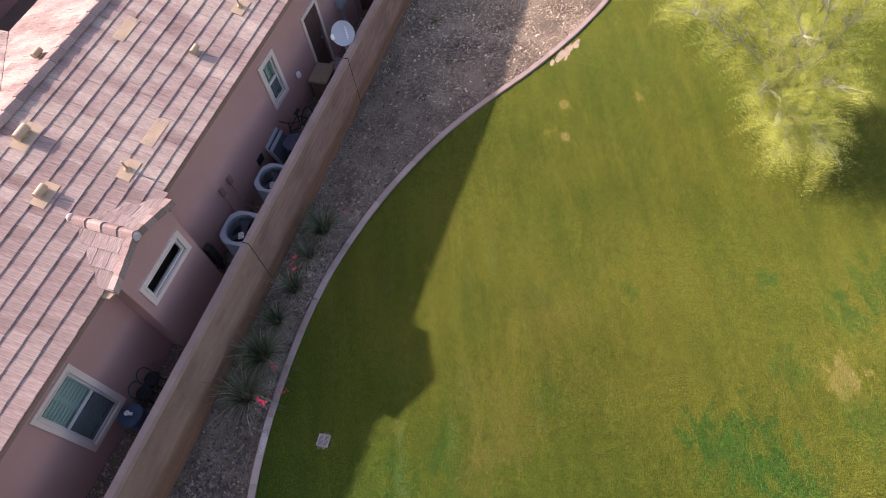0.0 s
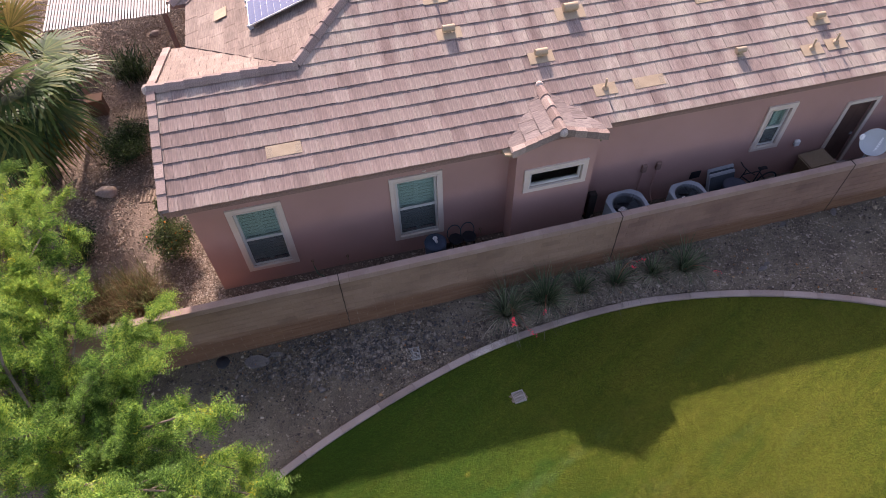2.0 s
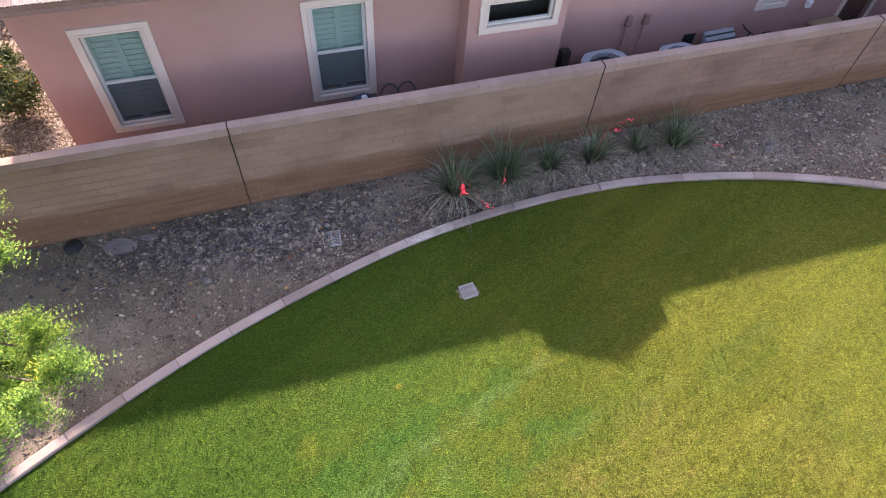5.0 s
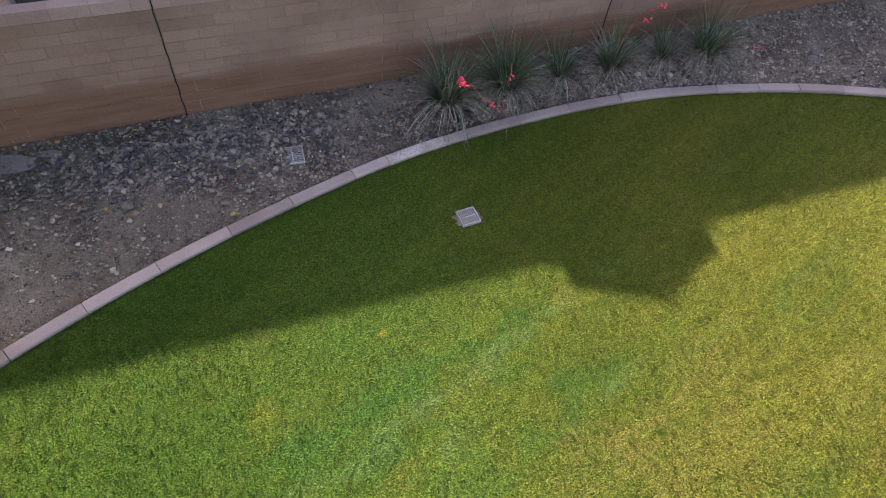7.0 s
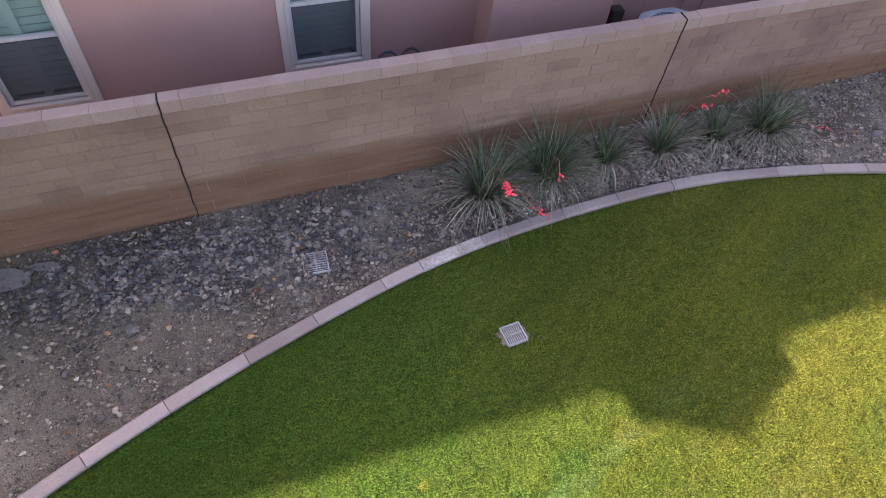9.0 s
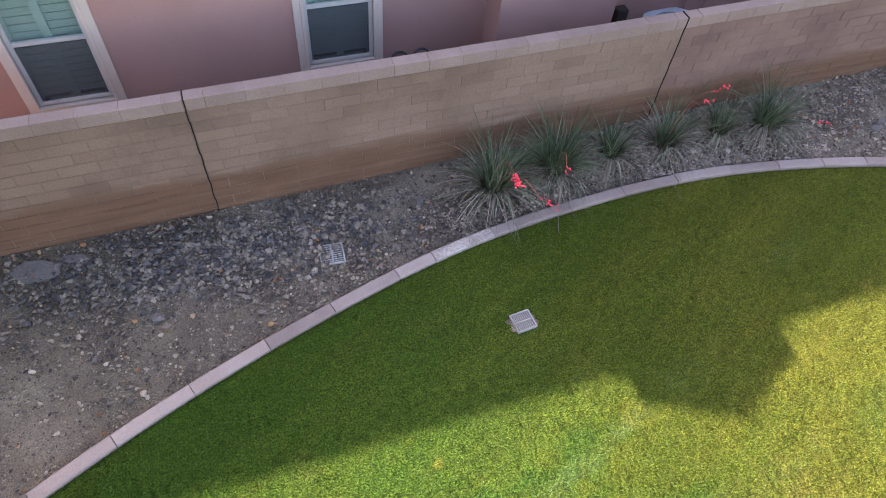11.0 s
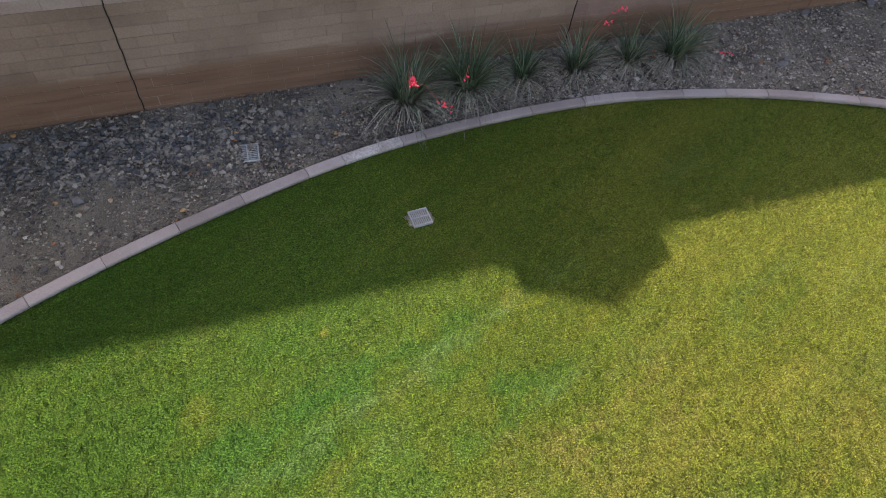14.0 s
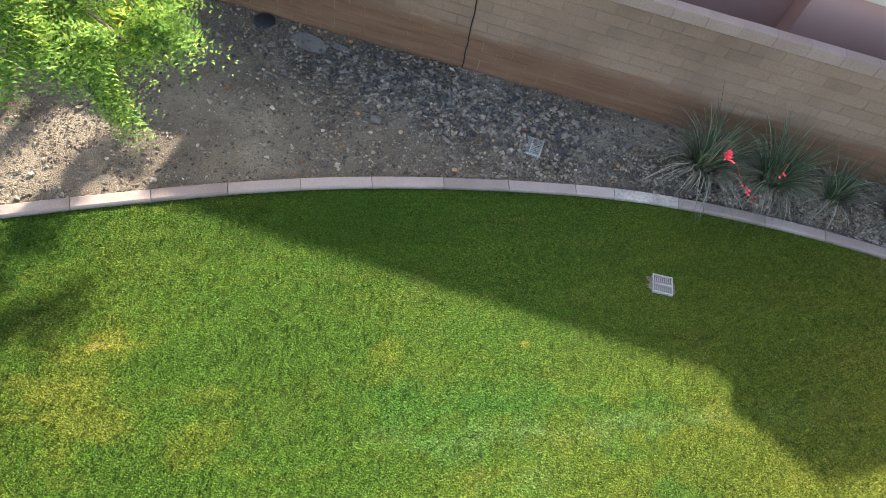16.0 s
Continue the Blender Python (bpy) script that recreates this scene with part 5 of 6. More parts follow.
# bare patches in the turf
def worn_patch(x, y, r):
    v = [(x + r * (1 + 0.7 * noise.noise((math.cos(a) * 2 + x, math.sin(a) * 2, y))) * math.cos(a), y + 0.6 * r * (1 + 0.35 * noise.noise((math.cos(a) * 3, x, math.sin(a) * 3))) * math.sin(a), 0.006) for a in [k * 0.2618 for k in range(24)]]
    s = Shape().add(v + [(x, y, 0.012)], [(i, (i + 1) % 24, 24) for i in range(24)])
    solid("bare_patch", s, M_SAND if y < -4 else M_SOIL, "small bare earth patch in the lawn", "bare patch", "structure")


for x, y, r in ((14.35, -4.46, 0.1), (14.55, -4.58, 0.13), (14.7, -4.62, 0.18), (14.84, -4.74, 0.17), (15.02, -4.8, 0.13), (15.14, -4.92, 0.15), (15.34, -4.95, 0.08), (14.6, -4.78, 0.07), (3.04, -2.55, 0.2)):
    worn_patch(x, y, r)


# ---- drains and bits in the bed ----
def drain(x, y, turn, size, z, label):
    t = thing("drain_grate", label, "drain", at=pose(x, y, z, 0, 0, turn))
    h = size / 2
    s = Shape()
    for lo, hi in (((-h, -h, -0.03), (h, -h + 0.016, 0.012)), ((-h, h - 0.016, -0.03), (h, h, 0.012)), ((-h, -h + 0.016, -0.03), (-h + 0.016, h - 0.016, 0.012)), ((h - 0.016, -h + 0.016, -0.03), (h, h - 0.016, 0.012)), ((-0.008, -h + 0.016, -0.02), (0.008, h - 0.016, 0.009))):
        s.box(lo, hi, 0.003)
    part("rim", s, M_GRATE, t)
    part("pit", Shape().box((-h + 0.016, -h + 0.016, -0.05), (h - 0.016, h - 0.016, -0.026)), M_BLACK, t)
    bar = Shape().box((-h + 0.016, -0.0048, -0.018), (h - 0.016, 0.0048, 0.006), 0.0).mesh("slat", M_GRATE)
    n = 8
    for i in range(n):
        part("slat", bar, M_GRATE, t, m=pose(0, -h + 0.036 + (size - 0.072) * i / (n - 1), 0))


drain(1.18, -1.08, -3, 0.29, 0.045, "pale grey square drain grate set in the gravel")
drain(3.04, -2.55, 95, 0.24, 0.03, "pale grey square drain grate in the lawn")
s = Shape().lathe([(0.0, 0.055), (0.06, 0.055), (0.08, 0.045), (0.13, 0.045), (0.15, 0.03), (0.155, -0.1)], 8, Matrix.Translation((-2.76, -0.24, -0.02)))
solid("irrigation_box", s, M_BLACK, "round black irrigation box lid at the foot of the fence", "irrigation box", smooth=True)


def slab(x, y, w, d, turn, z):
    n = 14
    ring = [(w * math.cos(a) * (1 + 0.25 * noise.noise((math.cos(a) + x, math.sin(a) + y, 4))), d * math.sin(a) * (1 + 0.25 * noise.noise((math.sin(a) * 2 + x, math.cos(a), 9)))) for a in [2 * math.pi * i / n for i in range(n)]]
    s = Shape().prism(ring, -0.02, 0.02, pose(x, y, z, 3, -2, turn))
    solid("flagstone", s, M_SLAB, "flat grey flagstone lying in the gravel", "flagstone")


slab(-2.05, -0.42, 0.26, 0.15, -18, 0.0)
slab(-1.65, -0.34, 0.14, 0.06, -10, 0.005)
for x, y, w in ((9.35, -1.0, 0.1), (9.5, -0.9, 0.07), (11.75, 0.0, 0.12), (10.4, -0.02, 0.1), (2.42, -0.6, 0.06)):
    slab(x, y, w, w * 0.5, 20 * x, float(bed_z(x, y)) + 0.035)


# ---- red yuccas ----
def ribbon(pts, widths, side, verts, faces):
    k = len(verts)
    for p, w in zip(pts, widths):
        verts += [p - side * w, p + side * w]
    for i in range(len(pts) - 1):
        faces.append((k + 2 * i, k + 2 * i + 1, k + 2 * i + 3, k + 2 * i + 2))


def yucca(x, y, r, h, n, seed, dry=0.4):
    z = float(bed_z(x, y))
    t = thing("red_yucca", "spiky grey-green red yucca clump in the gravel bed", "yucca", "yuccas along the fence", at=pose(x, y, z))
    rr = random.Random(seed)
    sets = {"leaves": ([], []), "dry_leaves": ([], [])}
    room, back = float(y - curb_y(x)) - 0.13, float(fence_y(x) - y) - 0.03
    for i in range(int(n * 0.72)):
        a, steep = rr.uniform(0, 6.283), rr.random() ** 0.75
        L = h * rr.uniform(0.7, 1.25)
        out = Vector((math.cos(a), math.sin(a), 0))
        side = Vector((-out.y, out.x, 0))
        bend = Vector((rr.gauss(0, 0.21), rr.gauss(0, 0.21), 0))
        limit = room / max(0.05, -out.y) if out.y < 0 else back / max(0.05, out.y)
        reach = min(r * L / h * (0.33 + 0.74 * steep), limit * rr.uniform(0.85, 1.05))
        pts = []
        for k in range(7):
            f = k / 6
            hz = L * (1.05 * f - (0.12 + 1.1 * steep ** 1.5) * f * f)
            pts.append(out * (0.05 + reach * f ** 1.1) + bend * f * f * r * 1.4 + Vector((0, 0, max(0.012, hz))))
        which = "dry_leaves" if steep > 1 - dry * 0.75 and rr.random() < 0.8 else "leaves"
        ribbon(pts, [0.0064, 0.0067, 0.0062, 0.0056, 0.0045, 0.003, 0.001], side, *sets[which])
    for name, (v, f) in sets.items():
        if v:
            part(name, Shape().add(v, f), M_YUCCA if name == "leaves" else M_YUCCA_DRY, t, "dry bleached lower blades" if name == "dry_leaves" else "")
    return t


def flower_stalk(t, tip, end, n, seed):
    """A thin arching stalk from the clump's heart to tip, with blossoms from there to end (world places)."""
    rr = random.Random(seed)
    base = t.matrix_basis.translation
    tip, end = Vector(tip) - base, Vector(end) - base
    mid = Vector((tip.x * 0.25, tip.y * 0.25, max(tip.z * 0.68, 0.25)))
    pts = [Vector((0, 0, 0.05)), mid * 0.5 + Vector((0, 0, mid.z * 0.08)), mid, (mid + tip) * 0.5 + Vector((0, 0, 0.09)), tip, end]
    part("flower_stalk", Shape().tube(pts, [0.005, 0.0045, 0.004, 0.0035, 0.003, 0.002], 5), M_STALK, t)
    s = Shape()
    for i in range(n):
        p = tip.lerp(end, i / n) + Vector((rr.gauss(0, 0.018), rr.gauss(0, 0.018), rr.gauss(0, 0.016)))
        d = Vector((rr.gauss(0, 1), rr.gauss(0, 1), rr.gauss(0.2, 0.6))).normalized() * rr.uniform(0.022, 0.04)
        s.tube([p, p + d * 0.5, p + d], [0.003, 0.011, 0.005], 5)
    part("blossoms", s, M_FLOWER, t, "coral red tubular blossoms")


Y = [yucca(3.36, -0.68, 0.66, 0.98, 620, 1, 0.72), yucca(4.25, -0.62, 0.62, 1.02, 640, 2, 0.35), yucca(5.12, -0.52, 0.44, 0.76, 300, 3, 0.6),
     yucca(5.95, -0.54, 0.55, 0.8, 380, 4, 0.75), yucca(6.85, -0.52, 0.5, 0.78, 300, 5, 0.65), yucca(7.58, -0.58, 0.62, 0.95, 470, 6, 0.5)]
flower_stalk(Y[0], (3.2, -1.42, 1.2), (3.13, -1.66, 1.3), 40, 1)
flower_stalk(Y[0], (3.46, -1.66, 1.0), (3.58, -1.86, 1.03), 10, 2)
flower_stalk(Y[1], (3.92, -1.3, 1.02), (3.86, -1.4, 1.06), 6, 3)
flower_stalk(Y[3], (5.98, -0.86, 1.16), (6.02, -0.95, 1.3), 9, 4)
flower_stalk(Y[3], (6.1, -0.84, 1.32), (6.22, -0.88, 1.4), 10, 5)
flower_stalk(Y[5], (7.96, -1.02, 0.56), (8.08, -1.1, 0.58), 8, 6)

# ---- passage behind the fence ----
def condenser(x, y, size, h, turn):
    t = thing("air_conditioner", "grey square air-conditioning condenser with a round fan grille", "air conditioner", "condensers by the house wall", at=pose(x, y, 0.02, 0, 0, turn))
    a = size / 2
    c = a * 0.42
    ring = [(a - c, -a), (a, -a + c), (a, a - c), (a - c, a), (-a + c, a), (-a, a - c), (-a, -a + c), (-a + c, -a)]
    part("pad", Shape().box((-a - 0.06, -a - 0.06, -0.08), (a + 0.06, a + 0.06, 0.05), 0.01), M_CURB, t)
    def hollow(k0, k1, z0, z1, s=None):
        s = s or Shape()
        v = [(p * k, q * k, z) for k, z in ((k0, z0), (k0, z1), (k1, z1), (k1, z0)) for p, q in ring]
        return s.add(v, [(j * 8 + i, j * 8 + (i + 1) % 8, (j + 1) % 4 * 8 + (i + 1) % 8, (j + 1) % 4 * 8 + i) for j in range(4) for i in range(8)])

    part("body", hollow(0.97, 0.9, 0.05, h - 0.06), M_GREY, t)
    fin = Shape()
    for i in range(14):
        z = 0.12 + (h - 0.25) * i / 13
        hollow(0.985, 0.975, z, z + 0.018, fin)
    part("louvres", fin, M_ACTOP, t)
    n = 32
    R = a * 0.8
    v = []
    for z in (h - 0.06, h):
        v += [(p, q, z) for p, q in ring]
    outer = []
    for i in range(n):
        ang = 2 * math.pi * i / n
        d = Vector((math.cos(ang), math.sin(ang)))
        k = min(a / max(1e-6, abs(d.x)), a / max(1e-6, abs(d.y)), (2 * a - c) / max(1e-6, abs(d.x) + abs(d.y)))
        outer.append((d.x * k, d.y * k))
    v = [(p, q, h - 0.07) for p, q in outer] + [(p, q, h - 0.012) for p, q in outer] + [(p * 0.96, q * 0.96, h) for p, q in outer]
    v += [(R * math.cos(2 * math.pi * i / n), R * math.sin(2 * math.pi * i / n), h - 0.01) for i in range(n)] + [(R * 0.97 * math.cos(2 * math.pi * i / n), R * 0.97 * math.sin(2 * math.pi * i / n), h - 0.09) for i in range(n)]
    part("top_cover", Shape().add(v, [(j * n + i, j * n + (i + 1) % n, (j + 1) * n + (i + 1) % n, (j + 1) * n + i) for j in range(4) for i in range(n)]), M_ACTOP, t, smooth=True)
    part("well", Shape().prism([(R * 0.98 * math.cos(2 * math.pi * i / 24), R * 0.98 * math.sin(2 * math.pi * i / 24)) for i in range(24)], h - 0.36, h - 0.33), M_BLACK, t)
    fan = Shape().lathe([(0.0, 0.03), (0.07, 0.02), (0.07, -0.03)], 14, Matrix.Translation((0, 0, h - 0.16)))
    for i in range(3):
        m = pose(0, 0, h - 0.17, 0, 0, 120 * i + 20) @ pose(0, 0, 0, 24)
        fan.add([(0.05, -0.05, 0), (R * 0.9, -0.13, 0), (R * 0.92, 0.12, 0.0), (0.05, 0.06, 0), (0.05, -0.05, 0.006), (R * 0.9, -0.13, 0.006), (R * 0.92, 0.12, 0.006), (0.05, 0.06, 0.006)], [(3, 2, 1, 0), (4, 5, 6, 7), (0, 1, 5, 4), (1, 2, 6, 5), (2, 3, 7, 6), (3, 0, 4, 7)], m)
    part("fan", fan, M_FAN, t)
    gr = Shape()
    for k in range(10):
        gr.torus(R * (0.1 + 0.1 * k), 0.0028, 28, 4, Matrix.Translation((0, 0, h - 0.006)))
    for i in range(8):
        ang = i * math.pi / 4
        gr.tube([(0, 0, h - 0.006), (R * math.cos(ang), R * math.sin(ang), h - 0.006)], 0.002, 4)
    part("grille", gr, M_BLACK, t)
    part("notice", Shape().box((-0.13, -0.08, h - 0.12), (0.05, 0.06, h - 0.115), 0, pose(-0.1, 0.02, 0, 0, 0, 25)), M_WHITE, t, "white paper notice under the grille")


condenser(6.77, 0.97, 0.92, 0.88, 3)
condenser(8.29, 0.92, 0.84, 0.85, 3)

for x in (7.34, 7.7):
    t = thing("disconnect_box", "small stucco-coloured electrical box with a conduit on the wall", "electrical box", "boxes above the condensers")
    part("case", Shape().box((x - 0.06, WALL_Y - 0.08, 1.2), (x + 0.06, WALL_Y, 1.42), 0.01), M_FASCIA, t)
    part("conduit", Shape().tube([(x, WALL_Y - 0.03, 1.2), (x, WALL_Y - 0.03, 0.6), (x - 0.02, WALL_Y - 0.1, 0.42), (x - 0.05, WALL_Y - 0.3, 0.35)], 0.016, 8), M_STUCCO, t)
t = thing("meter_box", "dark metal utility box on a post beside the bay", "utility box")
part("case", Shape().box((5.97, 1.36, 0.3), (6.16, 1.52, 1.0), 0.015), material("dark_case", [(0.035, 0.028, 0.026), (0.055, 0.045, 0.04)], rough=0.6, bump=0.1), t)
part("post", Shape().box((6.02, 1.42, -0.05), (6.12, 1.5, 0.3)), M_BLACK, t)

# leaning folding tables and a drum
for i, (dx, dy) in enumerate(((0, 0), (-0.04, -0.13))):
    t = thing("folding_table", "grey folded plastic table leaning against the wall", "folding table", "tables leaning on the wall", at=pose(9.48 + dx, 1.32 + dy, 0.02, -19, 0, 3))
    part("tabletop", Shape().box((-0.35, -0.035, 0), (0.35, 0.035, 0.84 - 0.03 * i), 0.015), M_DISH, t)
    part("rib", Shape().box((-0.33, -0.05, 0.03), (0.33, -0.036, 0.78 - 0.03 * i), 0.01), M_FAN, t, "dark hollow underside")
t = thing("drum", "dark round drum with a flat lid behind the fence", "drum", at=pose(9.5, 0.95, 0) @ Matrix.Diagonal((0.92, 0.92, 1.14, 1)))
part("body", Shape().lathe([(0.26, 0.0), (0.29, 0.1), (0.3, 0.35), (0.28, 0.66)], 24), M_BLACK, t, smooth=True)
part("lid", Shape().lathe([(0.3, 0.64), (0.31, 0.68), (0.29, 0.71), (0.1, 0.73), (0.0, 0.73)], 24), material("dark_lid", [(0.05, 0.06, 0.085), (0.07, 0.08, 0.11)], rough=0.5, bump=0.05), t, smooth=True)
part("access_panel", Shape().box((8.72, WALL_Y - 0.02, 0.55), (8.98, WALL_Y - 0.002, 0.78), 0.004), M_BLACK, house)


def bicycle(x, y, turn):
    t = thing("bicycle", "old dark bicycle parked against the house wall", "bicycle", at=pose(x, y, 0.03, -6, 6, turn) @ Matrix.Diagonal((0.95, 0.95, 0.86, 1)))
    up = lambda a, b: (a, 0, b)
    for cx_ in (-0.52, 0.52):
        w = part("wheel", Shape().torus(0.31, 0.022, 32, 8, pose(cx_, 0, 0.335, 90)), M_BLACK, t, smooth=True)
        part("rim", Shape().torus(0.285, 0.008, 32, 6, pose(cx_, 0, 0.335, 90)), M_GREY, w)
        sp = Shape()
        for i in range(14):
            ang = 2 * math.pi * i / 14
            sp.tube([(cx_, 0.0, 0.335), (cx_ + 0.28 * math.cos(ang), 0, 0.335 + 0.28 * math.sin(ang))], 0.0025, 4, False)
        part("spokes", sp, M_GREY, w)
    f = Shape()
    for a, b in (((-0.36, 0.82), (-0.44, 0.62)), ((-0.4, 0.72), (0.08, 0.34)), ((-0.38, 0.78), (0.16, 0.78)), ((0.08, 0.34), (0.18, 0.84)), ((0.08, 0.34), (0.52, 0.335)), ((0.16, 0.74), (0.52, 0.335)), ((-0.44, 0.62), (-0.52, 0.335))):
        f.tube([up(*a), up(*b)], 0.016, 8)
    part("frame", f, M_BLACK, t)
    part("handlebar", Shape().tube([(-0.3, -0.28, 0.98), (-0.34, -0.12, 0.96), (-0.34, 0.12, 0.96), (-0.3, 0.28, 0.98)], 0.014, 8).tube([(-0.34, 0, 0.96), (-0.36, 0, 0.8)], 0.016, 8), M_BLACK, t)
    part("saddle", Shape().box((0.08, -0.06, 0.84), (0.34, 0.06, 0.9), 0.025), M_BLACK, t)
    part("crank", Shape().lathe([(0.0, 0.01), (0.085, 0.01), (0.085, -0.01), (0.0, -0.01)], 18, pose(0.08, -0.05, 0.34, 90)), M_GREY, t)


bicycle(10.2, 1.24, 5)

t = thing("storage_box", "tan resin garden storage box with a rounded lid", "storage box", at=pose(11.93, 1.3, 0.0, 0, 0, 4))
part("body", Shape().box((-0.33, -0.22, -0.02), (0.33, 0.24, 0.68), 0.02), material("brown_resin", [(0.16, 0.1, 0.06), (0.2, 0.13, 0.08)], rough=0.6), t)
part("lid", Shape().box((-0.38, -0.27, 0.68), (0.38, 0.28, 0.745), 0.028), M_TAN, t)
part("handle", Shape().box((-0.08, -0.29, 0.66), (0.08, -0.265, 0.7), 0.006), M_BLACK, t)

# satellite dish on a post
DN = Vector((-0.68, -0.46, 0.57)).normalized()
DC = Vector((12.2, 0.45, 1.98))
t = thing("satellite_dish", "grey oval satellite dish on a post behind the fence", "satellite dish")
sx = DN.cross(Vector((0, 0, 1))).normalized()
DM = Matrix((sx, DN.cross(sx) * -1, DN)).transposed().to_4x4()
DM = Matrix.Translation(DC) @ DM @ Matrix.Scale(0.74, 4) @ pose(0, 0, 0, 0, 0, 90)
prof = [(0.0, -0.085), (0.12, -0.078), (0.24, -0.052), (0.34, -0.018), (0.41, 0.012), (0.42, 0.004), (0.34, -0.03), (0.24, -0.066), (0.1, -0.094), (0.0, -0.1)]
dish = part("reflector", Shape().lathe(prof, 40, DM @ Matrix.Diagonal((1, 0.95, 1, 1))), M_DISH, t, smooth=True)
M_MARK = material("dish_mark", [(0.7, 0.71, 0.72), (0.76, 0.77, 0.78)], bump=0, rough=0.5)
for a, w in ((-0.16, 0.05), (-0.08, 0.05), (-0.005, 0.035), (0.06, 0.05), (0.13, 0.045), (0.195, 0.04), (-0.25, 0.06)):
    z = -0.09 + 0.37 * (a * a + 0.13 * 0.13) + 0.018
    part("mark", Shape().box((a - w / 2, 0.09, z), (a + w / 2, 0.16, z + 0.002), 0, DM), M_MARK, dish, "white printed mark")
part("feed_arm", Shape().tube([tuple(DM @ Vector((0, -0.39, 0.0))), tuple(DM @ Vector((0, -0.44, 0.2))), tuple(DM @ Vector((0, -0.36, 0.42)))], 0.02, 8), M_GREY, t)
part("receiver", Shape().box((-0.09, -0.42, 0.36), (0.09, -0.3, 0.5), 0.02, DM), M_WHITE, t)
part("mast", Shape().tube([tuple(DM @ Vector((0, 0, -0.09))), tuple(DM @ Vector((0, 0.0, -0.2))), (12.36, 0.58, 1.6), (12.36, 0.58, -0.1)], 0.028, 10), M_GREY, t)
part("bracket", Shape().box((-0.1, -0.12, -0.2), (0.1, 0.12, -0.09), 0.015, DM), M_GREY, t)

# fittings on the wall
t = thing("outlet_cover", "small white weatherproof outlet cover on the wall", "outlet")
part("case", Shape().box((11.3, WALL_Y - 0.1, 1.05), (11.43, WALL_Y, 1.22), 0.02), M_WHITE, t)
t = thing("floodlight", "twin white floodlight on the wall beside the door", "floodlight")
part("base", Shape().lathe([(0.0, 0.03), (0.05, 0.03), (0.06, 0.0)], 14, pose(13.52, WALL_Y, 1.95, 90)), M_WHITE, t)
for dx in (-0.09, 0.09):
    part("lamp", Shape().lathe([(0.0, 0.0), (0.035, 0.0), (0.06, 0.1), (0.055, 0.11), (0.0, 0.1)], 14, pose(13.52 + dx, WALL_Y - 0.04, 1.95, 115, 0, -dx * 200)), M_WHITE, t, smooth=True)
for x, z, w, hh in ((14.25, 1.85, 0.34, 0.5), (14.15, 1.12, 0.3, 0.4), (14.85, 1.4, 0.22, 0.34)):
    t = thing("utility_cabinet", "blue-grey metal utility cabinet on the house wall", "utility cabinet", "cabinets beyond the door")
    part("case", Shape().box((x - w / 2, WALL_Y - 0.16, z), (x + w / 2, WALL_Y, z + hh), 0.015), M_ACTOP, t)
    part("cover", Shape().box((x - w / 2 + 0.02, WALL_Y - 0.175, z + 0.03), (x + w / 2 - 0.02, WALL_Y - 0.16, z + hh - 0.03), 0.006), M_GREY, t)
    part("conduit", Shape().tube([(x, WALL_Y - 0.06, z), (x, WALL_Y - 0.06, 0.0)], 0.02, 8), M_GREY, t)
t = thing("wall_lamp", "small stucco-coloured lamp high on the wall", "wall lamp")
part("case", Shape().box((2.08, WALL_Y - 0.07, 2.66), (2.2, WALL_Y, 2.76), 0.015), M_STUCCO, t)
part("lens", Shape().box((2.1, WALL_Y - 0.09, 2.64), (2.18, WALL_Y - 0.02, 2.662), 0.008), M_TRIM, t)
for x, z in ((-0.55, 0.42), (0.24, 0.34), (3.05, 0.3), (3.4, 0.32)):
    t = thing("hose_tap", "small brass hose tap on the wall", "tap", "taps along the wall")
    part("pipe", Shape().tube([(x, WALL_Y, z), (x, WALL_Y - 0.09, z), (x, WALL_Y - 0.11, z - 0.05)], 0.013, 8), M_TAN, t)
    part("wheel", Shape().torus(0.03, 0.006, 14, 6, pose(x, WALL_Y - 0.06, z + 0.04)), M_RUST, t)
s = Shape().tube([(-0.55, 1.52, 0.36), (-0.5, 1.4, 0.2), (-0.2, 1.2, 0.05), (0.1, 1.05, 0.04), (0.5, 1.0, 0.04)], 0.012, 7)
solid("garden_hose", s, material("hose_green", [(0.05, 0.12, 0.07), (0.07, 0.15, 0.09)], rough=0.5, bump=0), "green garden hose trailing from the tap", "garden hose", smooth=True)
t = thing("tub", "round blue plastic tub behind the fence", "tub", at=pose(2.24, 1.25, 0.0, 0, 0, 12) @ Matrix.Diagonal((1, 1, 1.72, 1)))
part("body", Shape().lathe([(0.0, 0.0), (0.2, 0.0), (0.235, 0.1), (0.25, 0.3), (0.235, 0.36)], 24), M_BLUE, t, smooth=True)
part("lid", Shape().lathe([(0.25, 0.34), (0.255, 0.37), (0.235, 0.39), (0.1, 0.41), (0.0, 0.41)], 24), M_BLUE, t, smooth=True)
part("scoop", Shape().box((-0.03, -0.1, 0.41), (0.03, 0.08, 0.45), 0.012).box((-0.05, -0.04, 0.43), (0.05, 0.05, 0.47), 0.015), M_WHITE, t, "white plastic scoop")
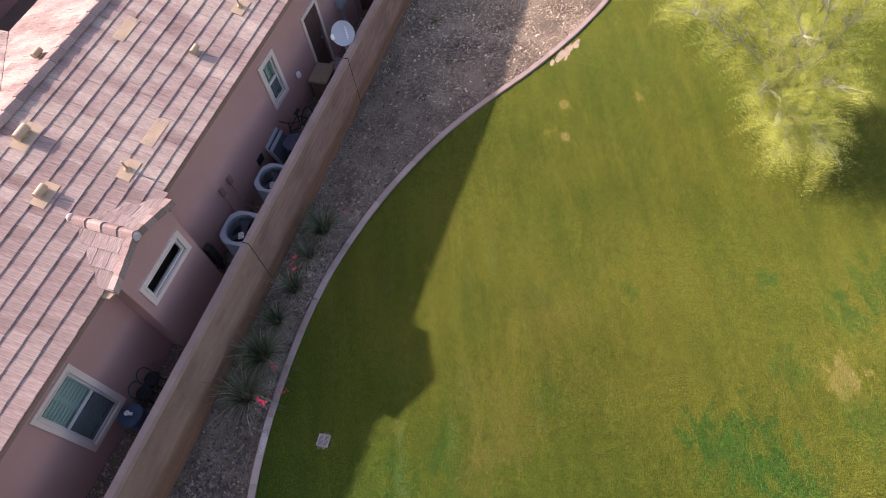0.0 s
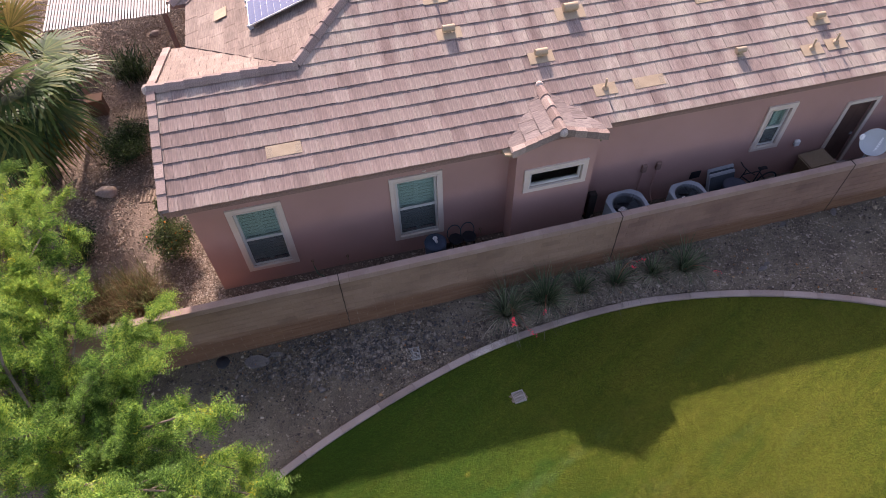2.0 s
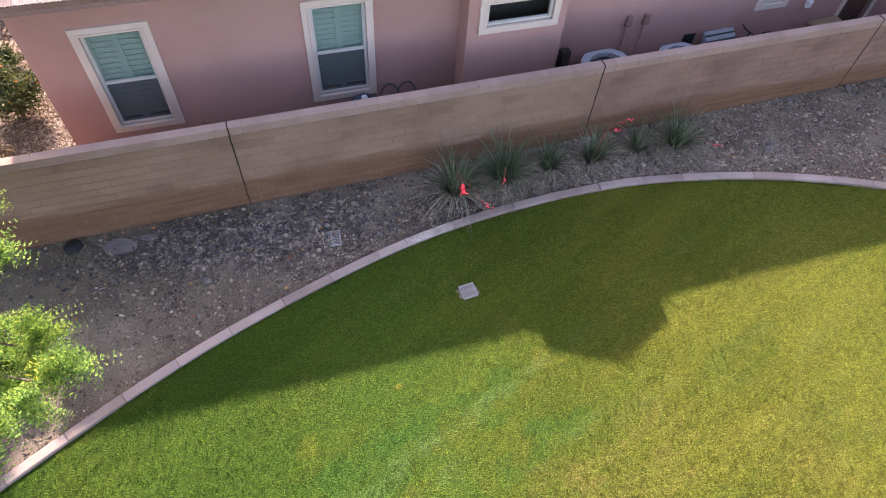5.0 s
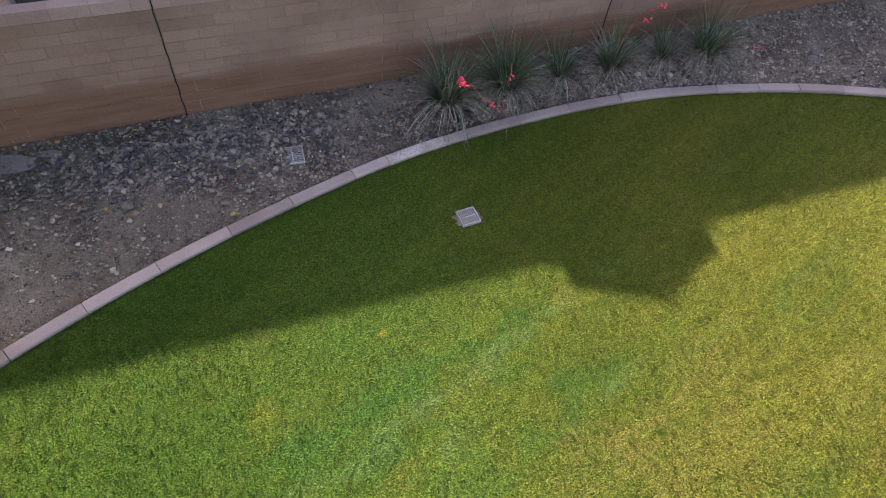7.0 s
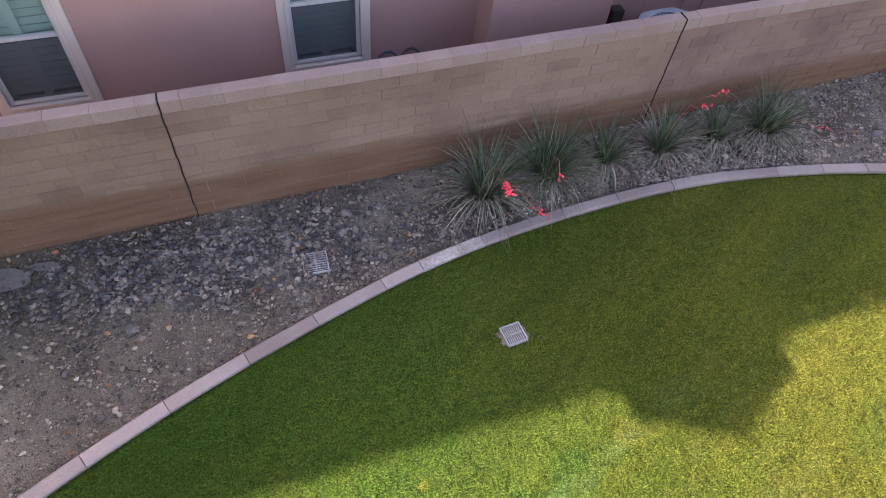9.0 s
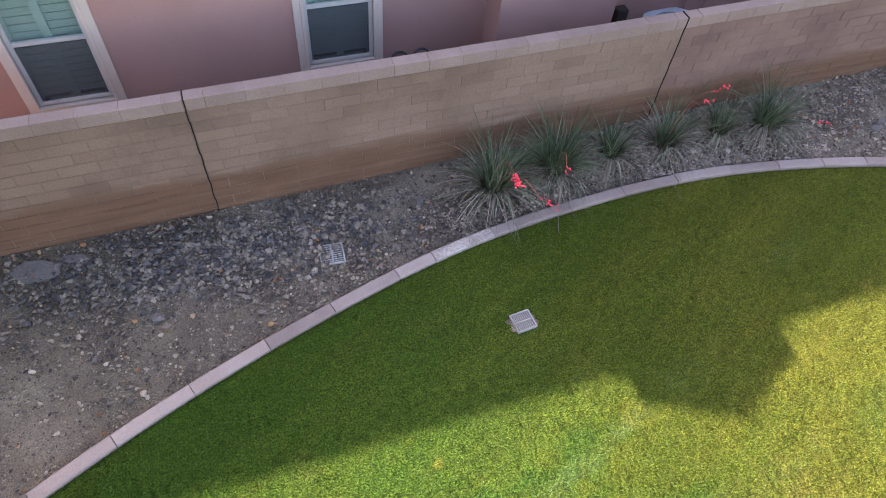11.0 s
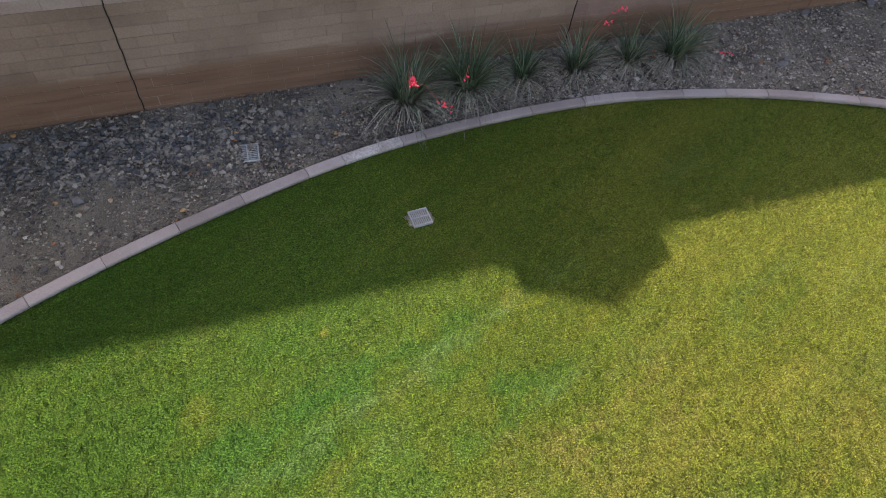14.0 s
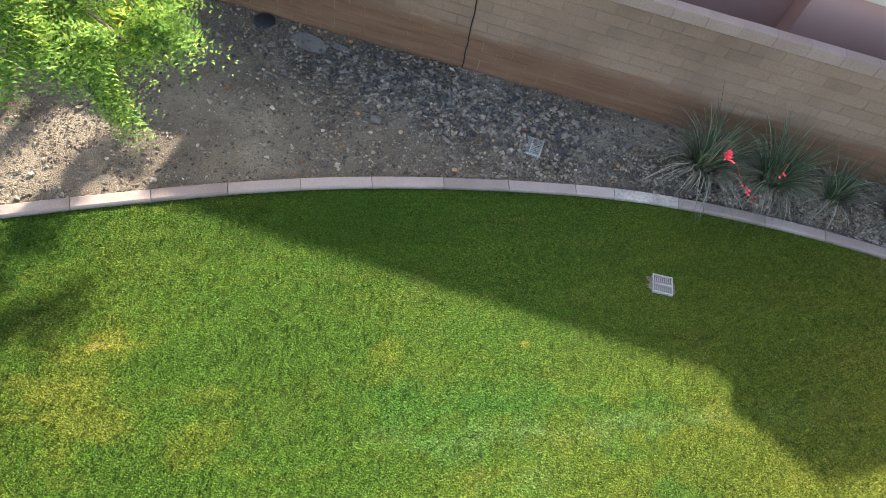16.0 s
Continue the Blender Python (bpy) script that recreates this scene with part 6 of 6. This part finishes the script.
for x, y in ((2.76, 1.42), (3.08, 1.42)):
    t = thing("wire_hoop", "dark hoop-backed garden stool against the wall", "stool", "stools behind the fence", at=pose(x, y, 0.0, 0, 0, 8) @ Matrix.Diagonal((1, 1, 1.35, 1)))
    part("seat", Shape().lathe([(0.0, 0.3), (0.15, 0.3), (0.17, 0.28), (0.16, 0.26), (0.0, 0.26)], 20), M_BLACK, t, smooth=True)
    part("back", Shape().torus(0.17, 0.012, 24, 8, pose(0, 0.1, 0.36, 70)), M_FAN, t, smooth=True)
    for a in (45, 135, 225, 315):
        part("leg", Shape().tube([(0.12 * math.cos(radians(a)), 0.12 * math.sin(radians(a)), 0.27), (0.16 * math.cos(radians(a)), 0.16 * math.sin(radians(a)), -0.02)], 0.012, 6), M_BLACK, t)


# gate across the far end of the passage, bins beyond it
gate = thing("side_gate", "dark reddish-brown metal gate across the passage", "gate")
gx, g0, g1 = 15.3, float(fence_y(15.3)) + 0.16, WALL_Y - 0.02
part("gate_frame", Shape().box((gx - 0.025, g0, 0.05), (gx + 0.025, g0 + 0.05, 1.7), 0.006).box((gx - 0.025, g1 - 0.05, 0.05), (gx + 0.025, g1, 1.7), 0.006).box((gx - 0.025, g0 + 0.05, 1.64), (gx + 0.025, g1 - 0.05, 1.7), 0.006).box((gx - 0.025, g0 + 0.05, 0.08), (gx + 0.025, g1 - 0.05, 0.14), 0.006), M_DOOR, gate)
gn = 10
slat_mesh = Shape().box((-0.01, -0.062, 0.14), (0.01, 0.062, 1.64), 0.003).mesh("board", M_DOOR)
for i in range(gn):
    part("board", slat_mesh, M_DOOR, gate, m=pose(gx, g0 + 0.12 + (g1 - g0 - 0.24) * i / (gn - 1), 0))
part("latch", Shape().box((gx - 0.05, g0 + 0.06, 1.0), (gx - 0.026, g0 + 0.14, 1.06), 0.005), M_GREY, gate)


def wheeled_bin(x, y, mat, label, turn):
    t = thing("wheeled_bin", label, "bin", "bins beyond the gate", at=pose(x, y, 0.0, 0, 0, turn))
    q = [(-0.24, -0.26), (0.24, -0.26), (0.24, 0.26), (-0.24, 0.26)]
    v = [(p * 0.85, r * 0.85, 0.06) for p, r in q] + [(p * 1.1, r * 1.1, 1.0) for p, r in q]
    part("body", Shape().add(v, [(3, 2, 1, 0), (4, 5, 6, 7), (0, 1, 5, 4), (1, 2, 6, 5), (2, 3, 7, 6), (3, 0, 4, 7)]), mat, t)
    part("lid", Shape().box((-0.29, -0.33, 1.003), (0.29, 0.3, 1.06), 0.025), mat, t)
    for dx in (-0.24, 0.24):
        part("wheel", Shape().lathe([(0.0, 0.025), (0.1, 0.025), (0.1, -0.025), (0.0, -0.025)], 16, pose(dx, 0.24, 0.1, 0, 90)), M_BLACK, t)


wheeled_bin(16.2, 1.2, M_BLACK, "black wheeled rubbish bin beyond the gate", 6)
wheeled_bin(17.0, 1.2, M_BLUE, "blue wheeled recycling bin beyond the gate", -4)


# ---- side yard ----
def mat_strip(x, y, w, d, turn):
    t = thing("ribbed_paver", "ribbed sandy concrete stepping paver in the side path", "paver", "pavers of the side path", at=pose(x, y, 0.0, 0, 0, turn))
    part("slab", Shape().box((-w / 2, -d / 2, -0.03), (w / 2, d / 2, 0.012), 0.006), M_YARD, t)
    rib = Shape().box((-0.024, -d / 2 + 0.01, 0.012), (0.024, d / 2 - 0.01, 0.034), 0.009).mesh("rib", M_PAVER)
    n = int(w / 0.09)
    for i in range(n):
        part("rib", rib, M_PAVER, t, m=pose(-w / 2 + 0.05 + (w - 0.1) * i / (n - 1), 0, 0))


M_PAVER = material("sandy_paver", [(0.26, 0.185, 0.135), (0.33, 0.24, 0.175)], bump=0.4, scale=6, spread=0.25)
mat_strip(-4.25, 5.05, 0.8, 0.42, -8)
mat_strip(-4.2, 5.62, 0.8, 0.42, -8)
mat_strip(-4.5, 8.4, 1.2, 0.45, -8)
s = Shape()
bm = bmesh.new()
bmesh.ops.create_icosphere(bm, subdivisions=3, radius=1)
for p in bm.verts:
    p.co *= 1 + 0.25 * noise.noise(p.co * 1.5)
bm.verts.index_update()
s.add([(p.co.x * 0.3, p.co.y * 0.17, p.co.z * 0.14) for p in bm.verts], [[q.index for q in f.verts] for f in bm.faces], pose(-5.45, 5.45, 0.06, 0, 0, -15))
s2 = Shape().add([(p.co.x * 0.17, p.co.y * 0.13, p.co.z * 0.09) for p in bm.verts], [[q.index for q in f.verts] for f in bm.faces], pose(-4.42, 12.4, 0.03, 0, 0, 10))
bm.free()
solid("boulder", s, M_ROCK, "pale pinkish boulder among the gravel", "boulder", smooth=True)
solid("boulder", s2, M_ROCK, "small pale stone by the patio", "boulder", smooth=True)
side = thing("retaining_wall", "low reddish-brown retaining wall along the side yard", "low wall", kind="structure")
part("wall", Shape().box((-0.1, -4.4, -0.1), (0.1, 4.6, 0.36), 0.02, pose(-7.6, 6.6, 0, 0, 0, -4)), M_RED_SOIL, side)
part("cap", Shape().box((-0.13, -4.4, 0.36), (0.13, 4.6, 0.42), 0.015, pose(-7.6, 6.6, 0, 0, 0, -4)), M_BLOCK_RED_FAR, side)
pier = thing("masonry_pier", "short reddish-brown masonry pier in the side yard", "pier")
part("body", Shape().box((-6.1, 8.65, -0.1), (-5.65, 8.98, 0.5), 0.02), M_RED_SOIL, pier)
part("cap", Shape().box((-6.13, 8.62, 0.5), (-5.62, 9.01, 0.56), 0.012), M_BLOCK_RED_FAR, pier)

# patio cover of pale slats
patio = thing("patio_cover", "pale slatted patio cover behind the house", "patio cover")
slat_len = math.hypot(15.0, 0.66)
slat_mesh = Shape().box((-0.027, 0, 0), (0.027, slat_len, 0.025), 0.006).mesh("slat", M_CORR)
for i in range(41):
    part("slat", slat_mesh, M_CORR, patio, m=pose(-6.2 + 0.0785 * i, 9.0 + 0.02 * math.sin(i * 7.1), 2.6, math.degrees(math.atan(0.044))))
part("beam", Shape().box((-6.24, 9.3, 2.46), (-3.1, 9.37, 2.59), 0.006), M_FASCIA, patio)
for x in (-6.15, -3.25):
    part("post", Shape().box((x - 0.06, 9.28, -0.1), (x + 0.06, 9.39, 2.46), 0.006), M_FASCIA, patio)


# ---- plants ----
def leaf_cloud(centres, per, spread, size, rr, up=0.3, slim=0.4):
    """Loose small leaves round the given centres: arrays for one mesh."""
    c = np.repeat(np.asarray(centres, float), per, 0)
    n = len(c)
    p = c + rr.normal(0, 1, (n, 3)) * np.asarray(spread)
    d = rr.normal(0, 1, (n, 3)) + np.array([0, 0, up])
    d /= np.linalg.norm(d, axis=1)[:, None]
    e = np.cross(d, rr.normal(0, 1, (n, 3)))
    e /= np.linalg.norm(e, axis=1)[:, None] + 1e-9
    L = size * rr.uniform(0.6, 1.3, (n, 1))
    v = np.stack([p - d * L / 2, p + e * L * slim / 2, p + d * L / 2, p - e * L * slim / 2], 1).reshape(-1, 3)
    return v, np.arange(4 * n).reshape(-1, 4)


def bush(x, y, r, h, n, mat, label, flowers=0, size=0.06, seed=1):
    t = thing("bush", label, "bush", at=pose(x, y, 0))
    rr = np.random.default_rng(seed)
    stems, tips = Shape(), []
    for i in range(26):
        a, e = rr.uniform(0, 6.283), rr.uniform(0.15, 1.35)
        q = rr.uniform(0.7, 1.08)
        tip = (r * q * math.cos(a) * math.sin(e), r * q * math.sin(a) * math.sin(e), h * (0.25 + 0.72 * math.cos(e) * q))
        stems.tube([(0, 0, 0), (tip[0] * 0.4, tip[1] * 0.4, tip[2] * 0.55), tip], [0.014, 0.008, 0.003], 5)
        tips += [tip, (tip[0] * 0.72, tip[1] * 0.72, tip[2] * 0.8), (tip[0] * 0.45, tip[1] * 0.45, tip[2] * 0.6)]
    part("stems", stems, M_BARK, t)
    v, f = leaf_cloud(tips, n, (r * 0.17, r * 0.17, h * 0.09), size, rr)
    v[:, 2] = np.maximum(v[:, 2], 0.02)
    part("leaves", mesh_from("leaves", v, f, mat), mat, t)
    if flowers:
        bloom = Shape().lathe([(0.003, -0.02), (0.012, 0.0), (0.026, 0.014), (0.014, 0.018), (0.001, 0.01)], 6).mesh("flower", M_ORANGE)
        for i in rr.integers(0, len(tips), flowers):
            p = tips[i]
            part("flower", bloom, M_ORANGE, t, m=pose(p[0] * 1.05, p[1] * 1.05, p[2] + 0.03, *rr.uniform(-50, 50, 2), 0))


bush(-3.72, 3.0, 0.58, 0.98, 85, M_SHRUB, "green shrub with small orange flowers in the gravel", flowers=30, seed=1)
bush(-4.78, 6.7, 0.74, 0.95, 190, M_LEAF_DARK, "dense dark green shrub beside the house", seed=2)
bush(-5.85, 3.5, 0.6, 0.8, 80, M_LEAF_DARK, "dark green shrub below the tree", seed=3)
bush(-6.6, 10.6, 0.7, 0.9, 60, M_LEAF_DARK, "dark shrub under the patio's edge", seed=5)
bush(-4.0, 4.42, 0.22, 0.45, 26, M_SHRUB, "small green shrub beside the ribbed pavers", seed=6, size=0.05)


def grass_tuft(name, x, y, r, h, n, mat, label, category, seed, width=0.006):
    t = thing(name, label, category, at=pose(x, y, 0))
    rr = random.Random(seed)
    v, f = [], []
    for i in range(n):
        a, s_ = rr.uniform(0, 6.283), rr.random()
        out = Vector((math.cos(a), math.sin(a), 0))
        base = Vector((rr.gauss(0, r * 0.3), rr.gauss(0, r * 0.3), 0))
        L = h * rr.uniform(0.6, 1.25)
        pts = [base + out * r * (0.1 + 0.8 * s_) * k * k + Vector((rr.gauss(0, 0.01), rr.gauss(0, 0.01), L * (k - 0.35 * s_ * k * k))) for k in (0, 0.3, 0.6, 0.85, 1)]
        ribbon(pts, [width, width, width * 0.9, width * 0.6, width * 0.2], Vector((-out.y, out.x, 0)), v, f)
    part("leaves", Shape().add(v, f), mat, t)


grass_tuft("dry_grass", -4.45, 1.7, 0.78, 0.95, 760, M_DRY, "wispy dry brownish-green ornamental grass", "dry grass", 3)
grass_tuft("dry_grass", -5.25, 1.75, 0.75, 0.85, 560, M_DRY, "wispy dry brownish-green ornamental grass", "dry grass", 4)
grass_tuft("desert_spoon", -5.0, 10.4, 0.8, 0.8, 320, M_LEAF_DARK, "spiky dark green rosette plant in the side yard", "spiky plant", 5, 0.012)


for k, (x, y, s_) in enumerate(((17.76, -2.21, 1.0), (16.62, -2.16, 0.8), (13.6, -1.75, 0.7), (16.61, -0.74, 0.9), (18.56, -3.46, 1.2), (19.96, -3.44, 1.1), (15.0, -0.82, 0.8))):
    z = float(bed_z(x, y))
    t = thing("weed", "small ragged green weed in the gravel", "weed", "weeds at the sunny end of the bed", at=pose(x, y, z))
    rr = np.random.default_rng(40 + k)
    v, f = leaf_cloud([(0, 0, 0.06), (0.06, 0.03, 0.1), (-0.05, 0.05, 0.08), (0.0, -0.07, 0.07)], 40, (0.07 * s_, 0.07 * s_, 0.04), 0.06 * s_, rr, 0.6, 0.3)
    v[:, 2] = np.maximum(v[:, 2], -0.02)
    part("leaves", mesh_from("leaves", v, f, M_WEED), M_WEED, t)
    part("stem", Shape().tube([(0, 0, -0.02), (0.01, 0.0, 0.06), (0.03, 0.02, 0.13)], [0.006, 0.005, 0.003], 6), M_WEED, t)
s = Shape().lathe([(0.0, 0.05), (0.14, 0.05), (0.16, 0.035), (0.165, -0.05)], 20, Matrix.Translation((18.46, -2.05, float(bed_z(18.46, -2.05)))))
solid("valve_cover", s, M_CURB, "round pale concrete cover in the gravel", "cover", smooth=True)


def fan_palm(x, y, h, seed):
    t = thing("fan_palm", "fan palm with arching green fronds and yellowing tips", "palm", at=pose(x, y, 0))
    rr = random.Random(seed)
    part("trunk", Shape().tube([(0, 0, -0.1), (0.03, 0, h * 0.5), (0, 0.02, h)], [0.24, 0.2, 0.17], 14), M_BARK, t)
    for i in range(58):
        a, el = i * 2.4 + rr.uniform(-0.2, 0.2), radians(rr.uniform(-58, 76) if i < 42 else rr.uniform(-80, -45))
        d = Vector((math.cos(a) * math.cos(el), math.sin(a) * math.cos(el), math.sin(el)))
        root = Vector((0, 0, h))
        L = rr.uniform(1.0, 1.55)
        hub = root + d * L - Vector((0, 0, 0.12))
        side = d.cross(Vector((0, 0, 1))).normalized()
        v, f = [], []
        ribbon([root, root + d * L * 0.5 + Vector((0, 0, 0.03)), hub], [0.022, 0.018, 0.014], side, v, f)
        n = 26
        for k in range(n):
            b = radians(-105 + 210 * k / (n - 1))
            ray = d * math.cos(b) + side * math.sin(b)
            R = rr.uniform(1.05, 1.35) * (0.75 + 0.25 * math.cos(b))
            droop = Vector((0, 0, -1))
            edge = side * math.cos(b) - d * math.sin(b)
            ribbon([hub, hub + ray * R * 0.4 + droop * 0.01, hub + ray * R * 0.75 + droop * 0.08, hub + ray * R + droop * rr.uniform(0.2, 0.38)], [0.01, 0.042, 0.028, 0.003], edge, v, f)
        part("frond", Shape().add(v, f), M_PALM_OLD if i % 9 == 1 else M_PALM, t, "yellowing frond" if i % 9 == 1 else "")


fan_palm(-6.95, 6.5, 3.15, 4)


def limb(shape, a, b, r0, r1, rr, sag=0.0, n=6):
    a, b = Vector(a), Vector(b)
    pts = []
    for i in range(n + 1):
        f = i / n
        w = math.sin(f * math.pi) * 0.07 * (b - a).length
        pts.append(a.lerp(b, f) + Vector((rr.normal(0, w * 0.5), rr.normal(0, w * 0.5), sag * math.sin(f * math.pi))))
    shape.tube(pts, [r0 + (r1 - r0) * i / n for i in range(n + 1)], 7)
    return pts


def sprigs(points, heads, rr, length, leaf, pairs, slim):
    """Feathery sprigs: rows of paired leaflets along short drooping stalks."""
    v = []
    n = len(points)
    d = heads / (np.linalg.norm(heads, axis=1)[:, None] + 1e-9)
    side = np.cross(d, np.array([0, 0, 1.0]) + rr.normal(0, 0.35, (n, 3)))
    side /= np.linalg.norm(side, axis=1)[:, None] + 1e-9
    L = length * rr.uniform(0.6, 1.3, (n, 1))
    for k in range(pairs):
        f = (k + 0.6) / pairs
        base = points + d * L * f + np.array([0, 0, -0.35]) * L * f * f
        for sg in (-1, 1):
            ray = side * sg * 0.85 + d * 0.55 + rr.normal(0, 0.12, (n, 3))
            ll = leaf * rr.uniform(0.7, 1.25, (n, 1)) * (1 - 0.45 * f)
            w = np.cross(ray, np.cross(d, side)) * ll * slim
            v.append(np.stack([base + ray * ll * 0.2 + w * 1.3, base + ray * ll, base + ray * ll * 0.2 - w * 1.3], 1))
    v = np.concatenate(v).reshape(-1, 3)
    return v, np.arange(len(v)).reshape(-1, 3)


def tree(name, label, base, fork, tips, seed, bark, leafmat, n_sprig, spread, length, leaf, pairs, slim, r0, twigs=14, clump=1.0, loose=0.55, blossoms=0):
    t = thing(name, label, "tree", at=pose(*base))
    rr = np.random.default_rng(seed)
    trunk = Shape()
    limb(trunk, (0, 0, -0.15), fork, r0, r0 * 0.75, rr)
    part("trunk", trunk, bark, t, smooth=True)
    wood, ends, heads = Shape(), [], []
    fork = Vector(fork)
    for tip in tips:
        tip = Vector(tip) - Vector(base)
        pts = limb(wood, fork, tip, r0 * 0.32, 0.009, rr, sag=0.15 * (tip - fork).length)
        for k in range(twigs):
            q = pts[rr.integers(2, len(pts))]
            out = Vector((*rr.normal(0, 1, 2), rr.normal(0.1, 0.6))).normalized()
            e = q + (out * 0.75 + (tip - fork).normalized() * 0.55) * rr.uniform(0.35, 0.9) * spread
            tw = limb(wood, q, e, 0.01, 0.003, rr, sag=0.06, n=4)
            for w in tw[1:]:
                ends.append(w), heads.append(e - q)
        ends.append(pts[-1]), heads.append(tip - fork)
        ends.append(pts[-2]), heads.append(tip - fork)
    part("branchwork", wood, bark, t, smooth=True)
    ends, heads = np.array([tuple(e) for e in ends]), np.array([tuple(e) for e in heads])
    bare = rr.permutation(len(ends))[:max(1, int(len(ends) * clump))]
    pick = bare[rr.integers(0, len(bare), n_sprig)]
    p = ends[pick] + rr.normal(0, 0.09 * spread, (n_sprig, 3))
    hd = heads[pick] / (np.linalg.norm(heads[pick], axis=1)[:, None] + 1e-9) + rr.normal(0, loose, (n_sprig, 3))
    v, f = sprigs(p, hd, rr, length, leaf, pairs, slim)
    part("crown", mesh_from("crown", v, f, leafmat), leafmat, t, "many small feathery leaves")
    if blossoms:
        tops = ends[rr.integers(0, len(ends), blossoms)] + np.array([0, 0, 0.08])
        v, f = leaf_cloud(tops, 26, (0.055, 0.055, 0.05), 0.05, rr, 0.6, 0.3)
        part("blossoms", mesh_from("blossoms", v, f, M_CATKIN), M_CATKIN, t, "yellow catkin-like flower tufts")
    return t


left_tips = [(-1.72, -3.95, 3.2), (-1.95, -3.3, 3.85), (-3.45, -0.6, 1.75), (-1.52, -4.4, 3.35), (-2.75, -3.2, 3.6), (-2.1, -4.4, 3.7), (-1.95, -4.6, 3.5), (-2.75, -3.0, 3.1), (-3.75, -1.2, 2.3), (-4.1, -0.4, 3.2), (-3.95, -2.2, 3.0),
             (-2.6, -4.0, 3.2), (-2.3, -4.0, 2.4), (-2.9, -4.9, 2.9), (-3.1, -4.3, 4.1), (-4.4, -3.2, 4.6), (-5.0, -1.0, 4.3), (-5.2, 0.2, 3.5), (-6.2, -1.2, 4.0), (-5.6, -3.4, 4.5), (-4.2, -5.2, 3.8), (-5.8, -5.0, 3.4),
             (-6.8, -2.8, 3.8), (-6.4, 0.4, 2.9), (-3.3, -3.4, 2.2), (-4.9, -0.2, 2.4), (-2.2, -3.8, 2.6), (-5.0, 1.3, 3.6), (-5.6, 2.2, 3.4), (-6.2, 1.6, 4.0), (-4.8, 0.6, 3.2), (-3.2, -0.95, 2.9), (-3.4, -1.9, 3.6),
             (-5.3, 2.6, 3.1), (-5.0, 2.0, 3.0), (-5.9, 0.9, 3.6), (-5.4, 0.5, 3.8), (-4.6, 1.2, 2.9), (-6.0, 2.9, 3.3), (-5.0, 1.7, 3.5),
             (-6.1, 3.3, 3.0), (-5.4, -0.3, 3.1), (-4.9, -2.4, 3.3), (-4.3, -2.9, 3.3), (-3.2, -2.1, 3.1), (-6.3, 2.3, 3.2), (-4.5, -1.4, 3.2), (-5.7, -1.9, 3.4)]
tree("mesquite_tree", "bright green feathery-leaved tree with yellow tips beside the bed", (-4.9, -2.9, 0), (0.1, 0.05, 1.5), left_tips, 5, M_BARK, M_LEAF, 51000, 0.46, 0.25, 0.047, 6, 0.19, 0.13, loose=0.4, blossoms=70)
bt = (13.4, -10.3)
right_tips = [(bt[0] + a, bt[1] + b, z) for a, b, z in ((0.9, 0.8, 3.9), (0.2, 1.9, 3.6), (-0.4, 2.6, 3.2), (1.6, 1.6, 3.4), (-0.9, -0.3, 2.3), (0.6, -0.9, 3.9), (1.6, -1.3, 3.6), (0.4, 0.1, 4.4), (1.8, 0.2, 4.0),
              (-1.2, 0.3, 1.5), (2.4, -0.4, 3.4), (-1.3, -0.5, 1.2), (0.6, 2.9, 3.0), (-1.0, 0.9, 1.9), (2.6, 1.4, 3.0), (-0.2, 1.1, 2.8), (-0.6, 0.5, 3.2), (-1.5, 0.0, 0.9))]
tree("palo_verde", "airy yellow-green palo verde tree on the lawn", (bt[0], bt[1], 0), (0.1, 0.15, 0.7), right_tips, 9, M_PALEBARK, M_LEAF_PV, 14500, 0.85, 0.5, 0.065, 8, 0.055, 0.075, twigs=44, clump=0.32, loose=0.36)
